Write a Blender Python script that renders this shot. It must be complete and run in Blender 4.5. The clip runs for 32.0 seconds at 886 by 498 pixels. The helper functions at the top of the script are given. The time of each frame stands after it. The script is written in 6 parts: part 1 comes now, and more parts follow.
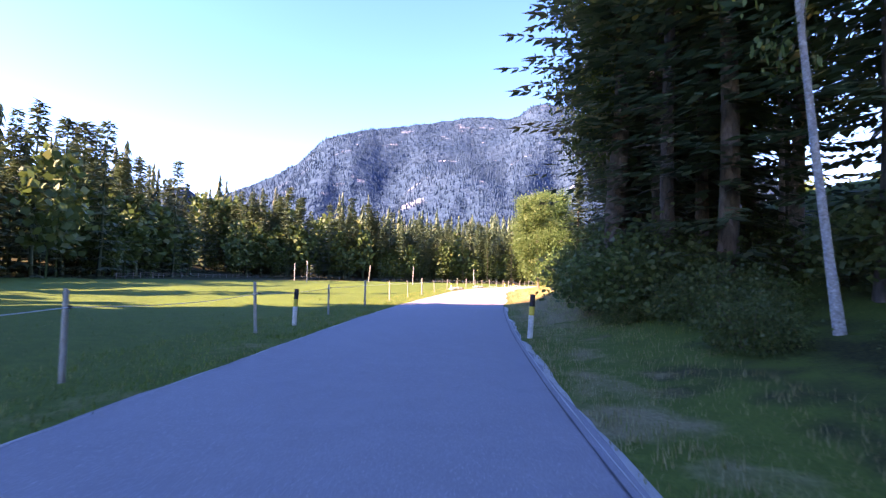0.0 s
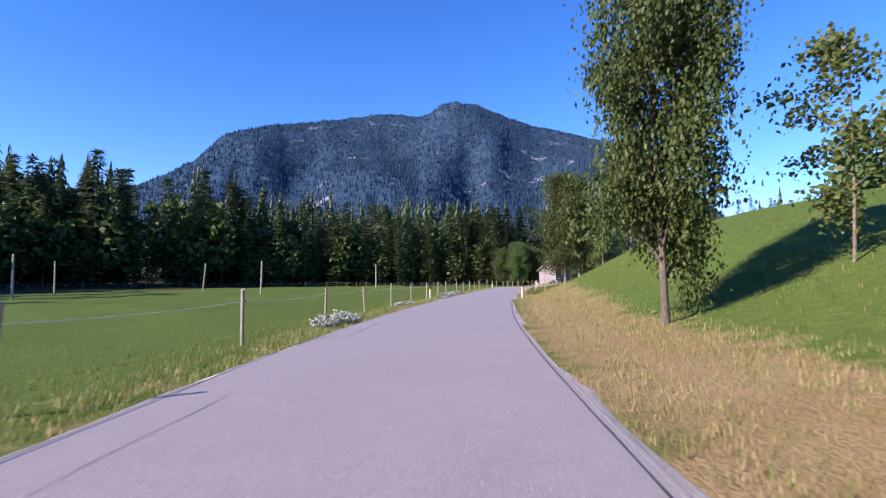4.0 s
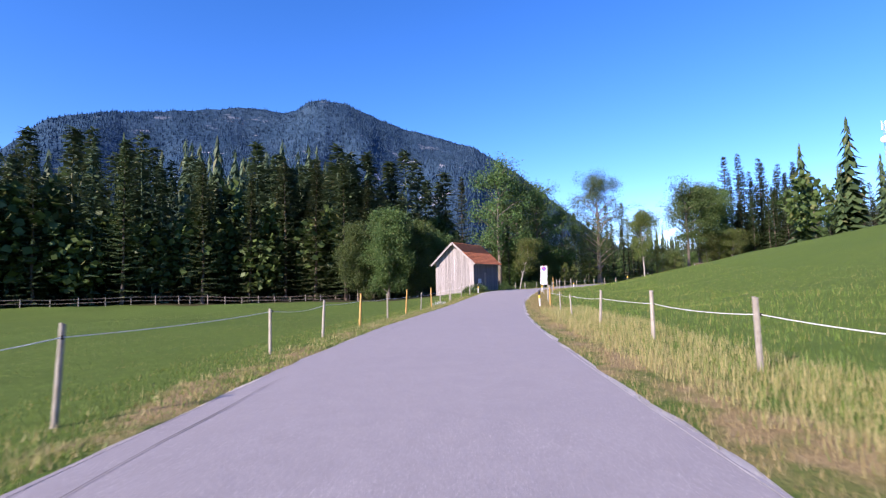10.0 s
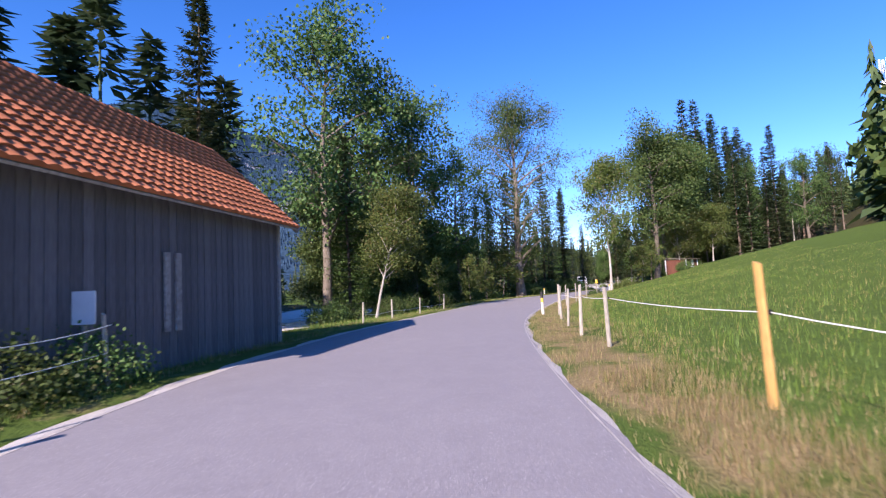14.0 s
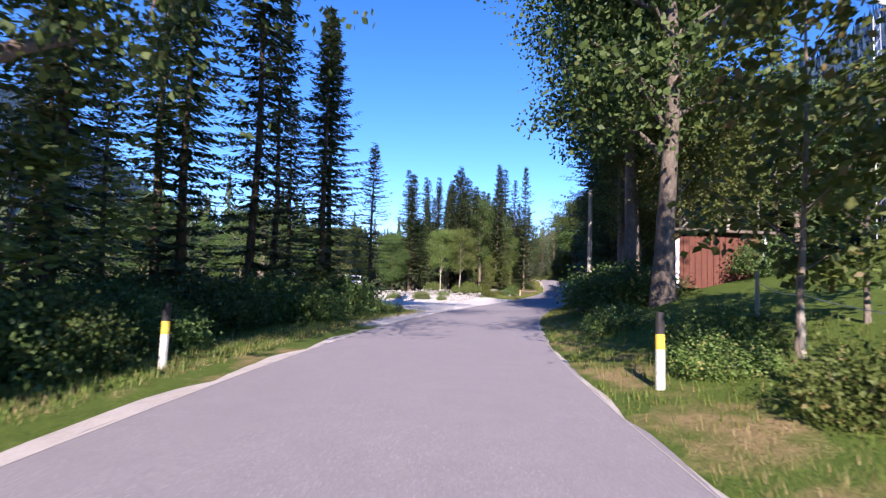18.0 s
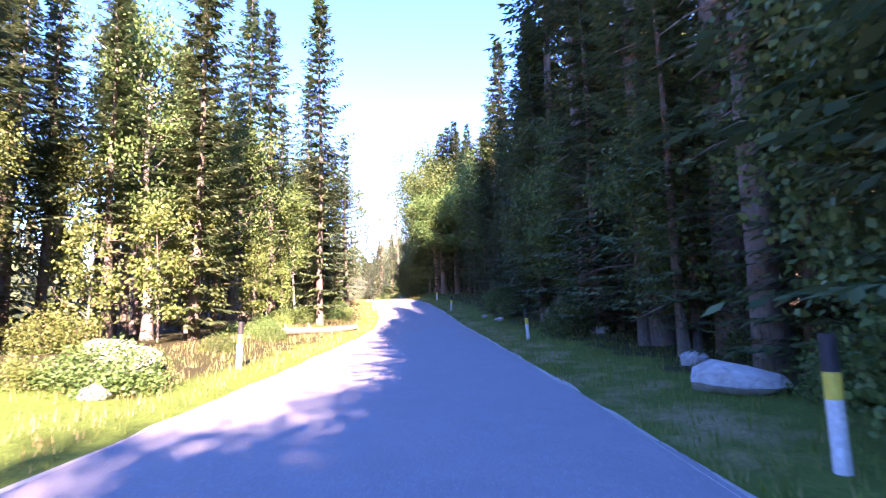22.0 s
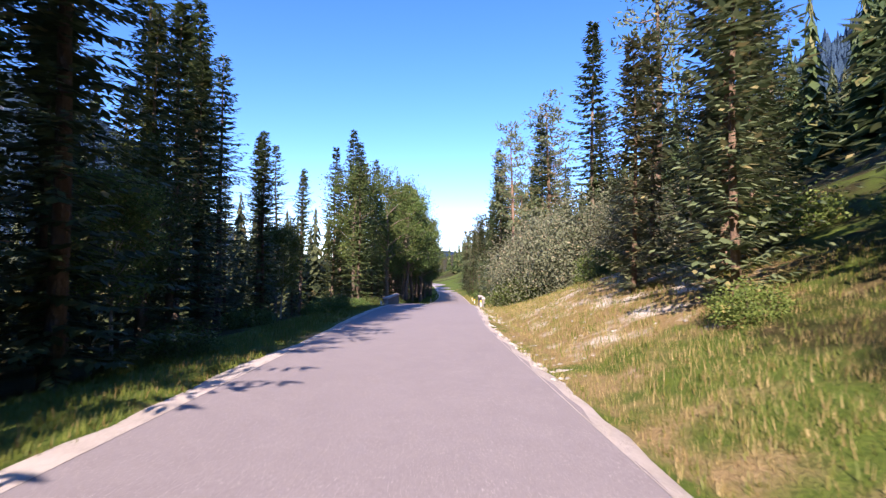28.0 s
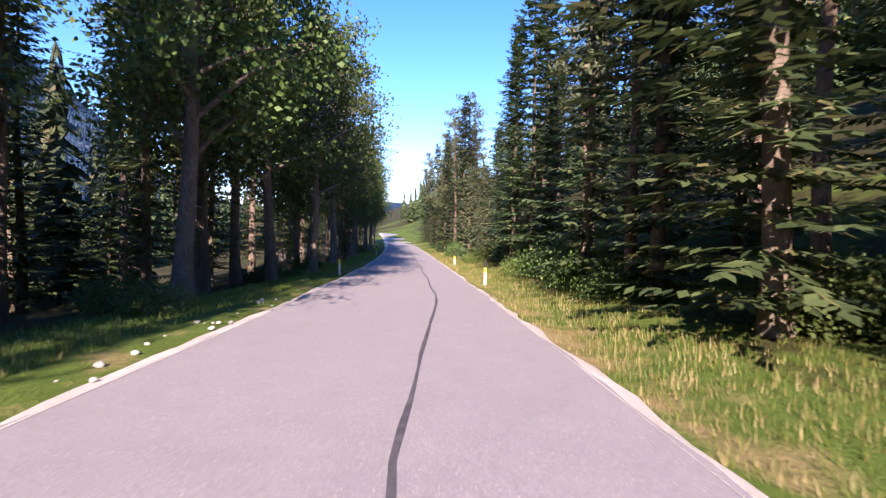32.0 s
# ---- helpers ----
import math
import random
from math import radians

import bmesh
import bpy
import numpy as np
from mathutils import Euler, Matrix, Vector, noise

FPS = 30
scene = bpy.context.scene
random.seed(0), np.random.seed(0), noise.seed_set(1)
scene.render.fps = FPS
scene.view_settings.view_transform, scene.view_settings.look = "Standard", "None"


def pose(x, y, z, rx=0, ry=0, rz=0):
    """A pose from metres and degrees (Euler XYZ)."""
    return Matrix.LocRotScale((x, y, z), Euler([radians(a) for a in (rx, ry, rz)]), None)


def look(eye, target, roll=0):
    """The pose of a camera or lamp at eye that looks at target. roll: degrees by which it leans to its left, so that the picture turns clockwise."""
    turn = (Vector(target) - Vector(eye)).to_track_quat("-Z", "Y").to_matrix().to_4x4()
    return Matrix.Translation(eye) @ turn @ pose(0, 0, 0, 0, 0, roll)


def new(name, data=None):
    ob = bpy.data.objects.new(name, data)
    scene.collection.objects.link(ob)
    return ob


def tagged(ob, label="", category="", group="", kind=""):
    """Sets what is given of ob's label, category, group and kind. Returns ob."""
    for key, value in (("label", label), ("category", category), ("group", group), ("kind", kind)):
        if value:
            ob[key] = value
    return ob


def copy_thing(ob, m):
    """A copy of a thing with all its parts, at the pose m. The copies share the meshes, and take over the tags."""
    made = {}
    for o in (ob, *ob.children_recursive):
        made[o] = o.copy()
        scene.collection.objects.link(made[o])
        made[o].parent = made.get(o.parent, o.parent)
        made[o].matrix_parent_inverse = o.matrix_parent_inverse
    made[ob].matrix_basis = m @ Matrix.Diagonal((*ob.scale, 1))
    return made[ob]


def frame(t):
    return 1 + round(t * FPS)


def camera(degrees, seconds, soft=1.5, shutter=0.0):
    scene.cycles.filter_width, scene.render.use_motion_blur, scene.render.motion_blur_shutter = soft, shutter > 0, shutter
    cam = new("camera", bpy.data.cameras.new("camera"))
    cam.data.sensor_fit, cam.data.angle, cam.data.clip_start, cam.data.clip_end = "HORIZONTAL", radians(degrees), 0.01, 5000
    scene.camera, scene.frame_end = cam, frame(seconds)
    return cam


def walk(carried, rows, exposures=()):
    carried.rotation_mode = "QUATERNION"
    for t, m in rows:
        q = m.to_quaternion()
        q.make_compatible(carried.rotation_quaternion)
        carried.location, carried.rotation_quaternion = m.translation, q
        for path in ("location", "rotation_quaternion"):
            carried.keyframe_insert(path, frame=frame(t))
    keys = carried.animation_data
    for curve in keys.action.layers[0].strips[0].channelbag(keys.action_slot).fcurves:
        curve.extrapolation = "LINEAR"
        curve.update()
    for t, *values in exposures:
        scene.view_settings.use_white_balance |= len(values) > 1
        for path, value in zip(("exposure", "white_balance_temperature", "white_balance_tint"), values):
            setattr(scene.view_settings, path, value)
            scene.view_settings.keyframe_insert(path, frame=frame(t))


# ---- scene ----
cam = camera(80.3, 32.0, soft=1.3, shutter=0.1)
PATH = [
    (0, (7.802, -64.046, 1.263), (5.443, -54.344, 1.828), 1.14),
    (0.5, (6.431, -57.764, 1.262), (4.404, -47.988, 1.836), 1.29),
    (1, (5.246, -51.444, 1.277), (3.468, -41.62, 1.849), -0.51),
    (1.5, (4.225, -45.084, 1.324), (2.739, -35.211, 1.891), -0.77),
    (2, (3.262, -38.682, 1.403), (1.988, -28.78, 1.973), -0.04),
    (2.5, (2.504, -32.227, 1.364), (1.333, -22.311, 1.92), -0.66),
    (3, (1.817, -25.78, 1.413), (0.783, -15.85, 1.971), -0.1),
    (3.5, (1.2, -19.375, 1.491), (0.297, -9.431, 2.042), -0.37),
    (5.5, (0.38, 6.375, 1.514), (0.396, 16.358, 2.101), 1.56),
    (6, (0.548, 12.79, 1.482), (0.773, 22.771, 2.056), 2.6),
    (6.5, (0.848, 19.22, 1.448), (1.23, 29.198, 1.997), 1.46),
    (7, (1.284, 25.675, 1.429), (1.836, 35.645, 1.963), -0.46),
    (7.5, (1.83, 32.168, 1.428), (2.556, 42.127, 1.965), -1.82),
    (8, (2.472, 38.647, 1.42), (3.36, 48.592, 1.977), -1.31),
    (8.5, (3.187, 45.128, 1.407), (4.2, 55.06, 1.981), 0.29),
    (9, (4.005, 51.672, 1.416), (5.159, 61.587, 2.017), -0.69),
    (9.5, (4.954, 58.355, 1.438), (6.334, 68.242, 2.032), -2.58),
    (10, (6.17, 65.146, 1.429), (7.862, 74.983, 2.029), -1.53),
    (10.5, (7.621, 71.909, 1.38), (9.669, 81.678, 1.996), -0.35),
    (11, (9.24, 78.388, 1.288), (11.586, 88.089, 1.913), -0.3),
    (11.5, (10.956, 84.552, 1.179), (13.552, 94.189, 1.806), 0.12),
    (12, (12.745, 90.569, 1.069), (15.586, 100.136, 1.702), 0.29),
    (12.5, (14.718, 96.49, 0.981), (17.838, 105.968, 1.639), 0.34),
    (13, (16.931, 102.372, 1.009), (20.419, 111.719, 1.685), -0.57),
    (13.5, (19.243, 108.136, 1.163), (23.133, 117.321, 1.868), -1.78),
    (14, (21.732, 113.834, 1.345), (26.075, 122.813, 2.069), -2.6),
    (14.5, (24.68, 119.436, 1.422), (29.624, 128.109, 2.006), -2.01),
    (16.5, (39.399, 140.179, 1.284), (46.088, 147.57, 2.083), 0.46),
    (17, (43.796, 144.8, 1.42), (50.922, 151.772, 2.199), 2.23),
    (17.5, (48.374, 149.093, 1.458), (55.86, 155.68, 2.208), 3.1),
    (18, (53.327, 153.228, 1.407), (61.133, 159.441, 2.083), 1.74),
    (18.5, (58.543, 157.116, 1.379), (66.678, 162.895, 2.016), 0.8),
    (19, (63.975, 160.649, 1.407), (72.468, 165.894, 2.0), 0.09),
    (19.5, (69.686, 163.904, 1.412), (78.462, 168.663, 1.983), -1.17),
    (20, (75.446, 166.842, 1.371), (84.435, 171.189, 1.913), 0.15),
    (20.5, (81.202, 169.478, 1.33), (90.373, 173.429, 1.858), 1.08),
    (21, (87.016, 171.859, 1.338), (96.321, 175.461, 2.01), 1.71),
    (21.5, (92.948, 174.156, 1.379), (102.249, 177.7, 2.341), -1.45),
    (22, (98.955, 176.486, 1.412), (108.204, 180.1, 2.597), -1.9),
    (22.5, (104.973, 178.925, 1.507), (114.122, 182.686, 2.937), 0.16),
    (23, (111.134, 181.43, 1.64), (120.27, 185.284, 2.936), -0.21),
    (23.5, (117.196, 183.892, 1.76), (126.293, 187.967, 2.558), -1.75),
    (24, (122.825, 186.338, 1.95), (131.814, 190.689, 2.47), -2.43),
    (26.5, (150.136, 203.184, 4.268), (158.036, 209.291, 4.802), 0.07),
    (27, (155.079, 207.277, 4.23), (162.733, 213.698, 4.639), 1.27),
    (27.5, (159.902, 211.544, 4.15), (167.342, 218.213, 4.576), 1.91),
    (28, (164.668, 215.923, 4.133), (172.028, 222.678, 4.586), 0.53),
    (28.5, (169.417, 220.386, 3.996), (176.82, 227.092, 4.49), -0.86),
    (29, (174.204, 224.871, 3.818), (181.657, 231.52, 4.318), -1.83),
    (29.5, (179.098, 229.351, 3.895), (186.605, 235.941, 4.364), -1.03),
    (30, (183.796, 233.549, 3.833), (191.393, 240.037, 4.277), -2.5),
    (30.5, (188.52, 237.73, 3.636), (196.259, 244.057, 3.946), -0.76),
    (31, (193.41, 241.908, 3.241), (201.253, 248.11, 3.119), -1.06),
    (31.5, (198.357, 246.146, 2.703), (206.283, 252.225, 2.222), -0.63),
    (32, (203.346, 250.253, 2.18), (211.268, 256.341, 1.75), 1.17),
]
EXPOSURES = [(0.0, 2.9, 8800, 48), (1.0, 2.75, 10000, 50), (1.8, 1.35, 7400, 32), (2.5, 1.0, 6500, 28), (6.0, 1.08, 6400, 27), (14.5, 1.05, 6400, 27), (16.8, 1.2, 6400, 27), (18.0, 1.2, 6400, 28), (19.0, 1.75, 7200, 36), (20.0, 1.8, 7000, 35), (21.0, 2.6, 7600, 44), (22.0, 3.6, 7200, 50), (23.0, 4.15, 7200, 54), (24.0, 4.05, 7000, 52), (25.5, 2.4, 7000, 34), (27.0, 1.85, 7600, 34), (28.0, 1.45, 7200, 30), (31.0, 2.0, 7200, 32), (32.0, 1.7, 7000, 30)]

walk(cam, [(t, look(eye, target, roll)) for t, eye, target, roll in PATH], EXPOSURES)

# ---- light ----
SUN_YAW, SUN_ELEV = 123.0, 30.0          # the sun stands to the left of the first stretch of road
world = bpy.data.worlds.new("sky")
scene.world = world
world.use_nodes = True
wn, wl = world.node_tree.nodes, world.node_tree.links
sky = wn.new("ShaderNodeTexSky")
sky.sky_type, sky.sun_disc = "NISHITA", False
sky.sun_elevation, sky.sun_rotation = radians(SUN_ELEV), radians(-SUN_YAW)
sky.altitude, sky.air_density, sky.dust_density, sky.ozone_density = 1200, 0.9, 0.1, 4.0
vivid = wn.new("ShaderNodeHueSaturation")
vivid.inputs["Saturation"].default_value = 1.25
vivid.inputs["Hue"].default_value = 0.508
wl.new(sky.outputs[0], vivid.inputs["Color"])
wl.new(vivid.outputs[0], wn["Background"].inputs[0])
wn["Background"].inputs[1].default_value = 0.145
sun = new("sun", bpy.data.lights.new("sun", "SUN"))
sun.data.energy, sun.data.angle, sun.data.color = 4.9, radians(0.5), (1.0, 0.92, 0.80)
to_sun = Vector((-math.sin(radians(SUN_YAW)) * math.cos(radians(SUN_ELEV)), math.cos(radians(SUN_YAW)) * math.cos(radians(SUN_ELEV)), math.sin(radians(SUN_ELEV))))
sun.matrix_world = look(to_sun * 200, (0, 0, 0))


# ---- materials ----
def ramp_between(nt, fac, c1, c2):
    m = nt.nodes.new("ShaderNodeMix")
    m.data_type = "RGBA"
    nt.links.new(fac, m.inputs[0])
    for sock, c in ((m.inputs[6], c1), (m.inputs[7], c2)):
        if isinstance(c, tuple):
            sock.default_value = (*c, 1)
        else:
            nt.links.new(c, sock)
    return m.outputs[2]


def noise_fac(nt, scale, detail=5, lo=0.35, hi=0.65, vec=None, stretch=None, rough=0.6):
    co = nt.nodes.new("ShaderNodeTexCoord")
    src = co.outputs["Object"] if vec is None else vec
    if stretch:
        mp = nt.nodes.new("ShaderNodeMapping")
        mp.inputs["Scale"].default_value = stretch
        nt.links.new(src, mp.inputs[0])
        src = mp.outputs[0]
    n = nt.nodes.new("ShaderNodeTexNoise")
    n.inputs["Scale"].default_value, n.inputs["Detail"].default_value, n.inputs["Roughness"].default_value = scale, detail, rough
    nt.links.new(src, n.inputs["Vector"])
    r = nt.nodes.new("ShaderNodeMapRange")
    r.inputs[1].default_value, r.inputs[2].default_value = lo, hi
    nt.links.new(n.outputs[0], r.inputs[0])
    return r.outputs[0]


def world_pos(nt):
    return nt.nodes.new("ShaderNodeNewGeometry").outputs["Position"]


def bump(nt, b, fac, strength, dist):
    n = nt.nodes.new("ShaderNodeBump")
    n.inputs["Strength"].default_value, n.inputs["Distance"].default_value = strength, dist
    nt.links.new(fac, n.inputs["Height"])
    nt.links.new(n.outputs[0], b.inputs["Normal"])


def surface(name, c1, c2, scale=8.0, fine=60.0, c3=None, rough=0.8, bumps=0.3, depth=0.01, stretch=None, metal=0.0, spec=0.3, vary=0.0):
    """A two-scale surface: c1 to c2 by a broad noise, c3 in by a fine one."""
    m = bpy.data.materials.new(name)
    m.use_nodes = True
    nt = m.node_tree
    b = nt.nodes["Principled BSDF"]
    broad, grain = noise_fac(nt, scale, stretch=stretch), noise_fac(nt, fine, 4, 0.3, 0.75, stretch=stretch)
    col = ramp_between(nt, broad, c1, c2)
    if c3:
        col = ramp_between(nt, grain, col, c3)
    if vary:
        hs = nt.nodes.new("ShaderNodeHueSaturation")
        info = nt.nodes.new("ShaderNodeObjectInfo")
        r = nt.nodes.new("ShaderNodeMapRange")
        r.inputs[3].default_value, r.inputs[4].default_value = 1 - vary, 1 + vary
        nt.links.new(info.outputs["Random"], r.inputs[0])
        nt.links.new(r.outputs[0], hs.inputs["Value"])
        nt.links.new(col, hs.inputs["Color"])
        col = hs.outputs[0]
    nt.links.new(col, b.inputs["Base Color"])
    b.inputs["Roughness"].default_value, b.inputs["Metallic"].default_value, b.inputs["Specular IOR Level"].default_value = rough, metal, spec
    if bumps:
        bump(nt, b, grain, bumps, depth)
    return m


def foliage(name, dark, light, odd, odd_share=0.12, through_light=0.3, rough=0.55):
    """Leaves or needles: every leaf its own tone, every tree its own cast."""
    m = bpy.data.materials.new(name)
    m.use_nodes = True
    nt = m.node_tree
    b = nt.nodes["Principled BSDF"]
    geo, info = nt.nodes.new("ShaderNodeNewGeometry"), nt.nodes.new("ShaderNodeObjectInfo")
    col = ramp_between(nt, geo.outputs["Random Per Island"], dark, light)
    gt = nt.nodes.new("ShaderNodeMath")
    gt.operation = "GREATER_THAN"
    gt.inputs[1].default_value = 1 - odd_share
    mul = nt.nodes.new("ShaderNodeMath")
    mul.operation = "FRACT"
    mm = nt.nodes.new("ShaderNodeMath")
    mm.operation = "MULTIPLY"
    mm.inputs[1].default_value = 7.31
    nt.links.new(geo.outputs["Random Per Island"], mm.inputs[0])
    nt.links.new(mm.outputs[0], mul.inputs[0])
    nt.links.new(mul.outputs[0], gt.inputs[0])
    col = ramp_between(nt, gt.outputs[0], col, odd)
    hs = nt.nodes.new("ShaderNodeHueSaturation")
    r = nt.nodes.new("ShaderNodeMapRange")
    r.inputs[3].default_value, r.inputs[4].default_value = 0.72, 1.3
    nt.links.new(info.outputs["Random"], r.inputs[0])
    nt.links.new(r.outputs[0], hs.inputs["Value"])
    r2 = nt.nodes.new("ShaderNodeMapRange")
    r2.inputs[3].default_value, r2.inputs[4].default_value = 0.475, 0.52
    nt.links.new(info.outputs["Random"], r2.inputs[0])
    nt.links.new(r2.outputs[0], hs.inputs["Hue"])
    nt.links.new(col, hs.inputs["Color"])
    nt.links.new(hs.outputs[0], b.inputs["Base Color"])
    b.inputs["Roughness"].default_value, b.inputs["Specular IOR Level"].default_value = rough, 0.25
    tr = nt.nodes.new("ShaderNodeBsdfTranslucent")
    nt.links.new(hs.outputs[0], tr.inputs[0])
    mix = nt.nodes.new("ShaderNodeMixShader")
    mix.inputs[0].default_value = through_light
    nt.links.new(b.outputs[0], mix.inputs[1])
    nt.links.new(tr.outputs[0], mix.inputs[2])
    nt.links.new(mix.outputs[0], nt.nodes["Material Output"].inputs[0])
    return m


def asphalt_material():
    m = bpy.data.materials.new("asphalt")
    m.use_nodes = True
    nt = m.node_tree
    b = nt.nodes["Principled BSDF"]
    p = world_pos(nt)
    broad = noise_fac(nt, 0.25, 4, 0.3, 0.7, p)
    patch = noise_fac(nt, 2.2, 6, 0.35, 0.7, p)
    grain = noise_fac(nt, 38, 5, 0.36, 0.72, p, None, 0.75)
    col = ramp_between(nt, broad, (0.275, 0.254, 0.266), (0.345, 0.318, 0.326))
    dk = ramp_between(nt, patch, (0.215, 0.198, 0.212), (0.345, 0.318, 0.326))
    half = nt.nodes.new("ShaderNodeValue")
    half.outputs[0].default_value = 0.45
    col = ramp_between(nt, half.outputs[0], col, dk)
    col = ramp_between(nt, grain, (0.225, 0.208, 0.218), col)
    chips = noise_fac(nt, 70, 2, 0.62, 0.70, p)
    col = ramp_between(nt, chips, col, (0.52, 0.49, 0.48))
    nt.links.new(col, b.inputs["Base Color"])
    b.inputs["Roughness"].default_value, b.inputs["Specular IOR Level"].default_value = 0.85, 0.2
    bump(nt, b, grain, 0.45, 0.008)
    return m


def ground_material():
    """Meadow, dry verge, forest litter and gravel, by what the ground carries there."""
    m = bpy.data.materials.new("meadow_ground")
    m.use_nodes = True
    nt = m.node_tree
    b = nt.nodes["Principled BSDF"]
    p = world_pos(nt)
    broad, mid, fine = noise_fac(nt, 0.09, 4, 0.35, 0.65, p), noise_fac(nt, 0.9, 5, 0.3, 0.7, p), noise_fac(nt, 22, 4, 0.3, 0.7, p)
    green = ramp_between(nt, broad, (0.080, 0.136, 0.022), (0.150, 0.182, 0.038))
    green = ramp_between(nt, mid, green, (0.136, 0.195, 0.040))
    tuft = noise_fac(nt, 3.6, 5, 0.38, 0.66, p)
    green = ramp_between(nt, tuft, (0.092, 0.128, 0.026), green)
    green = ramp_between(nt, fine, (0.055, 0.098, 0.018), green)

    def att(n):
        a = nt.nodes.new("ShaderNodeAttribute")
        a.attribute_name = n
        return a.outputs["Fac"]

    def rough_edge(fac):
        add = nt.nodes.new("ShaderNodeMath")
        add.operation = "MULTIPLY_ADD"
        nt.links.new(mid, add.inputs[0])
        add.inputs[1].default_value = 0.6
        nt.links.new(fac, add.inputs[2])
        r = nt.nodes.new("ShaderNodeMapRange")
        r.inputs[1].default_value, r.inputs[2].default_value = 0.65, 0.95
        nt.links.new(add.outputs[0], r.inputs[0])
        return r.outputs[0]
    dry = ramp_between(nt, mid, (0.27, 0.19, 0.09), (0.35, 0.27, 0.14))
    dry = ramp_between(nt, fine, (0.19, 0.135, 0.06), dry)
    litter = ramp_between(nt, mid, (0.045, 0.042, 0.018), (0.075, 0.075, 0.022))
    litter = ramp_between(nt, fine, (0.03, 0.026, 0.014), litter)
    gravel = ramp_between(nt, fine, (0.50, 0.47, 0.43), (0.74, 0.70, 0.65))
    col = ramp_between(nt, rough_edge(att("litter")), green, litter)
    col = ramp_between(nt, rough_edge(att("dry")), col, dry)
    col = ramp_between(nt, rough_edge(att("gravel")), col, gravel)
    nt.links.new(col, b.inputs["Base Color"])
    b.inputs["Roughness"].default_value, b.inputs["Specular IOR Level"].default_value = 0.95, 0.1
    bump(nt, b, fine, 0.5, 0.05)
    return m


def hazed_forest_material():
    m = bpy.data.materials.new("haze_blue_forest")
    m.use_nodes = True
    nt = m.node_tree
    b = nt.nodes["Principled BSDF"]
    p = world_pos(nt)
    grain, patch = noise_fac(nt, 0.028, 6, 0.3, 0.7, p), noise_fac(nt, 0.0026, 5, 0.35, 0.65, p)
    # the blue of distance haze is mixed into the forest's base colour
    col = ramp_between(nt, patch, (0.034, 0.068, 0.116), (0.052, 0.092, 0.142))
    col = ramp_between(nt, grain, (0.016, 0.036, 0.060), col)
    rock = noise_fac(nt, 0.0048, 7, 0.60, 0.64, p, (1, 1, 0.55), 0.66)
    a = nt.nodes.new("ShaderNodeAttribute")
    a.attribute_name = "rock"
    mul = nt.nodes.new("ShaderNodeMath")
    mul.operation = "MULTIPLY"
    nt.links.new(rock, mul.inputs[0])
    nt.links.new(a.outputs["Fac"], mul.inputs[1])
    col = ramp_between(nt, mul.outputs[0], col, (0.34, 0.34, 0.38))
    nt.links.new(col, b.inputs["Base Color"])
    b.inputs["Roughness"].default_value, b.inputs["Specular IOR Level"].default_value = 1.0, 0.0
    bump(nt, b, grain, 0.7, 14.0)
    return m


asphalt, meadow, hazed_forest = asphalt_material(), ground_material(), hazed_forest_material()
shoulder_gravel = surface("shoulder_gravel", (0.30, 0.27, 0.24), (0.50, 0.46, 0.42), 1.3, 38, (0.56, 0.52, 0.48), 0.95, 0.6, 0.02)
tar = surface("tar_seam", (0.05, 0.047, 0.05), (0.10, 0.092, 0.098), 6, 80, None, 0.7, 0.2)
bark_spruce = surface("spruce_bark", (0.13, 0.095, 0.07), (0.24, 0.19, 0.15), 3, 18, (0.09, 0.07, 0.055), 0.95, 0.8, 0.03, (1, 1, 0.35), vary=0.25)
bark_pine = surface("pine_bark", (0.17, 0.115, 0.08), (0.27, 0.185, 0.13), 3, 16, (0.13, 0.09, 0.07), 0.95, 0.8, 0.03, (1, 1, 0.35), vary=0.2)
bark_pale = surface("pale_bark", (0.42, 0.39, 0.35), (0.60, 0.57, 0.52), 4, 14, (0.18, 0.15, 0.12), 0.9, 0.6, 0.02, (1, 1, 2.2), vary=0.15)
bark_grey = surface("grey_bark", (0.17, 0.14, 0.11), (0.30, 0.25, 0.20), 4, 20, (0.11, 0.09, 0.07), 0.95, 0.8, 0.03, (1, 1, 0.4), vary=0.2)
needles = foliage("spruce_needles", (0.034, 0.058, 0.024), (0.092, 0.130, 0.050), (0.15, 0.15, 0.062), 0.08, 0.28)
needles_pine = foliage("pine_needles", (0.070, 0.100, 0.050), (0.150, 0.180, 0.092), (0.21, 0.18, 0.09), 0.10, 0.28)
needles_dense = foliage("dense_wood_needles", (0.034, 0.056, 0.030), (0.092, 0.125, 0.058), (0.12, 0.12, 0.055), 0.08, 0.2)
leaves_green = foliage("broad_leaves", (0.048, 0.088, 0.024), (0.105, 0.162, 0.044), (0.165, 0.19, 0.065), 0.07, 0.3)
leaves_light = foliage("light_leaves", (0.078, 0.125, 0.030), (0.165, 0.22, 0.058), (0.25, 0.22, 0.08), 0.08, 0.35)
leaves_grey = foliage("grey_willow_leaves", (0.085, 0.105, 0.06), (0.165, 0.185, 0.12), (0.22, 0.20, 0.14), 0.12, 0.25)
leaves_silver = foliage("silver_leaves", (0.10, 0.14, 0.08), (0.30, 0.34, 0.26), (0.62, 0.64, 0.60), 0.34, 0.2)
grass_green = foliage("grass_blades", (0.080, 0.130, 0.022), (0.175, 0.235, 0.045), (0.30, 0.24, 0.09), 0.18, 0.35)
grass_dry = foliage("dry_grass_blades", (0.26, 0.21, 0.09), (0.46, 0.38, 0.18), (0.16, 0.21, 0.05), 0.25, 0.35)
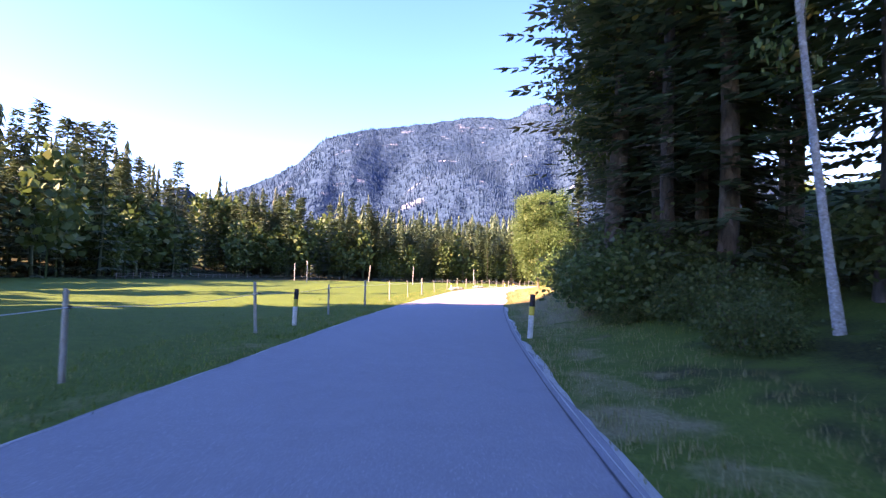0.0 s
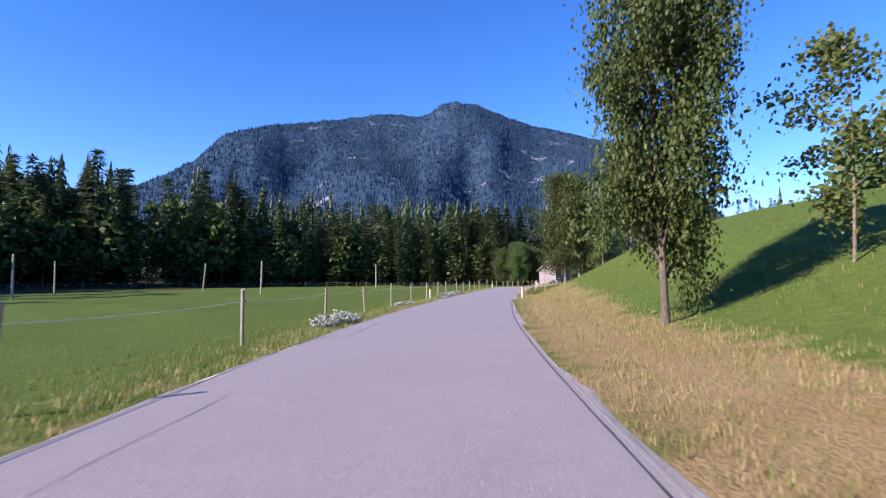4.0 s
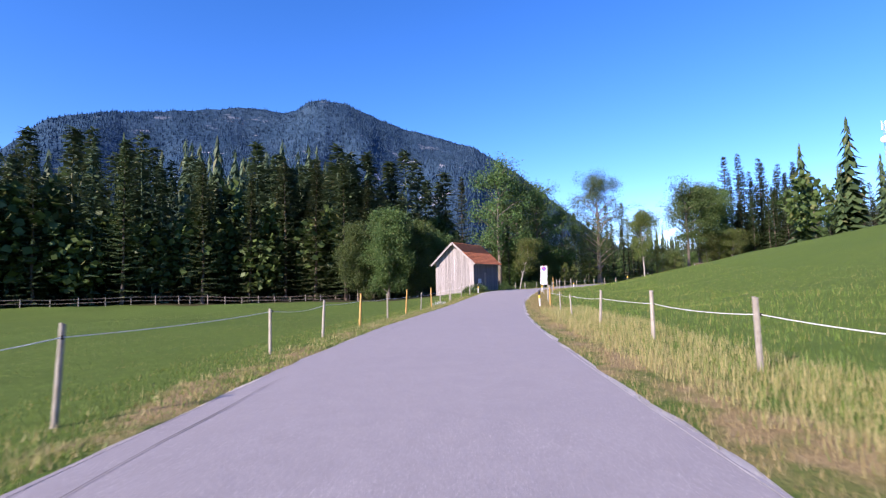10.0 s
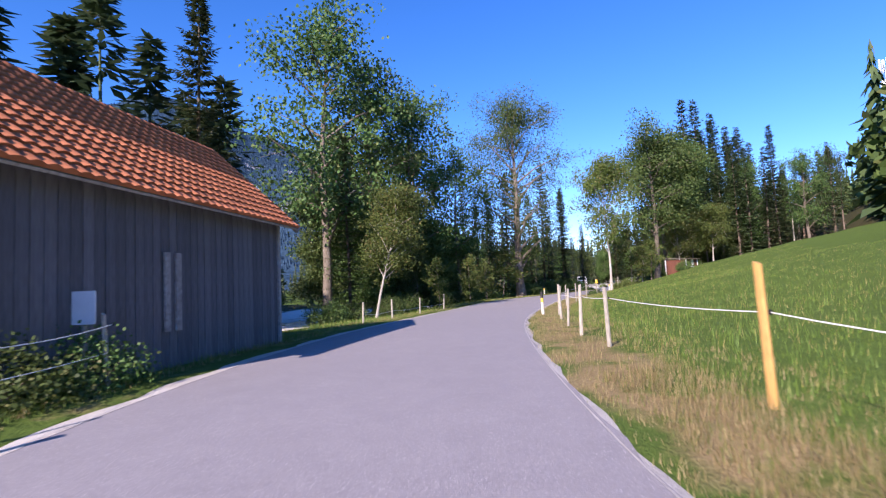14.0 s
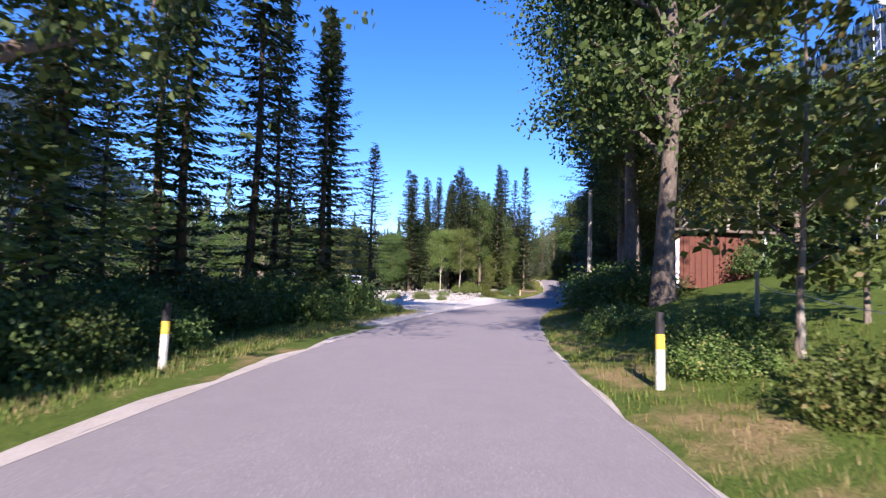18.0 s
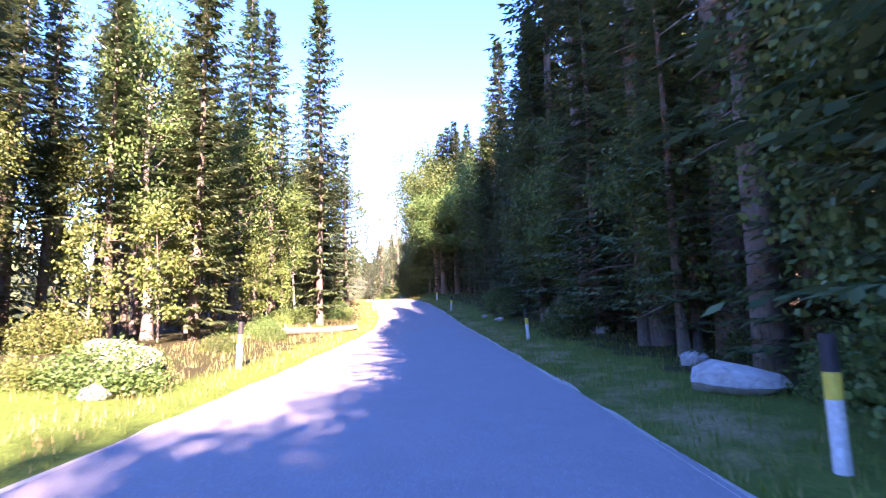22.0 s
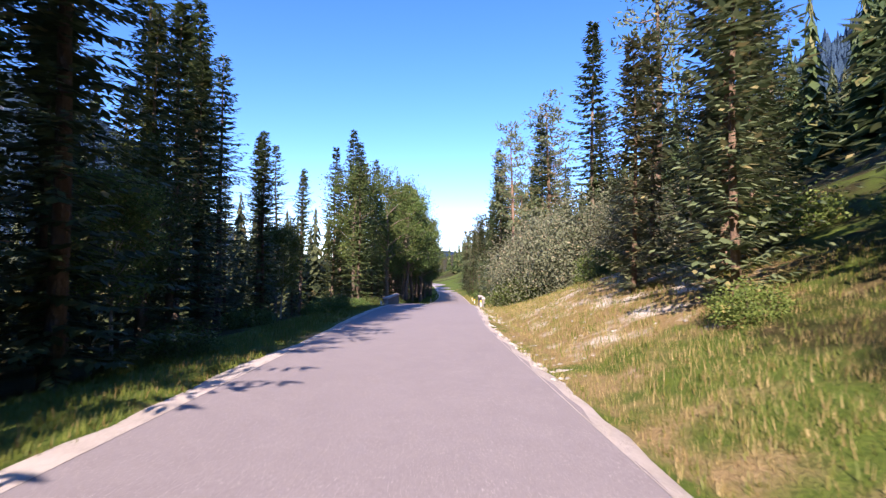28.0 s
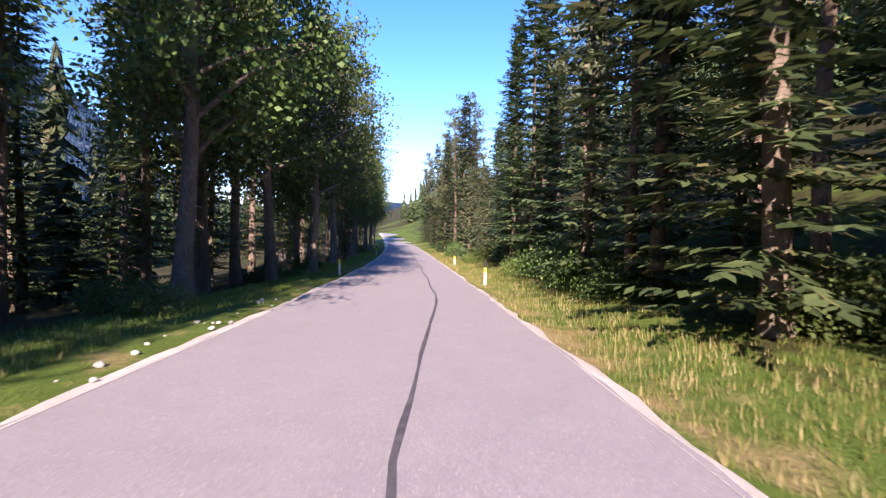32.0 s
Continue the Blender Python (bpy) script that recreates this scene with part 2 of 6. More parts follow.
weathered = surface("weathered_boards", (0.30, 0.275, 0.26), (0.46, 0.43, 0.41), 1.2, 9, (0.20, 0.175, 0.16), 0.9, 0.5, 0.01, (6, 6, 0.4), vary=0.22)
old_beam = surface("old_beam", (0.36, 0.33, 0.31), (0.5, 0.47, 0.44), 2, 12, (0.24, 0.21, 0.19), 0.9, 0.5, 0.01, (1, 1, 1), vary=0.1)
# the gable's grey at half tone: the side walls' shade is in the colour
shade_boards = surface("shade_toned_boards", (0.15, 0.145, 0.15), (0.24, 0.23, 0.235), 1.2, 9, (0.10, 0.095, 0.10), 0.9, 0.5, 0.01, (6, 6, 0.4), vary=0.2)
clay_tile = surface("clay_tile", (0.48, 0.15, 0.06), (0.62, 0.23, 0.10), 1.5, 14, (0.36, 0.12, 0.06), 0.85, 0.4, 0.008, vary=0.18)
post_wood = surface("fence_post_wood", (0.34, 0.31, 0.26), (0.50, 0.47, 0.40), 4, 22, (0.24, 0.21, 0.17), 0.9, 0.5, 0.01, (1, 1, 0.3), vary=0.22)
post_orange = surface("fresh_post_wood", (0.50, 0.30, 0.09), (0.62, 0.40, 0.14), 4, 22, (0.40, 0.23, 0.08), 0.85, 0.4, 0.01, (1, 1, 0.3))
tape_white = surface("white_fence_tape", (0.72, 0.73, 0.72), (0.82, 0.83, 0.82), 6, 40, None, 0.6, 0.1)
paint_black = surface("black_paint", (0.015, 0.015, 0.016), (0.035, 0.034, 0.034), 8, 40, None, 0.6, 0.2)
paint_yellow = surface("yellow_paint", (0.72, 0.46, 0.04), (0.82, 0.58, 0.09), 8, 40, (0.6, 0.4, 0.06), 0.6, 0.2)
paint_white = surface("white_post_paint", (0.60, 0.59, 0.55), (0.76, 0.75, 0.71), 6, 30, (0.42, 0.40, 0.36), 0.7, 0.3)
sign_white = surface("sign_white", (0.74, 0.75, 0.78), (0.82, 0.83, 0.85), 3, 40, None, 0.45, 0.05)
sign_red = surface("sign_red", (0.60, 0.03, 0.04), (0.68, 0.05, 0.06), 3, 40, None, 0.45, 0.05)
sign_blue = surface("sign_blue", (0.02, 0.10, 0.42), (0.03, 0.14, 0.52), 3, 40, None, 0.45, 0.05)
galvanised = surface("galvanised_steel", (0.45, 0.46, 0.48), (0.6, 0.61, 0.63), 6, 40, None, 0.45, 0.1, 0.002, None, 0.8)
rock_pale = surface("pale_limestone", (0.34, 0.33, 0.31), (0.55, 0.53, 0.50), 1.5, 9, (0.24, 0.24, 0.22), 0.92, 0.7, 0.04, vary=0.12)
rock_dark = surface("mossy_stone", (0.15, 0.155, 0.15), (0.28, 0.28, 0.27), 1.5, 9, (0.10, 0.13, 0.06), 0.95, 0.7, 0.04, vary=0.2)
# parapet concrete, darkened so the colour carries the shade on its face
concrete = surface("old_shaded_concrete", (0.17, 0.165, 0.165), (0.29, 0.28, 0.27), 0.8, 14, (0.13, 0.13, 0.12), 0.92, 0.5, 0.015)
brown_boards = surface("brown_shed_boards", (0.13, 0.045, 0.03), (0.20, 0.075, 0.045), 3, 20, (0.10, 0.04, 0.03), 0.8, 0.4, 0.008, (4, 4, 0.5))
log_wood = surface("grey_log", (0.20, 0.165, 0.13), (0.32, 0.27, 0.22), 4, 18, (0.14, 0.11, 0.09), 0.95, 0.6, 0.02)
car_white = surface("white_car_paint", (0.74, 0.74, 0.75), (0.80, 0.80, 0.81), 1, 30, None, 0.25, 0, spec=0.6)
car_glass = surface("dark_car_glass", (0.012, 0.014, 0.016), (0.02, 0.022, 0.025), 1, 30, None, 0.08, 0, spec=0.7)
rubber = surface("tyre_rubber", (0.02, 0.02, 0.02), (0.035, 0.034, 0.033), 6, 40, None, 0.85, 0.2)
earth = surface("bare_earth", (0.22, 0.15, 0.09), (0.34, 0.25, 0.16), 2, 20, (0.15, 0.10, 0.06), 0.95, 0.6, 0.03)


def water_material():
    m = bpy.data.materials.new("river_water")
    m.use_nodes = True
    nt = m.node_tree
    b = nt.nodes["Principled BSDF"]
    b.inputs["Base Color"].default_value = (0.16, 0.24, 0.25, 1)
    b.inputs["Roughness"].default_value = 0.12
    bump(nt, b, noise_fac(nt, 3.0, 4, 0.2, 0.8, world_pos(nt)), 0.4, 0.05)
    return m


river_water = water_material()


# ---- helpers for things ----
def mesh_object(name, bm, material, parent=None, label=""):
    me = bpy.data.meshes.new(name)
    bm.to_mesh(me)
    bm.free()
    for mt in (material if isinstance(material, (list, tuple)) else [material]):
        me.materials.append(mt)
    ob = new(name, me)
    if parent is not None:
        ob.parent = parent
    if label:
        tagged(ob, label)
    return ob


part = mesh_object


def raw_mesh(name, verts, faces, material, smooth=False):
    me = bpy.data.meshes.new(name)
    verts = np.asarray(verts, dtype=np.float64)
    faces = np.asarray(faces)
    n, k = faces.shape
    me.vertices.add(len(verts))
    me.vertices.foreach_set("co", verts.ravel())
    me.loops.add(n * k)
    me.loops.foreach_set("vertex_index", faces.ravel().astype(np.int32))
    me.polygons.add(n)
    me.polygons.foreach_set("loop_start", (np.arange(n) * k).astype(np.int32))
    if smooth:
        me.polygons.foreach_set("use_smooth", np.ones(n, dtype=bool))
    me.update(calc_edges=True)
    me.validate()
    for mt in (material if isinstance(material, (list, tuple)) else [material]):
        me.materials.append(mt)
    return me


def thing(name, m, label, category, group=""):
    ob = new(name)
    ob.matrix_basis = m
    return tagged(ob, label, category, group)


def box(bm, sx, sy, sz, at=(0, 0, 0), bevel=0.0, turn=None):
    g = bmesh.ops.create_cube(bm, size=1)
    vs = g["verts"]
    bmesh.ops.scale(bm, vec=(sx, sy, sz), verts=vs)
    if bevel:
        es = list({e for v in vs for e in v.link_edges})
        r = bmesh.ops.bevel(bm, geom=es, offset=bevel, segments=2, affect="EDGES")
        vs = list({v for f in r["faces"] for v in f.verts} | {v for v in vs if v.is_valid})
    if turn is not None:
        bmesh.ops.transform(bm, matrix=turn, verts=vs)
    bmesh.ops.translate(bm, vec=at, verts=vs)
    return vs


def rod(bm, a, b, r1, r2=None, seg=8):
    """A tapered round bar from a to b."""
    a, b = Vector(a), Vector(b)
    r2 = r1 if r2 is None else r2
    d = b - a
    m = Matrix.Translation((a + b) / 2) @ d.to_track_quat("Z", "Y").to_matrix().to_4x4()
    return bmesh.ops.create_cone(bm, cap_ends=True, segments=seg, radius1=r1, radius2=r2, depth=d.length, matrix=m)["verts"]


# ---- the line of the road ----
def road_line():
    knots = [(t, Vector(eye) - Vector((0, 0, 1.35))) for t, eye, _, _ in PATH]
    ts = np.array([t for t, _ in knots])
    p = np.array([k for _, k in knots])
    sm = p.copy()
    for _ in range(2):
        sm[1:-1] = 0.25 * sm[:-2] + 0.5 * sm[1:-1] + 0.25 * sm[2:]
        for i in range(1, len(ts) - 1):
            if ts[i + 1] - ts[i] > 1 or ts[i] - ts[i - 1] > 1:
                sm[i] = p[i]
    p[:, 2] = sm[:, 2]
    p[1:-1, :2] = sm[1:-1, :2]
    m = np.gradient(p, ts, axis=0)
    st = np.arange(-6.0, 46.0, 0.05)
    out = []
    for t in st:
        if t <= ts[0]:
            q = p[0] + m[0] * (t - ts[0])
            q[2] = p[0, 2]
        elif t >= ts[-1]:
            u = t - ts[-1]
            q = p[-1] + m[-1] * u
            a = 0.010 * u * u
            q[:2] += np.array([-m[-1][1], m[-1][0]]) / np.linalg.norm(m[-1][:2]) * a * 6.0
            q[2] = p[-1, 2] - 0.55 * u + 0.035 * u * u
        else:
            i = int(np.searchsorted(ts, t, side="right")) - 1
            h = ts[i + 1] - ts[i]
            u = (t - ts[i]) / h
            q = (2 * u ** 3 - 3 * u * u + 1) * p[i] + (u ** 3 - 2 * u * u + u) * h * m[i] + (3 * u * u - 2 * u ** 3) * p[i + 1] + (u ** 3 - u * u) * h * m[i + 1]
        out.append(q)
    line = np.array(out)
    d = np.gradient(line[:, :2], axis=0)
    d /= np.linalg.norm(d, axis=1)[:, None]
    return st, line, d, np.stack([d[:, 1], -d[:, 0]], 1)


STN, LINE, AHEAD, SIDE = road_line()
LEFT_T = [-6, 3.5, 6, 7.6, 8.8, 11.3, 13, 14.5, 17.2, 18.1, 22.5, 24.5, 27, 29, 31, 46]
LEFT_W = [3.5, 3.5, 3.2, 2.95, 2.95, 3.5, 3.6, 4.2, 4.2, 3.3, 3.4, 2.95, 2.65, 2.9, 3.0, 2.9]
RIGHT_T = [-6, 0.5, 2.5, 3.5, 6.5, 8.5, 9.5, 12.3, 13, 14.3, 15, 17, 17.5, 19.5, 20.5, 21.5, 22.5, 23.4, 24.2, 25.2, 27.2, 28.2, 29.2, 30.2, 31.2, 32.5, 46]
RIGHT_W = [1.2, 1.2, 1.5, 1.3, 1.75, 1.93, 1.92, 1.7, 1.42, 1.2, 1.3, 1.45, 1.65, 1.6, 1.65, 1.95, 2.0, 1.74, 1.48, 1.52, 1.5, 1.6, 1.45, 1.75, 1.6, 1.9, 1.9]


def left_w(t):
    return np.interp(t, LEFT_T, LEFT_W)


def right_w(t):
    return np.interp(t, RIGHT_T, RIGHT_W)


OFF = np.array([0, 1.5, 4, 8, 15, 30, 60, 150.0])
RIGHT_BANK = [
    (-6, [0, -.1, .3, 1.0, 2.2, 4.5, 8, 14]), (0.4, [0, -.05, .4, 1.2, 2.6, 5, 8, 14]), (1.2, [0, .1, .8, 2.4, 4.5, 7, 9, 14]),
    (2, [0, .2, 1.5, 3.9, 6, 7.5, 9, 14]), (3.4, [0, .1, .9, 3.1, 4.8, 6.2, 8, 14]), (5.0, [0, .1, .5, 2.2, 4.2, 6, 8, 14]),
    (6.4, [0, .25, 1.5, 3.6, 5.4, 7.0, 9, 14]), (7.1, [0, .1, .9, 2.4, 4.2, 6.6, 9, 16]), (8.5, [0, -.1, .0, .4, 2.1, 5.4, 9.5, 22]),
    (13, [0, 0, 0, .3, 1.6, 4.8, 10, 30]), (17, [0, 0, .3, 1.0, 2.4, 5.6, 11, 48]), (18.5, [0, .15, .8, 1.9, 3.3, 6.0, 12, 60]), (19.3, [0, .2, 1.0, 2.3, 3.8, 6.6, 13, 60]),
    (20, [0, .2, .95, 2.1, 4.0, 7.4, 15, 60]), (23, [0, 0, .1, .8, 2.5, 6, 15, 60]), (26.5, [0, .1, 1.0, 3.6, 7.8, 16, 31, 75]),
    (28.8, [0, .35, 1.3, 3.2, 7, 15, 28, 70]), (29.4, [0, .55, 1.75, 3.2, 7, 15, 28, 70]), (29.9, [0, .3, 1.2, 2.6, 6, 14, 27, 65]), (30.2, [0, -.1, .1, 1.2, 5, 12, 25, 60]), (30.55, [0, -.15, -.7, -.5, 2, 9, 22, 60]),
    (31.0, [0, -.1, -.2, 1, 5, 12, 25, 60]), (32.5, [0, -.05, .3, 1.6, 5, 12, 25, 60]), (46, [0, -.05, .3, 1.6, 5, 12, 25, 60])]
LEFT_BANK = [
    (-6, [0, -.06, -.1, -.15, -.2, -.2, -.2, 1]), (13.4, [0, -.06, -.1, -.15, -.2, -.2, -.2, 1]), (14.6, [0, -.05, -.2, -.6, -.9, -1.1, -1.0, 1]),
    (16, [0, -.05, -.2, -.8, -1.7, -2.0, -1.2, 4]), (18.6, [0, -.05, -.2, -.9, -1.8, -2.0, -1.2, 4]), (19.3, [0, 0, 0, -.1, -.2, -.6, -1.0, 4]),
    (21.6, [0, 0, 0, 0, .0, -.4, -1.0, 4]), (22.5, [0, .1, .45, .6, .4, 0, -1, 2]), (24, [0, .1, .35, .3, 0, -1, -2, 0]),
    (27, [0, -.1, -.4, -1, -2, -4, -6, -6]), (30.2, [0, -.1, -.5, -1.2, -2.5, -4, -6, -6]), (30.55, [0, -.5, -1.3, -1.8, -2.6, -4, -6, -6]),
    (31, [0, -.05, -.3, -.9, -2.2, -4, -7, -6]), (46, [0, -.05, -.2, -.8, -2, -4, -7, -6])]


def bank(table, t, e):
    keys = np.array([k for k, _ in table], dtype=float)
    rows = np.array([r for _, r in table], dtype=float)
    cols = np.stack([np.interp(t, keys, rows[:, j]) for j in range(rows.shape[1])], -1)
    e = np.clip(e, 0, 149.9)
    i = np.clip(np.searchsorted(OFF, e, side="right") - 1, 0, len(OFF) - 2)
    u = (e - OFF[i]) / (OFF[i + 1] - OFF[i])
    k = np.arange(len(e))
    return cols[k, i] * (1 - u) + cols[k, i + 1] * u


def stations(x, y):
    """The nearest station of the road and the distance to its right, for many points."""
    x, y = np.atleast_1d(np.asarray(x, float)), np.atleast_1d(np.asarray(y, float))
    s, d, k = np.zeros(len(x)), np.zeros(len(x)), np.zeros(len(x), int)
    for a in range(0, len(x), 6000):
        b = slice(a, a + 6000)
        q = (x[b, None] - LINE[None, ::3, 0]) ** 2 + (y[b, None] - LINE[None, ::3, 1]) ** 2
        i = np.argmin(q, 1) * 3
        along = (x[b] - LINE[i, 0]) * AHEAD[i, 0] + (y[b] - LINE[i, 1]) * AHEAD[i, 1]
        i = np.clip(i + np.clip(np.round(along / 0.65), -3, 3).astype(int), 0, len(STN) - 1)
        s[b], k[b] = STN[i], i
        d[b] = (x[b] - LINE[i, 0]) * SIDE[i, 0] + (y[b] - LINE[i, 1]) * SIDE[i, 1]
    return s, d, k


def ripple(x, y):
    return 0.05 * np.sin(x * 0.9 + 1.3 * np.sin(y * 0.5)) * np.sin(y * 0.8 + 0.7) + 0.12 * np.sin(x * 0.21 + y * 0.13) * np.sin(y * 0.17 - x * 0.06 + 1.0)


def height(x, y):
    s, d, k = stations(x, y)
    x, y = np.atleast_1d(np.asarray(x, float)), np.atleast_1d(np.asarray(y, float))
    er, el = d - right_w(s), -d - left_w(s)
    flat = np.clip((s - 26.2) / 0.6, 0, 1) * 0.8      # a level strip for the gravel shoulder
    h = np.where(er > 0, bank(RIGHT_BANK, s, np.maximum(er - flat, 0)) - 0.22 * flat * np.clip(er / 0.4, 0, 1) * np.clip((2.0 - er) / 1.0, 0, 1), np.where(el > 0, bank(LEFT_BANK, s, el), 0.0))
    away = np.maximum(er, el)
    far = np.hypot(x - LINE[k, 0], y - LINE[k, 1])
    h = h + np.clip(away, 0, 3) / 3 * ripple(x, y) * np.clip(away / 6, 0.3, 1.6)
    h = h - 0.07 * (away <= 0.12) + np.clip((far - 150) / 300, 0, 1) * 6
    h = h + np.clip((-95 - x) / 120, 0, 1) * np.clip((150 - y) / 60, 0, 1) * 15
    return LINE[k, 2] + h


def ground_z(x, y):
    return float(height([x], [y])[0])


def at_road(t, d):
    """The place beside the road at station t, d metres to its right, on the ground."""
    i = int(np.clip(round((t + 6.0) / 0.05), 0, len(STN) - 1))
    x, y = LINE[i, :2] + SIDE[i] * d
    return Vector((x, y, ground_z(x, y)))


def road_yaw(t):
    i = int(np.clip(round((t + 6.0) / 0.05), 0, len(STN) - 1))
    return math.degrees(math.atan2(-AHEAD[i, 0], AHEAD[i, 1]))


def smooth_step(a, b, x):
    u = np.clip((x - a) / (b - a), 0, 1)
    return u * u * (3 - 2 * u)


# ---- ground ----
def spaced(lo, hi, step, reach):
    core = np.arange(lo, hi + step / 2, step)
    grow = [step * 1.35 ** k for k in range(1, 60)]
    out = np.cumsum(grow)
    out = out[out < reach]
    return np.concatenate([lo - out[::-1], core, hi + out])


def build_ground():
    xs, ys = spaced(-40, 250, 1.0, 2600), spaced(-95, 335, 1.0, 2600)
    gx, gy = np.meshgrid(xs, ys)
    x, y = gx.ravel(), gy.ravel()
    s, d, k = stations(x, y)
    z = height(x, y)
    nx, ny = len(xs), len(ys)
    i = np.arange(nx * ny).reshape(ny, nx)
    quads = np.stack([i[:-1, :-1], i[:-1, 1:], i[1:, 1:], i[1:, :-1]], -1).reshape(-1, 4)
    me = raw_mesh("ground", np.stack([x, y, z], 1), quads, meadow, True)
    er, el = d - right_w(s), -d - left_w(s)
    near = np.hypot(x - LINE[k, 0], y - LINE[k, 1])
    # dry verges along the open stretch, a broad brown patch where the bank has been cleared
    dry = np.where(er > 0, smooth_step(3.0, 0.4, er) * 0.7, 0) + np.where(el > 0, smooth_step(1.5, 0.3, el) * 0.55, 0)
    clear = smooth_step(0.9, 1.4, s) * smooth_step(7.5, 6.9, s) * (er > 0) * smooth_step(0.4, 1.0, er) * smooth_step(3.8, 2.2, er)
    strip = smooth_step(7.2, 8.0, s) * smooth_step(18.3, 17.3, s) * (er > 0) * smooth_step(0.3, 0.7, er) * smooth_step(2.0, 1.0, er) * 0.75
    left_strip = smooth_step(3.2, 4.2, s) * smooth_step(14.6, 14.0, s) * (el > 0) * smooth_step(0.05, 0.3, el) * smooth_step(1.3, 0.6, el) * 0.8
    bankcut = smooth_step(28.4, 29.0, s) * smooth_step(30.3, 29.8, s) * (er > 0) * smooth_step(0.5, 1.0, er) * smooth_step(7.0, 4.5, er) * 0.9
    # left verge here: brown litter instead of straw, its dark tone also standing for shade
    dry = np.where((s > 22.3) & (s < 26.4) & (el > 0), dry * 0.35, dry)
    dry = np.maximum.reduce([dry * 0.75, clear, strip, left_strip, bankcut])
    wood = np.maximum(smooth_step(1.6, 0.4, s) * 0.5 * (er > 1.2), smooth_step(19.4, 20.0, s) * (er > 2.2) * smooth_step(0.5, 3.5, er))
    wood = np.maximum(wood, (s > 21.8) * np.where((s > 22.6) & (s < 26.4), smooth_step(0.6, 2.0, el), smooth_step(2.0, 5.0, el)))
    wood = np.maximum(wood, smooth_step(13.9, 14.6, s) * (s < 19.4) * smooth_step(2.6, 5.0, el))
    wood = np.maximum(wood, (s > 19.8) * smooth_step(3.0, 7.0, er))
    wood = np.where((s > 26) & (er > 0) & (er < 14), wood * 0.55, wood)
    wood = np.maximum(wood, smooth_step(60, 75, el) * (s < 14))
    lot = np.where(el < 1.5, smooth_step(19.15, 19.45, s), smooth_step(19.95, 20.2, s)) * smooth_step(22.3, 21.8, s) * (el > -1) * smooth_step(24, 19, el)
    bed = smooth_step(14.8, 15.8, s) * smooth_step(19.2, 18.6, s) * smooth_step(11, 13.5, el) * smooth_step(48, 40, el)
    for n, v in (("dry", dry), ("litter", wood), ("gravel", np.maximum.reduce([lot, bed, bankcut * 0.42]))):
        a = me.attributes.new(n, "FLOAT", "POINT")
        a.data.foreach_set("value", np.clip(v, 0, 1).astype(np.float32))
    tagged(new("ground", me), "green meadow and forest floor with dry brown verges", "ground", kind="structure")


build_ground()


def ribbon(name, t0, t1, off_a, off_b, lift, material, label="", category="", kind="structure", wob=0.0, seed=3, across=1, drop=0.0, outer=1):
    """A strip along the road between two offsets, a little above it."""
    i0, i1 = int((t0 + 6) / 0.05), int((t1 + 6) / 0.05)
    rnd = np.random.RandomState(seed)
    v, f = [], []
    n = across + 1
    for j, i in enumerate(range(i0, i1 + 1)):
        a, b = off_a(STN[i]), off_b(STN[i])
        if wob:
            a += rnd.uniform(-wob, wob) * (not drop or outer < 0)
            b += rnd.uniform(-wob, wob) * (not drop or outer > 0)
        for c in range(n):
            u = c / across
            o = a + (b - a) * u
            x, y = LINE[i, :2] + SIDE[i] * o
            v.append((x, y, LINE[i, 2] + lift - 0.012 * abs(2 * u - 1) ** 2 * (across > 3) - drop * (u if outer > 0 else 1 - u) ** 1.5))
            if j and c:
                q = j * n + c
                f.append((q - n - 1, q - n, q, q - 1))
    me = raw_mesh(name, v, f, material, True)
    return tagged(new(name, me), label, category, kind=kind)


ribbon("road", -6, 45.9, lambda t: -left_w(t) - 0.02, lambda t: right_w(t) + 0.02, 0.01, asphalt, "narrow grey asphalt country road", "road", wob=0.05, across=6)


# ---- trees: shapes ----
def kite(p, along, across, length, width):
    """A flat twig or leaf: base, side, tip, side."""
    return [p, p + along * length * 0.45 + across * width, p + along * length, p + along * length * 0.45 - across * width]


def unit(v):
    return v / (np.linalg.norm(v) + 1e-9)


def tube(points, radii, seg=7):
    """Verts and quads of a bent tapered bar."""
    v, f = [], []
    for i, (p, r) in enumerate(zip(points, radii)):
        a = np.asarray(points[min(i + 1, len(points) - 1)], float) - np.asarray(points[max(i - 1, 0)], float)
        a = unit(a)
        x = unit(np.cross(a, (0.31, 0.95, 0.05)))
        y = np.cross(a, x)
        for k in range(seg):
            g = 2 * math.pi * k / seg
            v.append(np.asarray(p, float) + (x * math.cos(g) + y * math.sin(g)) * r)
        if i:
            for k in range(seg):
                b = (i - 1) * seg
                f.append((b + k, b + (k + 1) % seg, b + seg + (k + 1) % seg, b + seg + k))
    return v, f


def joined(pieces):
    v, f, n = [], [], 0
    for pv, pf in pieces:
        v.extend(pv)
        f.extend([tuple(i + n for i in q) for q in pf])
        n += len(pv)
    return v, f


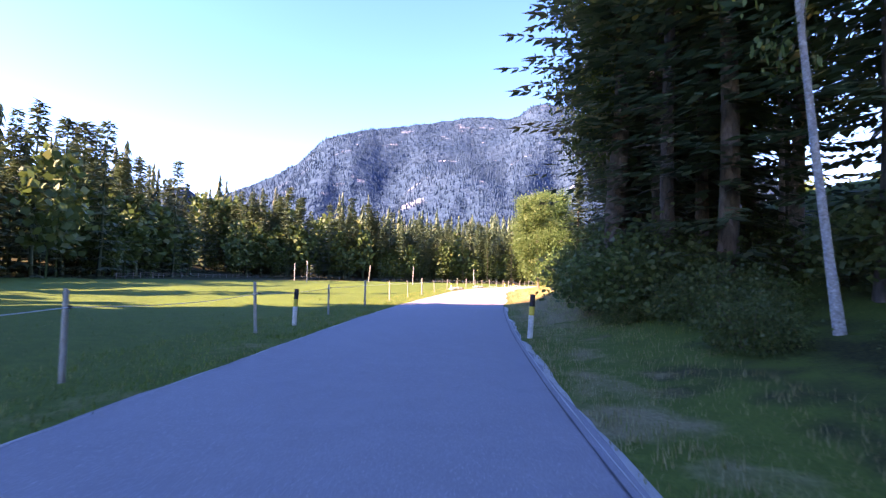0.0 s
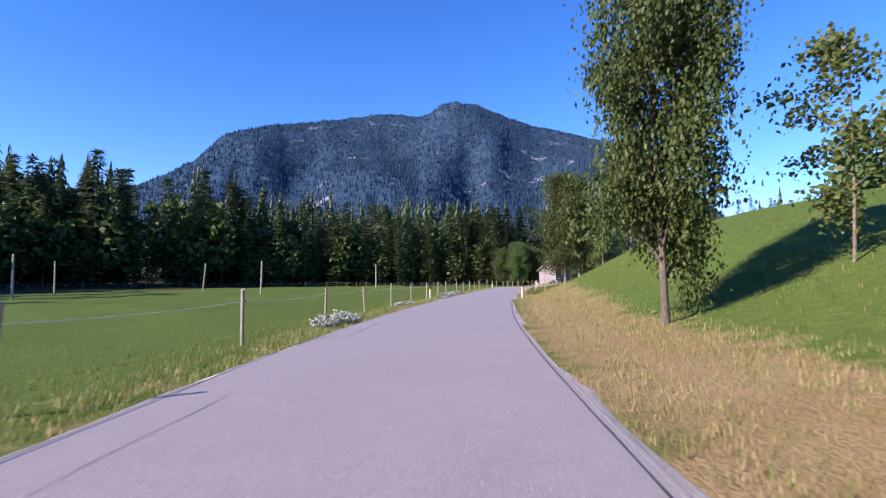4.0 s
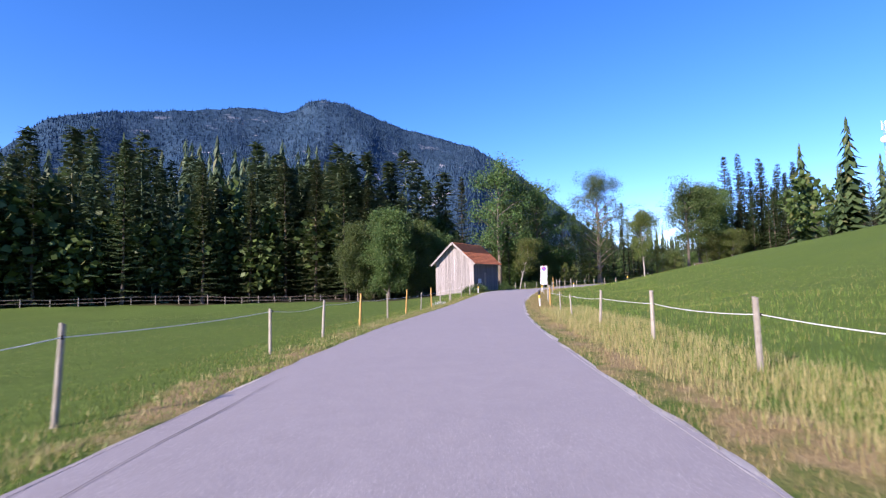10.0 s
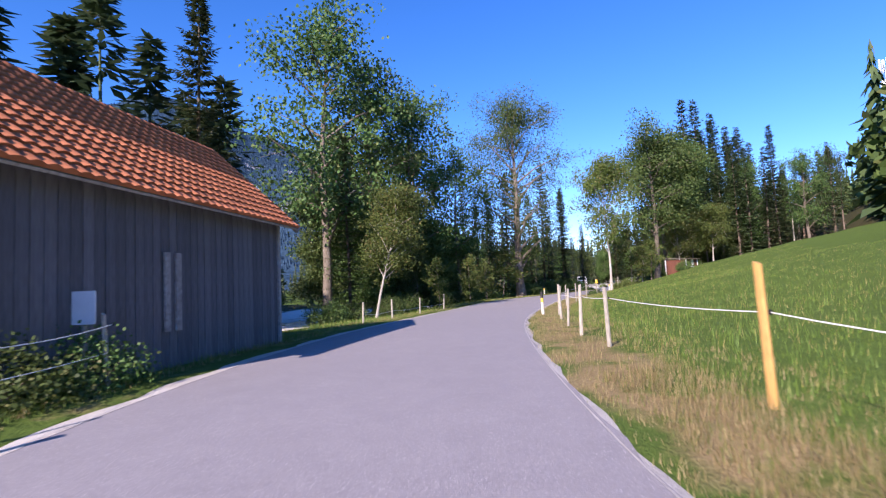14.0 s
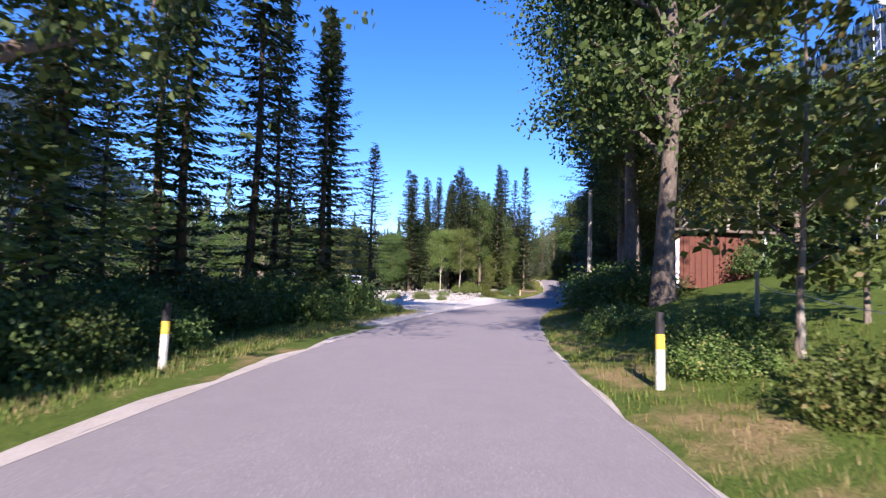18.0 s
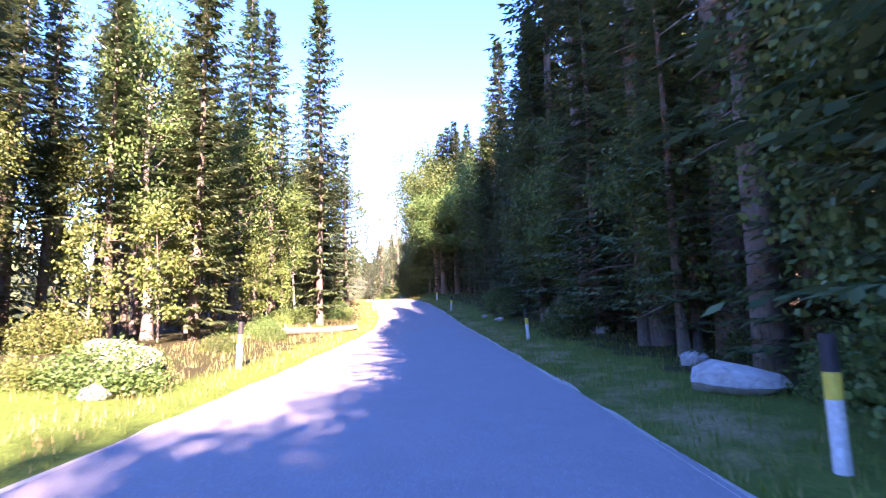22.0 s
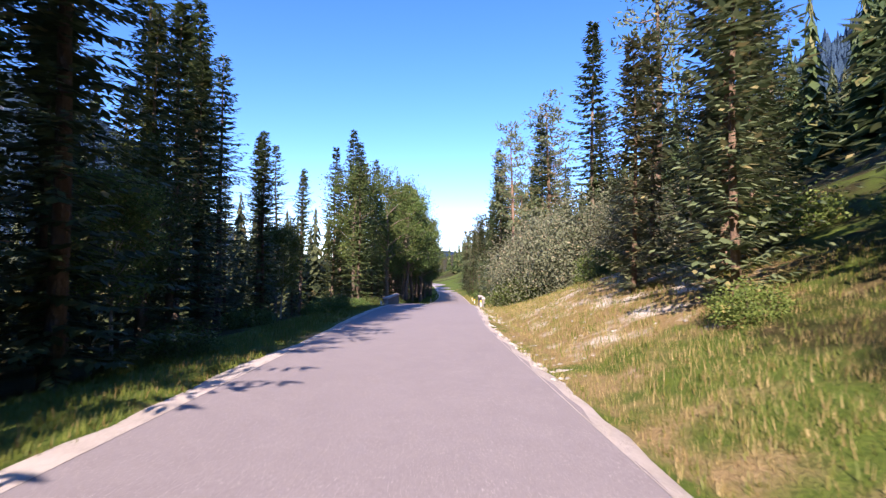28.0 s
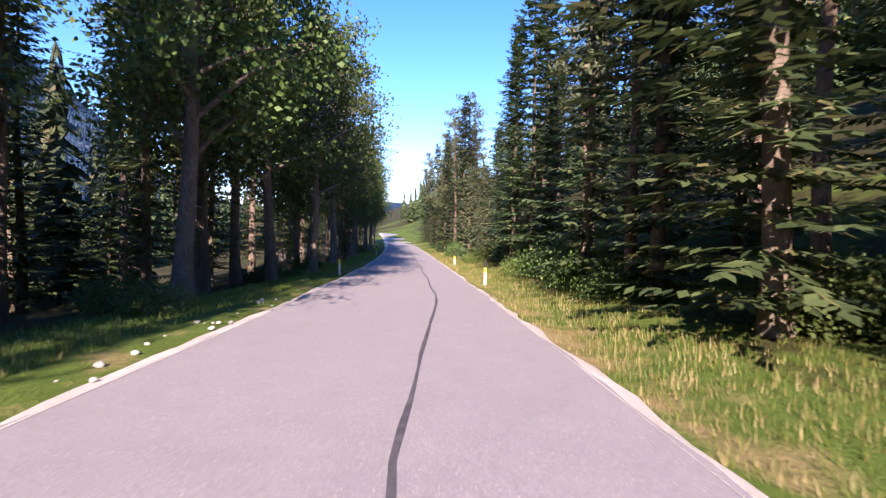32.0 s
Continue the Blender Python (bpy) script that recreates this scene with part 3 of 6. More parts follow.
def conifer_shape(seed, h, r, base, whorl_gap, arms, twigs, twig, droop=0.35, gap=0.06, bare=0):
    """Trunk and boughs of a spruce: whorls of drooping boughs set with flat twigs."""
    rnd = np.random.RandomState(seed)
    lean = rnd.normal(0, 0.012, 2)
    spine = [np.array((lean[0] * z + 0.05 * math.sin(z * 0.6 + seed), lean[1] * z + 0.05 * math.cos(z * 0.5 + seed), z)) for z in np.linspace(-0.3, h * 0.985, 12)]
    rad = [max(0.0115 * h * (1 - 0.97 * i / 11) ** 0.85, 0.012) * (1.35 if i == 0 else 1) for i in range(12)]
    trunk = [tube(spine, rad, 8)]
    v, f = [], []
    z = base
    while z < h * 0.985:
        u = (z - base) / (h - base)
        reach = r * (1 - u) ** 0.95 * (0.7 + 0.3 * min(1, u * 6)) + 0.10
        for a in range(arms):
            if rnd.rand() < gap:
                continue
            g = 2 * math.pi * (a + rnd.uniform(-0.35, 0.35)) / arms + z * 2.1
            length = reach * rnd.choice((rnd.uniform(0.45, 0.85), rnd.uniform(0.8, 1.2)))
            out = np.array((math.cos(g), math.sin(g), 0.0))
            tilt = 0.28 - droop * (1.25 - u) + rnd.uniform(-0.12, 0.12)
            root = np.array((lean[0] * z, lean[1] * z, z + rnd.uniform(-0.15, 0.15)))
            side = np.array((-out[1], out[0], 0.0))
            m = max(2, int(twigs * (length / r) ** 0.6 + 0.5))
            for k in range(m):
                q = (k + 0.6) / m
                p = root + out * length * q + np.array((0, 0, length * (tilt * q + 0.10 * q * q)))
                s = twig * (1.1 - 0.45 * q) * rnd.uniform(0.75, 1.25)
                for sgn in (1, -1):
                    along = unit(out * 0.75 + side * sgn * rnd.uniform(0.45, 0.95) + np.array((0, 0, -rnd.uniform(0.05, 0.55))))
                    across = unit(np.cross(along, (rnd.uniform(-.4, .4), rnd.uniform(-.4, .4), 1.0)))
                    n = len(v)
                    v.extend(kite(p, along, across, s, s * 0.22))
                    f.append((n, n + 1, n + 2, n + 3))
            n = len(v)
            tip = root + out * length + np.array((0, 0, length * (tilt + 0.1)))
            v.extend(kite(tip - out * twig * 0.5, unit(out + np.array((0, 0, tilt))), side, twig * 1.2, twig * 0.2))
            f.append((n, n + 1, n + 2, n + 3))
        z += whorl_gap * (1 - 0.45 * u) * rnd.uniform(0.85, 1.15)
    for k in range(bare):
        z = rnd.uniform(0.12, 0.95) * base
        g = rnd.uniform(0, 6.28)
        l = rnd.uniform(0.5, 1.5)
        o = np.array((math.cos(g), math.sin(g), rnd.uniform(-0.35, 0.15)))
        trunk.append(tube([np.array((0, 0, z)), np.array((0, 0, z)) + o * l * 0.6, np.array((0, 0, z)) + o * l + (0, 0, -0.1)], [0.03, 0.018, 0.006], 4))
    return joined(trunk), (v, f)


def broadleaf_shape(seed, h, r, base, limbs, clumps, per, leaf, lean=0.0, flat=1.0, trunk_r=None, sparse=0.0, narrow=0.0, loose=0.22):
    """Trunk, limbs and clumps of single leaves, with gaps between the clumps."""
    rnd = np.random.RandomState(seed)
    tr = trunk_r or 0.017 * h
    top = h * 0.86
    spine = [np.array((lean * z + 0.10 * math.sin(z * 0.5 + seed), 0.10 * math.cos(z * 0.45 + seed) - 0.1, z)) for z in np.linspace(-0.3, top, 10)]
    rad = [max(tr * (1 - 0.92 * i / 9) ** 0.9, 0.015) * (1.4 if i == 0 else 1) for i in range(10)]
    wood = [tube(spine, rad, 8)]
    ends = []
    for k in range(limbs):
        z = base + (top - base) * (k + rnd.uniform(0, 0.8)) / limbs
        u = (z - base) / (h - base)
        p0 = spine[min(9, int(9 * (z + 0.3) / (top + 0.3)))].copy()
        p0[2] = z
        g = k * 2.4 + rnd.uniform(-0.5, 0.5)
        spread = r * (math.sin(math.pi * min(0.97, 0.22 + 0.72 * u)) ** 0.8) * rnd.uniform(0.65, 1.05)
        rise = rnd.uniform(0.35, 0.9) * spread * flat + narrow * spread
        p1 = p0 + np.array((math.cos(g) * spread * 0.5, math.sin(g) * spread * 0.5, rise * 0.6))
        p2 = p0 + np.array((math.cos(g + 0.2) * spread, math.sin(g + 0.2) * spread, rise))
        p2[2] = min(p2[2], h * 0.97)
        lr = tr * 0.38 * (1 - 0.6 * u)
        wood.append(tube([p0, p1, p2], [lr, lr * 0.6, 0.012], 5))
        for q in (0.55, 0.8, 1.0):
            ends.append(p0 * (1 - q) ** 2 + 2 * p1 * q * (1 - q) + p2 * q * q)
            if rnd.rand() < 0.6:
                e = ends[-1] + rnd.normal(0, 0.16 * r, 3)
                wood.append(tube([ends[-1], e], [lr * 0.3, 0.008], 4))
                ends.append(e)
    v, f = [], []
    for c in range(clumps):
        if rnd.rand() < sparse:
            continue
        e = ends[rnd.randint(len(ends))] if rnd.rand() < 0.85 else np.array((lean * h, 0, h * rnd.uniform(0.8, 0.98)))
        centre = e + np.clip(rnd.normal(0, 1, 3), -1.5, 1.5) * 0.13 * r
        size = rnd.uniform(0.55, 1.15) * loose * r
        pts = centre + np.clip(rnd.normal(0, 1, (per, 3)), -1.7, 1.7) * size * np.array((1, 1, 0.7))
        aim = rnd.normal(0, 1, (per, 3)) + np.array((0, 0, -0.35))
        for p, a in zip(pts, aim):
            if p[2] < 0.15:
                continue
            a = unit(a)
            x = unit(np.cross(a, rnd.normal(0, 1, 3)))
            s = leaf * rnd.uniform(0.7, 1.3)
            n = len(v)
            v.extend(kite(p, a, x, s, s * 0.36))
            f.append((n, n + 1, n + 2, n + 3))
    return joined(wood), (v, f)


def pine_shape(seed, h, r, base, clumps, per, needle):
    """A tall bare trunk, crooked boughs and tufts of needles near the top."""
    rnd = np.random.RandomState(seed)
    spine = [np.array((0.16 * math.sin(z * 0.3 + seed), 0.16 * math.cos(z * 0.27 + seed), z)) for z in np.linspace(-0.3, h * 0.95, 12)]
    rad = [max(0.014 * h * (1 - 0.9 * i / 11) ** 0.8, 0.02) for i in range(12)]
    wood, v, f = [tube(spine, rad, 8)], [], []
    for k in range(clumps):
        z = base + (h - base) * ((k + rnd.rand()) / clumps)
        u = (z - base) / (h - base)
        g = k * 2.4 + rnd.uniform(-0.6, 0.6)
        l = r * (1.05 - 0.65 * u) * rnd.uniform(0.5, 1.1)
        p0 = np.array((0, 0, z)) + (spine[min(11, int(11 * z / h))] - np.array((0, 0, spine[min(11, int(11 * z / h))][2])))
        p2 = p0 + np.array((math.cos(g) * l, math.sin(g) * l, l * rnd.uniform(-0.15, 0.35)))
        p1 = (p0 + p2) / 2 + np.array((0, 0, -0.12 * l))
        wood.append(tube([p0, p1, p2], [0.05, 0.035, 0.012], 4))
        for q in (0.45, 0.75, 1.0):
            c = p0 * (1 - q) ** 2 + 2 * p1 * q * (1 - q) + p2 * q * q
            for _ in range(per):
                a = unit(rnd.normal(0, 1, 3) + np.array((math.cos(g) * 0.6, math.sin(g) * 0.6, 0.35)))
                x = unit(np.cross(a, rnd.normal(0, 1, 3)))
                s = needle * rnd.uniform(0.7, 1.3)
                n = len(v)
                v.extend(kite(c + rnd.normal(0, 0.30, 3) * np.array((1, 1, 0.6)), a, x, s, s * 0.16))
                f.append((n, n + 1, n + 2, n + 3))
    return joined(wood), (v, f)


def tree_master(name, shape, bark, leaf, label, category, group):
    """One tree as a thing with trunk and crown; kept aside as a pattern for copies."""
    (tv, tf), (cv, cf) = shape
    root = thing(name, Matrix(), label, category, group)
    trunk = new("trunk", raw_mesh("trunk", tv, tf, bark, True))
    crown = new("crown", raw_mesh("crown", cv, cf, leaf))
    trunk.parent = crown.parent = root
    return root


USED = set()


def plant(master, x, y, size=1.0, turn=0.0, wide=None, sink=0.12, label="", lean=(0, 0)):
    z = ground_z(x, y) - sink
    m = Matrix.Translation((x, y, z)) @ Euler((lean[0], lean[1], turn)).to_matrix().to_4x4() @ Matrix.Diagonal((wide or size, wide or size, size, 1))
    if master.name not in USED:
        USED.add(master.name)
        master.matrix_basis = m
        ob = master
    else:
        ob = copy_thing(master, m)
        ob.scale = (wide or size, wide or size, size)
    if label:
        tagged(ob, label)
    return ob


def plant_at(master, t, d, size=1.0, turn=0.0, wide=None, **kw):
    p = at_road(t, d)
    return plant(master, p.x, p.y, size, turn, wide, **kw)


SPRUCE = "tall dark green spruce with drooping boughs in the forest"
spruces = [tree_master("spruce_tree", conifer_shape(11 + k, 18, 3.3 + 0.25 * k, 0.8 + 0.4 * k, 0.60, 9, 15, 0.40, gap=0.14), bark_spruce, needles, SPRUCE, "tree", "roadside spruces") for k in range(4)]
stems = [tree_master("forest_spruce", conifer_shape(31 + k, 20, 2.7, 6.5 + 1.5 * k, 0.62, 9, 12, 0.38, gap=0.16, bare=34), bark_spruce, needles, "slender forest spruce with a bare lower trunk and dead twigs", "tree", "forest spruces") for k in range(3)]
pines = [tree_master("pine_tree", pine_shape(51 + k, 17, 2.8, 6.5 + k, 34, 26, 0.34), bark_pine, needles_pine, "tall pine with a reddish trunk and tufted crown", "tree", "pines") for k in range(2)]
young = [tree_master("young_pine", conifer_shape(61 + k, 9, 2.0, 0.4, 0.42, 9, 11, 0.30, droop=0.05), bark_pine, needles_pine, "bushy young blue-green pine by the roadside bank", "tree", "young pines") for k in range(2)]
maples = [tree_master("maple_tree", broadleaf_shape(71 + k, 8.5, 2.5, 0.9, 30, 1200, 50, 0.12, loose=0.16), bark_grey, leaves_green, "leafy green maple standing on the roadside bank", "tree", "roadside maples") for k in range(2)]
ashes = [tree_master("ash_tree", broadleaf_shape(81 + k, 19, 4.2, 4.6, 22, 300, 40, 0.22, lean=0.03 - 0.05 * k, sparse=0.1, loose=0.16), bark_grey, leaves_green, "tall airy ash tree with pale bare limbs", "tree", "tall ash trees") for k in range(3)]
big_ash = tree_master("big_ash_tree", broadleaf_shape(86, 19, 4.5, 7.2, 26, 760, 48, 0.19, lean=-0.02, loose=0.15), bark_grey, leaves_green, "tall full-crowned ash reaching over the road", "tree", "ashes at the bend")
birches = [tree_master("birch_tree", broadleaf_shape(91 + k, 13, 2.5, 3.6, 24, 420, 40, 0.17, trunk_r=0.13, narrow=0.5), bark_pale, leaves_light, "slim birch with a pale white trunk", "tree", "birches") for k in range(2)]
saplings = [tree_master("sapling", broadleaf_shape(101 + k, 5.5, 1.1, 1.0, 12, 90, 26, 0.14, trunk_r=0.045, sparse=0.1), bark_grey, leaves_light, "thin young leafy sapling", "tree", "saplings") for k in range(2)]
rowan = tree_master("rowan_tree", broadleaf_shape(107, 6.4, 1.5, 2.3, 14, 300, 34, 0.085, trunk_r=0.05, sparse=0.08, loose=0.2), bark_grey, leaves_green, "slender rowan with a thin grey trunk and dark leaves", "tree", "")
old_tree = tree_master("old_lime_tree", broadleaf_shape(111, 22, 5.4, 2.6, 34, 620, 62, 0.15, trunk_r=0.46, sparse=0.03, loose=0.14), surface("furrowed_bark", (0.26, 0.20, 0.16), (0.44, 0.36, 0.30), 2, 12, (0.15, 0.11, 0.09), 0.95, 1.0, 0.06, (1, 1, 0.3)), leaves_green, "huge old tree with furrowed pale bark by the road", "tree", "")


def shrub_master(name, seed, h, r, leaf_m, leaf, label, n=170, per=28, group="shrubs", spread=0.13):
    rnd = np.random.RandomState(seed)
    wood = []
    for k in range(9):
        g, l = rnd.uniform(0, 6.28), rnd.uniform(0.5, 0.95)
        wood.append(tube([np.array((0, 0, -0.2)), np.array((math.cos(g) * r * 0.35, math.sin(g) * r * 0.35, h * 0.4 * l)), np.array((math.cos(g) * r * 0.75, math.sin(g) * r * 0.75, h * 0.85 * l))], [0.03, 0.02, 0.006], 4))
    v, f = [], []
    for c in range(n):
        g, q = rnd.uniform(0, 6.28), math.sqrt(rnd.rand())
        z = h * (0.10 + 0.82 * rnd.rand() * (1 - 0.55 * q * q))
        centre = np.array((math.cos(g) * r * q, math.sin(g) * r * q, z))
        for _ in range(per):
            p = centre + rnd.normal(0, 0.13 * r, 3)
            if p[2] < 0.03:
                continue
            a = unit(rnd.normal(0, 1, 3))
            x = unit(np.cross(a, rnd.normal(0, 1, 3)))
            s = leaf * rnd.uniform(0.7, 1.3)
            m = len(v)
            v.extend(kite(p, a, x, s, s * 0.38))
            f.append((m, m + 1, m + 2, m + 3))
    root = thing(name, Matrix(), label, "shrub", group)
    wv, wf = joined(wood)
    for pn, pm in (("woody_base", raw_mesh("woody_base", wv, wf, bark_grey)), ("foliage", raw_mesh("foliage", v, f, leaf_m))):
        new(pn, pm).parent = root
    return root


shrubs = [shrub_master("shrub", 121 + k, 1.5, 1.2, (leaves_green, leaves_green, leaves_light)[k], 0.085, ("dense dark green roadside shrub", "leafy green undergrowth shrub", "light green sunlit shrub")[k]) for k in range(3)]
willows = [shrub_master("willow_bush", 131 + k, 4.6, 2.3, leaves_grey, 0.075, "tall grey-green willow bush on the bank", 420, 48, "willow bushes") for k in range(2)]
silver = [shrub_master("silver_plant", 141 + k, 0.34, 0.36, leaves_silver, 0.085, "low plant with pale silvery leaves on the verge", 34, 14, "silvery plants") for k in range(2)]


# ---- far woods, joined ----
def low_conifer(rnd, tiers=7, spikes=7):
    """A small spruce for far woods: ragged tiers of pointed boughs, height 1."""
    v, f = [], []
    for k in range(tiers):
        u = k / tiers
        z, r = 0.08 + 0.89 * u, 0.17 * (1 - u) ** 0.9 + 0.008
        turn = rnd.uniform(0, 6.28)
        for s in range(spikes):
            g = turn + 2 * math.pi * s / spikes
            l = r * rnd.uniform(0.35, 1.25)
            c, sn = math.cos(g), math.sin(g)
            w = 0.26 * r * rnd.uniform(0.7, 1.2)
            lift = rnd.uniform(-0.45, 0.45) / tiers
            n = len(v)
            v.extend([(0, 0, z + lift + 0.05), (c * l * 0.55 - sn * w, sn * l * 0.55 + c * w, z + lift + 0.012), (c * l, sn * l, z + lift - 0.055 * rnd.rand()), (c * l * 0.55 + sn * w, sn * l * 0.55 - c * w, z + lift + 0.012)])
            f.append((n, n + 1, n + 2, n + 3))
    n = len(v)
    v.extend([(0.008, 0, 0), (0, 0.008, 0), (0, 0, 0.97), (-0.008, 0, 0)])
    f.append((n, n + 1, n + 2, n + 3))
    return np.array(v), np.array(f)


def low_broadleaf(rnd, n=90):
    v, f = [], []
    for _ in range(n):
        g, q = rnd.uniform(0, 6.28), rnd.rand() ** 0.5
        z = 0.25 + 0.7 * rnd.rand()
        r = 0.27 * math.sin(math.pi * min(0.98, (z - 0.12) / 0.9)) ** 0.7
        p = np.array((math.cos(g) * r * q, math.sin(g) * r * q, z))
        a = unit(rnd.normal(0, 1, 3))
        x = unit(np.cross(a, rnd.normal(0, 1, 3)))
        m = len(v)
        v.extend(kite(p, a, x, 0.085, 0.036))
        f.append((m, m + 1, m + 2, m + 3))
    m = len(v)
    v.extend([(0.012, 0, 0), (0, 0.012, 0), (0, 0, 0.6), (-0.012, 0, 0)])
    f.append((m, m + 1, m + 2, m + 3))
    return np.array(v), np.array(f)


def woods(name, spots, kinds, material, label, seed=5):
    """Many far trees as one object. spots: rows of x, y, height."""
    rnd = np.random.RandomState(seed)
    vs, fs, n = [], [], 0
    zs = height([s[0] for s in spots], [s[1] for s in spots])
    for (x, y, h), z in zip(spots, zs):
        v, f = kinds[rnd.randint(len(kinds))]
        g = rnd.uniform(0, 6.28)
        c, s = math.cos(g), math.sin(g)
        w = h * rnd.uniform(0.8, 1.25)
        q = np.stack([(v[:, 0] * c - v[:, 1] * s) * w + x, (v[:, 0] * s + v[:, 1] * c) * w + y, v[:, 2] * h + z - 0.3], 1)
        vs.append(q)
        fs.append(f + n)
        n += len(v)
    me = raw_mesh(name, np.concatenate(vs), np.concatenate(fs), material)
    return tagged(new(name, me), label, "woods", kind="stuff")


_r = np.random.RandomState(77)
far_spruces = [low_conifer(_r, 16, 9) for _ in range(5)]


def edge_conifer(seed, r):
    """A lighter spruce for the wood edge, height 1, trunk and boughs in one."""
    (tv, tf), (cv, cf) = conifer_shape(seed, 18, r, 0.5, 1.05, 6, 5, 0.95, gap=0.18)
    v, f = joined([(tv, tf), (cv, cf)])
    return np.array(v) / 18, np.array(f)


edge_spruces = [edge_conifer(201 + k, 3.0 + 0.4 * k) for k in range(4)]
far_small = [low_conifer(_r, 14, 9) for _ in range(5)]
far_leafy = [low_broadleaf(_r, 300) for _ in range(4)]

# the wood across the meadow: its front edge as a line, and its depth
EDGE = [(-44, -66), (-62, -12), (-92, 40), (-98, 82), (-78, 112), (-46, 132), (-18, 146), (6, 152), (16, 160), (30, 176)]


def along_edge(u):
    n = len(EDGE) - 1
    i = min(int(u * n), n - 1)
    a, b = np.array(EDGE[i], float), np.array(EDGE[i + 1], float)
    d = unit(b - a)
    return a + (b - a) * (u * n - i), np.array((-d[1], d[0]))


def edge_wood():
    rnd = np.random.RandomState(9)
    front, leafy, back = [], [], []
    for k in range(860):
        u0 = rnd.rand()
        p, out = along_edge(u0)
        tall = 1.18 if u0 < 0.5 else 1.0
        deep = rnd.rand() ** 1.4 * 42
        q = p + out * deep + rnd.normal(0, 1.5, 2)
        u = rnd.rand()
        if deep < 9 and u < 0.6:
            leafy.append((q[0], q[1], rnd.uniform(6, 17) * tall))
        elif deep < 22:
            front.append((q[0], q[1], rnd.uniform(15, 28) * tall))
        elif u < 0.3:
            leafy.append((q[0], q[1], rnd.uniform(15, 24) * tall))
        else:
            back.append((q[0], q[1], rnd.uniform(22, 34) * tall))
    for k in range(900):
        p, out = along_edge(rnd.uniform(0.05, 1))
        q = p + out * rnd.uniform(40, 230) + rnd.normal(0, 4, 2)
        back.append((q[0], q[1], rnd.uniform(22, 36)))
    woods("spruce_wood", front, edge_spruces, needles_dense, "dark spruce wood along the far meadow edge", 1)
    woods("leafy_wood_edge", leafy, far_leafy, leaves_green, "leafy trees and bushes along the wood edge", 2)
    woods("spruce_wood_behind", [q for q in back if q[0] > -70], far_spruces, needles_dense, "dense dark spruces deep in the wood", 7)
    back = [q for q in back if q[0] <= -70]
    woods("deep_spruce_wood", back, far_small, needles_dense, "dense dark spruce wood behind the meadow", 3)


edge_wood()


def hillside_wood():
    rnd = np.random.RandomState(19)
    trees, leafy = [], []
    for k in range(2600):
        t, d = rnd.uniform(6.5, 42), rnd.uniform(26, 170)
        if t < 18.6 and d < 56 + 10 * math.sin(t):
            continue
        if t < 12 and d < 95:
            continue
        i = int((t + 6) / 0.05)
        x, y = LINE[i, :2] + SIDE[i] * d
        (leafy if (rnd.rand() < 0.25 and t < 24) else trees).append((x, y, rnd.uniform(9, 20)))
    for k in range(900):
        t, d = rnd.uniform(18.2, 45), -rnd.uniform(26, 120)
        if d > -48:
            continue
        i = int((t + 6) / 0.05)
        x, y = LINE[i, :2] + SIDE[i] * d
        trees.append((x, y, rnd.uniform(13, 22) if t > 23.2 else rnd.uniform(6, 11)))
    for k in range(500):
        i = int((rnd.uniform(-6, 1.2) + 6) / 0.05)
        x, y = LINE[i, :2] + SIDE[i] * rnd.uniform(24, 90)
        trees.append((x, y, rnd.uniform(14, 22)))
    # trees round the bend that close the view at the end of the road
    for k in range(420):
        x, y = LINE[-1, 0] + rnd.uniform(-60, 90), LINE[-1, 1] + rnd.uniform(10, 120)
        s, d, _ = stations([x], [y])
        if abs(d[0]) > 8 or s[0] > 45.8:
            trees.append((x, y, rnd.uniform(12, 20)))
    keep = stations([q[0] for q in trees], [q[1] for q in trees])[1]
    trees = [q for q, d in zip(trees, keep) if abs(d) > 14 and not (-22 < q[1] - 151.7 - (q[0] - 111) * 0.9 < 8 and 85 < q[0] < 113)]
    keep = stations([q[0] for q in trees], [q[1] for q in trees])[1]
    woods("near_spruce_wood", [q for q, d in zip(trees, keep) if abs(d) < 55], far_spruces, needles, "spruce wood rising behind the roadside trees", 8)
    trees = [q for q, d in zip(trees, keep) if abs(d) >= 55]
    woods("hillside_spruce_wood", trees, far_small, needles_dense, "spruce wood covering the hillside above the road", 4)
    keep = stations([q[0] for q in leafy], [q[1] for q in leafy])[1]
    woods("hillside_leafy_wood", [q for q, d in zip(leafy, keep) if abs(d) > 14], far_leafy, leaves_green, "leafy trees among the spruces on the hillside", 6)


hillside_wood()


# ---- mountains ----
RIDGE_YAW = [-40, -34, -28.3, -24.8, -21.6, -17.7, -13.6, -8.7, -5.5, -3.1, -1.2, 0.3, 2.7, 4.5, 5.6, 6.7, 8, 10.3, 16.6, 23.3, 27.1, 28.6, 30.2, 33, 38, 45, 60, 80]
RIDGE_TOP = [0.4, 1.2, 2.9, 5.5, 8.3, 11.6, 14.2, 15.7, 16.5, 17.4, 18.2, 18.8, 19.2, 18.9, 18.0, 17.7, 17.8, 18.0, 17.1, 16.1, 15.1, 13.7, 12.1, 10.4, 8.0, 6.2, 5.0, 3.5]


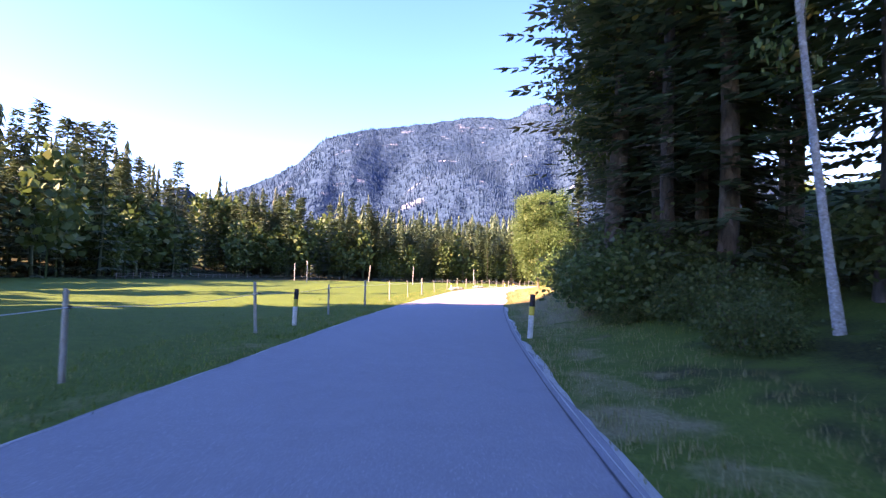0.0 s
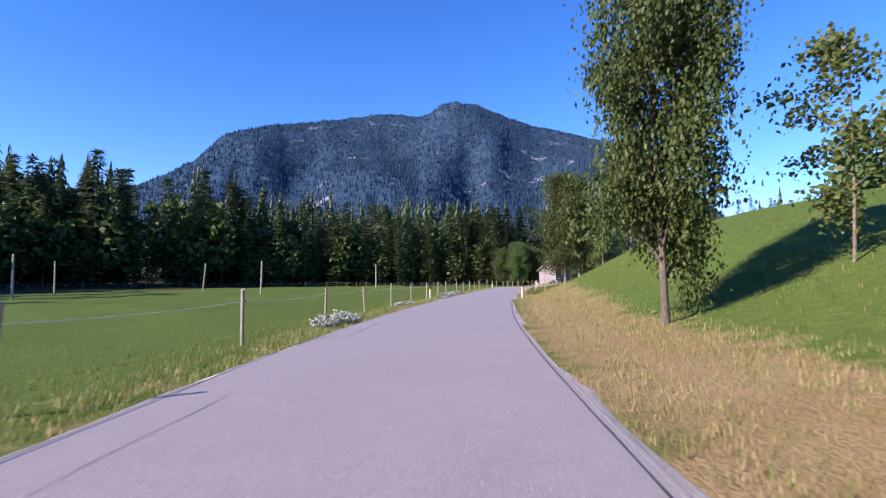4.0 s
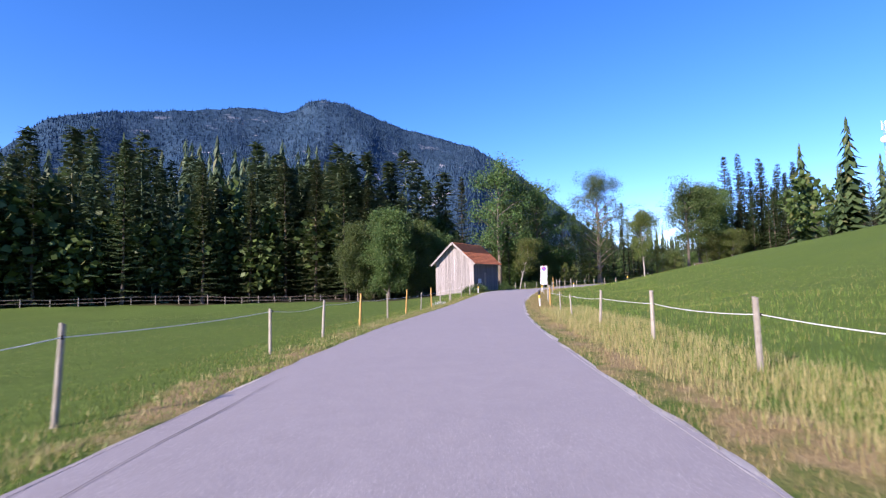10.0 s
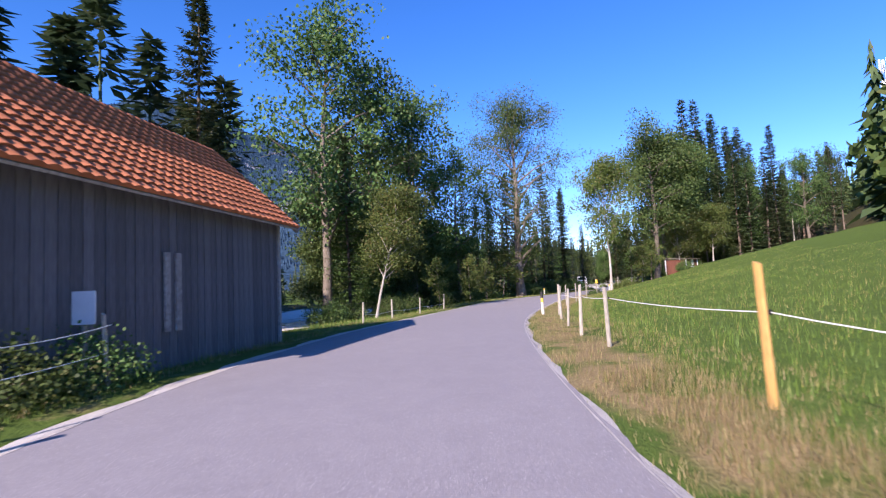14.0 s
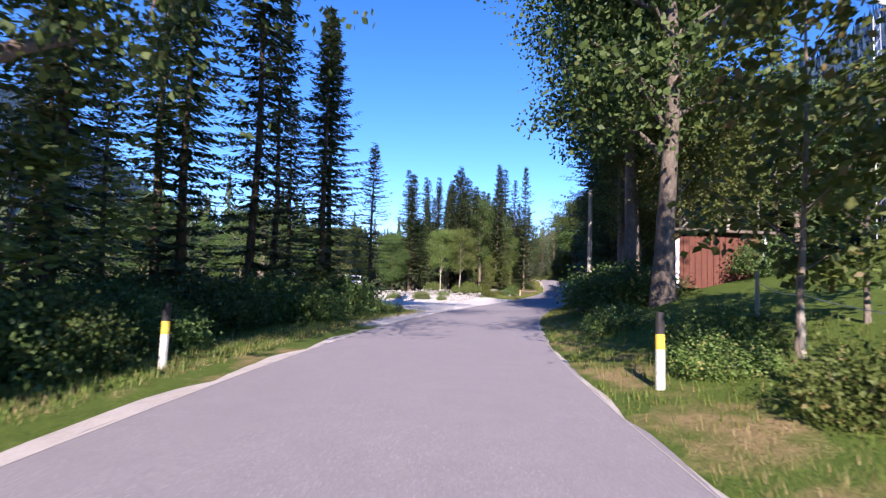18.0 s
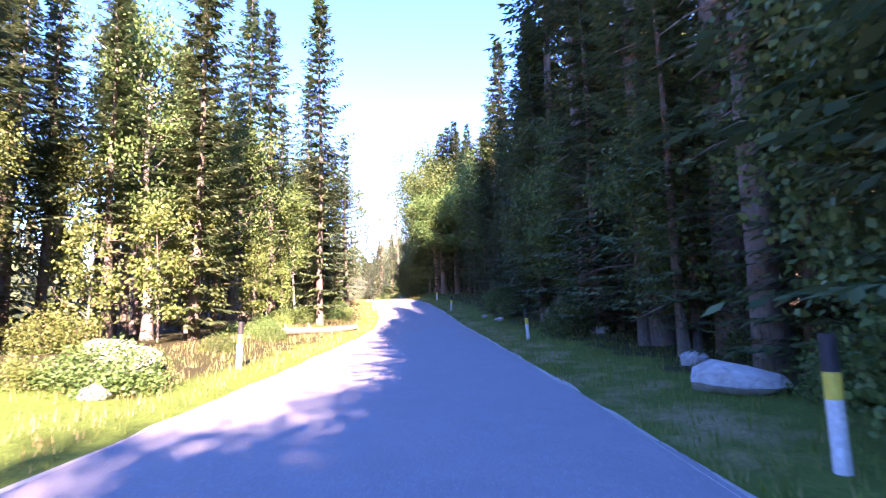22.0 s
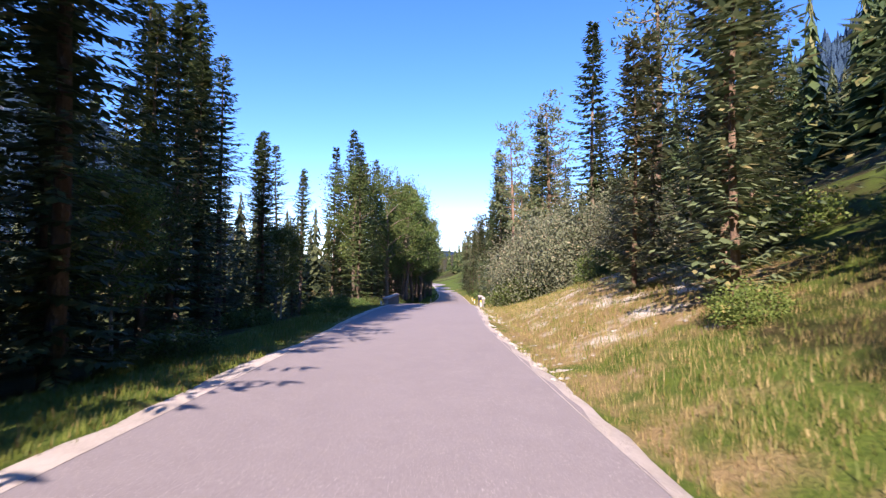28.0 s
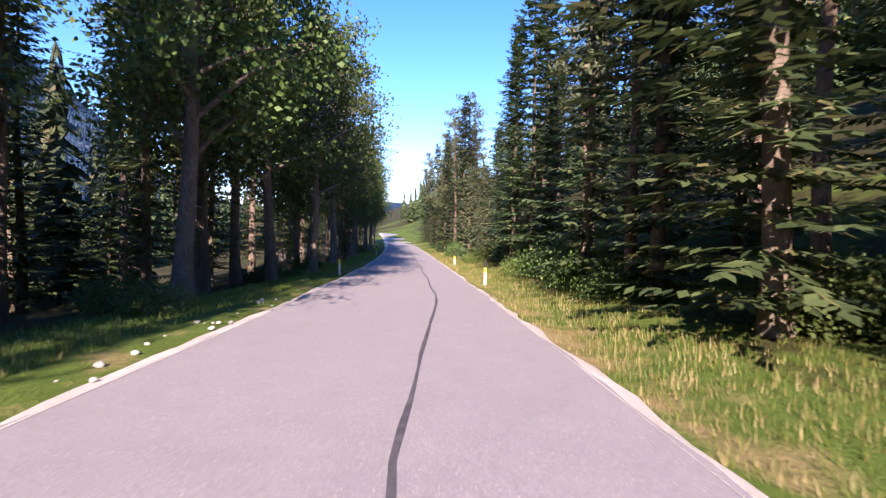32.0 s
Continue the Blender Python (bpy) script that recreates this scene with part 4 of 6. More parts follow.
def mountain(name, yaws, tops, near, far, eye, label, seed, rough, rocks, trees):
    rnd = np.random.RandomState(seed)
    a = np.arange(min(yaws), max(yaws), 0.3)
    top = np.interp(a, yaws, tops)
    top += rough * (np.sin(a * 2.3) * 0.5 + np.sin(a * 5.1 + 1) * 0.3 + rnd.normal(0, 0.15, len(a)))
    rows = 34
    v, rock = [], []
    for j in range(rows + 6):
        u = j / (rows - 1)
        for yaw, t in zip(a, top):
            r = radians(yaw)
            dist = near + (far - near) * u
            rise = max(0.0, min(1.0, u)) ** 1.12 if u <= 1 else 1 - (u - 1) * 2.2
            mid = math.sin(math.pi * min(u, 1))
            n1 = noise.noise(Vector((yaw * 0.16 + seed, u * 2.1, 0.3)))
            n2 = noise.noise(Vector((yaw * 0.45 + u * 2.0, u * 4.5, 7.1 + seed)))
            n3 = noise.noise(Vector((yaw * 1.3, u * 9.0, 3.7)))
            z = math.tan(radians(max(t, 0.2))) * far * (rise + mid * (0.15 * n1 + 0.045 * n2 + 0.012 * n3))
            push = far * mid * (0.035 * n2 + 0.008 * n3)
            v.append((eye[0] - math.sin(r) * (dist + push), eye[1] + math.cos(r) * (dist + push), eye[2] - 12 + z))
            rock.append(rocks * max(0.0, math.sin(math.pi * min(u, 1))) * (0.3 < u < 0.97) * (1 if -12 < yaw < 24 else 0.25))
    n = len(a)
    f = [(j * n + i + 1, j * n + i, (j + 1) * n + i, (j + 1) * n + i + 1) for j in range(rows + 5) for i in range(n - 1)]
    me = raw_mesh(name, v, f, hazed_forest, True)
    at = me.attributes.new("rock", "FLOAT", "POINT")
    at.data.foreach_set("value", np.array(rock, dtype=np.float32))
    tagged(new(name, me), label, "mountain", kind="structure")
    # single trees standing out of the wooded slope
    v = np.array(v)
    tv, tf, m = [], [], 0
    for k in range(trees):
        j, i = rnd.randint(3, rows + 1), rnd.randint(1, n - 1)
        p = v[j * n + i] + (v[j * n + i + 1] - v[j * n + i]) * rnd.rand() + (v[min(j + 1, rows + 4) * n + i] - v[j * n + i]) * rnd.rand() * 0.9
        h = rnd.uniform(12, 24)
        for s in range(4):
            g = 2 * math.pi * s / 4
            g2 = 2 * math.pi * (s + 1) / 4
            w = h * 0.24
            tv.extend([(p[0], p[1], p[2] + h), (p[0] + math.cos(g) * w, p[1] + math.sin(g) * w, p[2] - 4), (p[0] + math.cos(g2) * w, p[1] + math.sin(g2) * w, p[2] - 4)])
            tf.append((m, m + 1, m + 2))
            m += 3
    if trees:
        tagged(new(name + "_trees", raw_mesh(name + "_trees", tv, tf, hazed_forest)), "distant spruces covering the mountain slope", "woods", kind="stuff")


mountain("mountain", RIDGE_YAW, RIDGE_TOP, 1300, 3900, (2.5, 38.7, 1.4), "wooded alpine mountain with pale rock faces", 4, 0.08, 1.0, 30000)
mountain("far_peak", [36, 38.5, 40.2, 42, 46], [3, 7.5, 8.7, 8.2, 3], 3000, 3600, (7.8, -64, 1.4), "small distant mountain top, haze blue in its colour", 5, 0.05, 0.3, 0)
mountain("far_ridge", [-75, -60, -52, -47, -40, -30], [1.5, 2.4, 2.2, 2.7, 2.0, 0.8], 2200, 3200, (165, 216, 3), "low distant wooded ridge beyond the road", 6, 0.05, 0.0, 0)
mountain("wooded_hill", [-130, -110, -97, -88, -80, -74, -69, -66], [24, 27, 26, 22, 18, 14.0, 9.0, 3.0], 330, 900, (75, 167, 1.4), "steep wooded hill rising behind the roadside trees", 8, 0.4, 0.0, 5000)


# ---- barn ----
def build_barn():
    w, l, wall, apex, yaw = 4.5, 7.9, 3.95, 6.05, -35.0
    cx, cy = 19.33, 122.3                      # its near corner on the road side
    base = min(ground_z(cx, cy), ground_z(cx - 3.8, cy + 2.2)) - 0.12
    root = thing("barn", pose(cx, cy, base, 0, 0, yaw), "old weathered grey wooden barn with a red tiled roof", "barn")
    # local axes: x runs from the far gable corner (-w) to the road-side wall (0), y along the barn
    rnd = random.Random(4)
    bm = bmesh.new()
    box(bm, w - 0.1, l - 0.1, wall, (-w / 2, l / 2, wall / 2))
    for y in (0.06, l - 0.06):
        pts = [bm.verts.new(p) for p in ((-w + 0.05, y, wall), (-0.05, y, wall), (-w / 2, y, apex - 0.08))]
        bm.faces.new(pts)
    part("core", bm, shade_boards, root, "dark inner timber of the walls")
    pitch = math.atan2(apex - wall, w / 2)

    def boards(name, count, place, mat, share=6):
        for k in range(count):
            place(k)
    # gable boards, each cut to the roof line
    n = 21
    step = w / n
    for y0, face in ((0, -1), (l, 1)):
        for k in range(n):
            x = -w + (k + 0.5) * step
            top = wall + (apex - wall) * (1 - abs(x + w / 2) / (w / 2)) - 0.1
            t2 = wall + (apex - wall) * (1 - abs(x + step * 0.45 + w / 2) / (w / 2)) - 0.1
            bm = bmesh.new()
            th, dy, low = 0.028, rnd.uniform(0, 0.012), rnd.uniform(-0.02, 0.09)
            hw = step * 0.46
            tl, trr = (wall + (apex - wall) * (1 - abs(x - hw + w / 2) / (w / 2)) - 0.1, t2)
            vs = [bm.verts.new((x + sx * hw, y0 + face * (0.02 + dy + (th if o else 0)), z)) for o in (0, 1) for sx, z in ((-1, low), (1, low), (1, trr), (-1, tl))]
            for q in ((0, 1, 2, 3), (7, 6, 5, 4), (0, 4, 5, 1), (1, 5, 6, 2), (2, 6, 7, 3), (3, 7, 4, 0)):
                bm.faces.new([vs[i] for i in q])
            bmesh.ops.recalc_face_normals(bm, faces=bm.faces[:])
            part("board", bm, weathered, root)
    # side boards share one mesh
    me = None
    m = 36
    for x0, face in ((0, 1), (-w, -1)):
        for k in range(m):
            y = (k + 0.5) * l / m
            if me is None:
                bm = bmesh.new()
                box(bm, 0.028, l / m * 0.93, wall - 0.1, (0, 0, wall / 2))
                ob = part("board", bm, shade_boards, root)
                me = ob.data
            else:
                ob = new("board", me)
                ob.parent = root
            ob.location = (x0 + face * (0.018 + rnd.uniform(0, 0.012)), y, rnd.uniform(-0.02, 0.03))
    # door in the gable, with battens and a hinge
    bm = bmesh.new()
    box(bm, 1.05, 0.03, 1.85, (-w * 0.66, -0.075, 1.0), 0.006)
    door = part("door", bm, weathered, root, "grey plank door in the gable")
    for z in (0.45, 1.65):
        bm = bmesh.new()
        box(bm, 1.0, 0.03, 0.12, (-w * 0.66, -0.105, z), 0.006)
        part("batten", bm, old_beam, door)
    bm = bmesh.new()
    box(bm, 0.34, 0.016, 0.04, (-w * 0.66 - 0.32, -0.13, 1.65), 0.004)
    part("hinge", bm, paint_black, door, "dark iron hinge")
    # corner posts
    for x, y in ((0.02, -0.02), (-w - 0.02, -0.02), (0.02, l + 0.02), (-w - 0.02, l + 0.02)):
        bm = bmesh.new()
        box(bm, 0.14, 0.14, wall, (x, y, wall / 2), 0.012)
        part("corner_post", bm, old_beam, root)
    # two upright hatch boards on the road side
    for y in (3.4, 3.72):
        bm = bmesh.new()
        box(bm, 0.05, 0.16, 1.5, (0.075, y, 1.9), 0.008)
        part("upright", bm, old_beam, root)
    # roof: two slopes with tiles, boards at the gables, a ridge
    over_y, over_e = 0.55, 0.55
    run = w / 2 + over_e * math.cos(pitch)
    slope = run / math.cos(pitch)
    roof = new("roof")
    roof.parent = root
    tagged(roof, "red clay tiled gable roof")
    for sgn in (1, -1):
        bm = bmesh.new()
        turn = Matrix.Rotation(sgn * pitch, 4, "Y")
        box(bm, slope, l + 2 * over_y, 0.05, (0, 0, 0), 0, turn)
        ob = part("roof_deck", bm, old_beam, roof)
        ob.location = (-w / 2 + sgn * run / 2, l / 2, apex - run / 2 * math.tan(pitch))
        # tiles: rows up the slope, shared by all
        rows, cols = 14, 34
        tw, tl = (l + 2 * over_y) / cols, slope / rows
        bm = bmesh.new()
        seg = 5
        prof = [((i / seg - 0.5) * tw * 1.02, 0.045 * math.sin(math.pi * i / seg)) for i in range(seg + 1)]
        for end, lift in ((0.0, 0.0), (tl * 1.12, 0.05)):
            for y, z in prof:
                bm.verts.new((end, y, z + lift))
        for y, z in prof:
            bm.verts.new((tl * 1.12, y, -0.004))
        bm.verts.ensure_lookup_table()
        for i in range(seg):
            bm.faces.new([bm.verts[j] for j in (i, i + 1, seg + 2 + i, seg + 1 + i)])
            bm.faces.new([bm.verts[j] for j in (seg + 1 + i, seg + 2 + i, 2 * seg + 3 + i, 2 * seg + 2 + i)])
        bmesh.ops.recalc_face_normals(bm, faces=bm.faces[:])
        tile_me = bpy.data.meshes.new("tile")
        bm.to_mesh(tile_me)
        bm.free()
        tile_me.materials.append(clay_tile)
        base_m = Matrix.Translation((-w / 2, 0, apex + 0.06)) @ (Matrix.Rotation(pitch, 4, "Y") if sgn > 0 else Matrix.Rotation(math.pi, 4, "Z") @ Matrix.Rotation(pitch, 4, "Y"))
        stock_v, stock_f = [], []
        for r in range(rows):
            for c in range(cols):
                yy = -over_y + (c + 0.5) * tw
                loc = base_m @ Matrix.Translation((r * tl, yy if sgn > 0 else -yy, rnd.uniform(0, 0.006)))
                if sgn > 0 and r >= rows - 8:
                    ob = new("tile", tile_me)
                    ob.parent = roof
                    ob.matrix_basis = loc
                else:
                    k = len(stock_v)
                    stock_v.extend([tuple(loc @ q.co) for q in tile_me.vertices])
                    stock_f.extend([tuple(i + k for i in p.vertices) for p in tile_me.polygons])
        ob = new("tiles", raw_mesh("tiles", stock_v, stock_f, clay_tile))
        ob.parent = roof
        tagged(ob, "rows of red clay tiles", kind="stuff")
        for y in (-over_y, l + over_y):
            bm = bmesh.new()
            box(bm, slope + 0.08, 0.05, 0.20, (0, 0, 0), 0.008, turn)
            ob = part("barge_board", bm, old_beam, roof, "pale grey barge board")
            ob.location = (-w / 2 + sgn * run / 2, y, apex - run / 2 * math.tan(pitch) - 0.01)
    bm = bmesh.new()
    rod(bm, (-w / 2, -over_y, apex + 0.01), (-w / 2, l + over_y, apex + 0.01), 0.085, 0.085, 10)
    part("ridge_tiles", bm, clay_tile, roof)
    for x, z in ((-w / 2, apex - 0.22), (-0.05, wall - 0.05), (-w + 0.05, wall - 0.05)):
        bm = bmesh.new()
        box(bm, 0.16, over_y + 0.3, 0.18, (x, -over_y / 2, z), 0.01)
        part("purlin_end", bm, old_beam, root)


build_barn()


# ---- fences ----
def post_mesh(name, r, h, mat, seed):
    rnd = np.random.RandomState(seed)
    bm = bmesh.new()
    rod(bm, (0, 0, -0.35), (0, 0, h), r * 1.05, r * 0.92, 9)
    for v in bm.verts:
        v.co.x += rnd.normal(0, 0.003)
        v.co.y += rnd.normal(0, 0.003)
        if v.co.z > h - 0.01:
            v.co.z += 0.02 * v.co.x / r
    me = bpy.data.meshes.new(name)
    bm.to_mesh(me)
    bm.free()
    me.materials.append(mat)
    return me


post_meshes = [post_mesh("post", 0.05, 1.16, post_wood, 1), post_mesh("post", 0.043, 1.08, post_wood, 2), post_mesh("post", 0.056, 1.22, post_wood, 3)]
post_fresh = post_mesh("post", 0.055, 1.3, post_orange, 4)
bm = bmesh.new()
box(bm, 0.03, 0.035, 0.05, (0.06, 0, 0), 0.006)
insulator_me = bpy.data.meshes.new("insulator")
bm.to_mesh(insulator_me)
bm.free()
insulator_me.materials.append(paint_black)


def fence(name, stations_d, label, fresh=(), tapes=(0.98,), seed=1, low=1.0):
    rnd = random.Random(seed)
    first = at_road(*stations_d[0])
    root = thing(name, Matrix.Translation(first), label, "fence")
    tops = []
    for k, (t, d) in enumerate(stations_d):
        p = at_road(t, d)
        ob = new("post", post_fresh if k in fresh else post_meshes[rnd.randrange(3)])
        ob.parent = root
        lean = Euler((rnd.uniform(-.05, .05), rnd.uniform(-.07, .07), rnd.uniform(0, 6)))
        ob.matrix_basis = Matrix.Translation(p - first) @ lean.to_matrix().to_4x4() @ Matrix.Diagonal((0.82, 0.82, low * rnd.uniform(0.93, 1.06), 1))
        if k in fresh:
            tagged(ob, "fresh orange-brown wooden post")
        for h in tapes:
            ins = new("insulator", insulator_me)
            ins.parent = root
            ins.location = p - first + Vector((0, 0, h * low))
        tops.append(p - first)
    for h in tapes:
        for a, b in zip(tops, tops[1:]):
            bm = bmesh.new()
            sag, n, prev = rnd.uniform(0.02, 0.09), 8, None
            for i in range(n + 1):
                u = i / n
                c = a.lerp(b, u) + Vector((0.06, 0, h * low - sag * 4 * u * (1 - u)))
                ring = [bm.verts.new(c + Vector((0.003 * sx, 0, 0.0055 * sz))) for sx, sz in ((-1, -1), (1, -1), (1, 1), (-1, 1))]
                if prev:
                    for q in range(4):
                        bm.faces.new((prev[q], prev[(q + 1) % 4], ring[(q + 1) % 4], ring[q]))
                prev = ring
            part("tape", bm, tape_white, root, "white electric fence tape")
    return root


def d_left(t):
    return float(np.interp(t, [-4, 0, 3, 4, 6.1, 6.75, 7.1, 7.5, 8.2, 9.05, 10, 11.5, 12.7, 13.4, 14.1], [-5.0, -5.0, -4.8, -4.7, -4.65, -4.25, -4.15, -4.5, -4.4, -4.28, -4.4, -4.8, -4.6, -5.0, -5.2]))


left_t = [-3.9, -3.4, -2.9, -2.4, -1.9, -1.4, -0.9, -0.4, 0.08, 0.5, 0.95, 1.4, 1.8, 2.2, 2.6, 3.0, 3.45, 3.95, 4.42, 4.85, 5.3, 5.7, 6.1, 6.45, 6.78, 7.15, 7.6, 8.05, 8.4, 8.72, 9.0, 9.3, 9.78, 10.1, 10.38, 10.85, 11.15, 11.5, 11.85, 12.15, 12.45, 12.7, 13.0, 13.35]
fence("meadow_fence", [(t, d_left(t)) for t in left_t], "weathered wooden post fence with white tape along the meadow", (31, 37, 39, 41), (0.95,), 2)
fence("hill_fence", [(7.12, 4.0), (7.5, 3.35), (7.8, 3.38), (8.2, 3.5), (8.46, 3.45), (8.77, 3.3), (9.04, 3.3), (9.26, 3.5), (9.46, 3.5), (9.8, 3.4), (10.0, 3.5), (10.22, 3.9), (10.58, 4.2), (10.95, 4.1), (11.35, 3.9), (11.75, 3.6), (12.1, 3.5), (12.5, 3.2), (12.92, 3.15), (13.28, 3.1), (13.63, 3.1), (14.0, 3.1)], "weathered post fence with white tape below the hill meadow", (11, 17), (0.93,), 3, 0.9)
fence("hill_fence", [(14.0, 3.1), (14.38, 2.85), (14.8, 2.6), (15.02, 2.5), (15.25, 2.55), (15.56, 2.6), (15.8, 2.6), (16.15, 2.6), (16.5, 2.7), (16.86, 2.9), (17.2, 3.15), (17.6, 3.4), (18.05, 3.7), (18.3, 3.9), (18.6, 4.6), (18.8, 5.2)], "post fence with white tape running up to the trees", (1,), (0.9,), 4)
fence("barn_fence", [(13.4, -5.0), (13.8, -5.2), (14.1, -5.2), (14.35, -5.0), (14.6, -5.3)], "short old post fence in front of the barn", (), (0.55, 0.95), 5)
fence("verge_fence", [(15.7, -5.6), (16.0, -5.6), (16.3, -5.4), (16.6, -5.2)], "low old wooden posts on the verge", (), (0.5,), 6, 0.8)


def post_bucket(t, d):
    """A bucket turned over on a post."""
    p = at_road(t, d)
    root = thing("bucket", Matrix.Translation(p + Vector((0, 0, 0.92))), "yellow plastic bucket upside down on a fence post", "bucket")
    bm = bmesh.new()
    rod(bm, (0, 0, 0.0), (0, 0, 0.27), 0.1, 0.085, 20)
    rod(bm, (0, 0, 0.27), (0, 0, 0.285), 0.085, 0.07, 20)
    part("shell", bm, paint_yellow, root)
    bm = bmesh.new()
    rod(bm, (0, 0, -0.005), (0, 0, 0.025), 0.108, 0.107, 20)
    part("rim", bm, paint_yellow, root)


post_bucket(17.6, 3.4)


def field_fence():
    """The far rail fence along the wood."""
    root = thing("field_fence", Matrix.Translation((-60, 96, 0)), "far dark wooden rail fence at the meadow edge", "fence")
    pts = []
    for k in range(64):
        p, out = along_edge(0.16 + 0.62 * k / 63)
        q = p - out * 5
        pts.append(Vector((q[0], q[1], ground_z(q[0], q[1]))) - Vector((-60, 96, 0)))
        ob = new("post", post_meshes[k % 3])
        ob.parent = root
        ob.location = pts[-1]
    for h in (0.55, 1.0):
        for a, b in zip(pts, pts[1:]):
            bm = bmesh.new()
            rod(bm, a + Vector((0, 0, h)), b + Vector((0, 0, h)), 0.045, 0.04, 5)
            part("rail", bm, bark_grey, root)


field_fence()


def utility_pole(x, y, h, label, lean=0.0):
    root = thing("meadow_pole", Matrix.Translation((x, y, ground_z(x, y))) @ Matrix.Rotation(lean, 4, "Y"), label, "pole", "meadow poles")
    bm = bmesh.new()
    rod(bm, (0, 0, -0.5), (0, 0, h), 0.12, 0.09, 10)
    part("shaft", bm, post_wood, root)
    bm = bmesh.new()
    rod(bm, (0, 0, h - 0.02), (0, 0, h + 0.06), 0.1, 0.05, 10)
    part("cap", bm, galvanised, root)


for x, y, h, a in ((-45.5, 35.7, 4.6, 0), (-27.8, 53.2, 4.2, 0.03), (-19, 84, 4.4, 0), (-47, 74, 4.6, 0.1), (-62, 60, 4.5, 0)):
    utility_pole(x, y, h, "slim wooden pole standing in the meadow", a)
for x, y, h in ((99.2, 159.2, 6.0), (76.5, 163.0, 5.5)):
    utility_pole(x, y, h, "wooden pole on the hillside")


# ---- marker posts ----
def marker_master():
    root = thing("marker_post", Matrix(), "wooden roadside marker post with black top and yellow band", "marker post", "roadside marker posts")
    for name, z0, z1, mat in (("shaft", -0.3, 0.52, paint_white), ("band", 0.52, 0.72, paint_yellow), ("cap", 0.72, 1.0, paint_black)):
        bm = bmesh.new()
        rod(bm, (0, 0, z0), (0, 0, z1), 0.062 if name != "cap" else 0.064, 0.062 if name != "cap" else 0.058, 12)
        part(name, bm, mat, root)
    return root


marker = marker_master()
MARKERS = [(0.95, 1.5), (1.1, -4.7), (3.8, 1.85), (3.86, -4.05), (6.98, 2.36), (6.98, -4.45), (6.8, 2.3), (10.0, 2.65), (10.05, -4.2), (14.3, -4.9), (12.5, 2.6), (14.12, 2.0), (15.9, 1.9), (18.55, 2.45), (18.62, -4.75), (22.32, 2.9),
           (22.9, -4.4), (23.35, 3.0), (24.95, 2.2), (25.1, -3.3), (25.7, 2.9), (27.5, -2.85), (27.54, 2.6), (30.36, 2.15), (30.36, -3.6), (30.86, -3.6), (30.9, 2.3), (33.8, -3.4), (33.6, 2.7), (34.9, 2.9), (36.2, -3.6)]
_m = random.Random(8)
for k, (t, d) in enumerate(MARKERS):
    p = at_road(t, d)
    m = Matrix.Translation(p) @ Euler((_m.uniform(-.05, .05), _m.uniform(-.06, .06), 0)).to_matrix().to_4x4()
    if 30 < t < 31:
        m = m @ Matrix.Diagonal((0.9, 0.9, 0.66, 1))
    if k == 0:
        marker.matrix_basis = m
    else:
        copy_thing(marker, m)


# ---- signs ----
def flat_text(name, body, size, loc, mat, parent, turn=(90, 0, 0)):
    cu = bpy.data.curves.new(name, "FONT")
    cu.body, cu.size, cu.align_x, cu.align_y, cu.extrude = body, size, "CENTER", "CENTER", 0.001
    cu.materials.append(mat)
    ob = new(name, cu)
    ob.parent = parent
    ob.matrix_basis = pose(*loc, *turn)
    return ob


def panel(bm, w, h, d=0.012, bevel=0.03):
    vs = []
    n = 5
    for cx, cz, a0 in ((w / 2 - bevel, h / 2 - bevel, 0), (-w / 2 + bevel, h / 2 - bevel, 90), (-w / 2 + bevel, -h / 2 + bevel, 180), (w / 2 - bevel, -h / 2 + bevel, 270)):
        for i in range(n):
            g = radians(a0 + 90 * i / (n - 1))
            vs.append(bm.verts.new((cx + bevel * math.cos(g), 0, cz + bevel * math.sin(g))))
    f = bm.faces.new(vs)
    r = bmesh.ops.extrude_face_region(bm, geom=[f])
    bmesh.ops.translate(bm, vec=(0, d, 0), verts=[v for v in r["geom"] if isinstance(v, bmesh.types.BMVert)])
    bmesh.ops.recalc_face_normals(bm, faces=bm.faces[:])


def ring_disc(bm, r1, r2, y, seg=40):
    a = [bm.verts.new((math.cos(2 * math.pi * i / seg) * r1, y, math.sin(2 * math.pi * i / seg) * r1)) for i in range(seg)]
    if r2 <= 0:
        bm.faces.new(a)
        return
    b = [bm.verts.new((math.cos(2 * math.pi * i / seg) * r2, y, math.sin(2 * math.pi * i / seg) * r2)) for i in range(seg)]
    for i in range(seg):
        bm.faces.new((a[i], a[(i + 1) % seg], b[(i + 1) % seg], b[i]))


def outline(bm, w, h, y, t=0.012, inset=0.022):
    for sx, sz, lx, lz in ((0, 1, w - 2 * inset, t), (0, -1, w - 2 * inset, t), (1, 0, t, h - 2 * inset), (-1, 0, t, h - 2 * inset)):
        box(bm, lx, 0.002, lz, (sx * (w / 2 - inset), y, sz * (h / 2 - inset)))


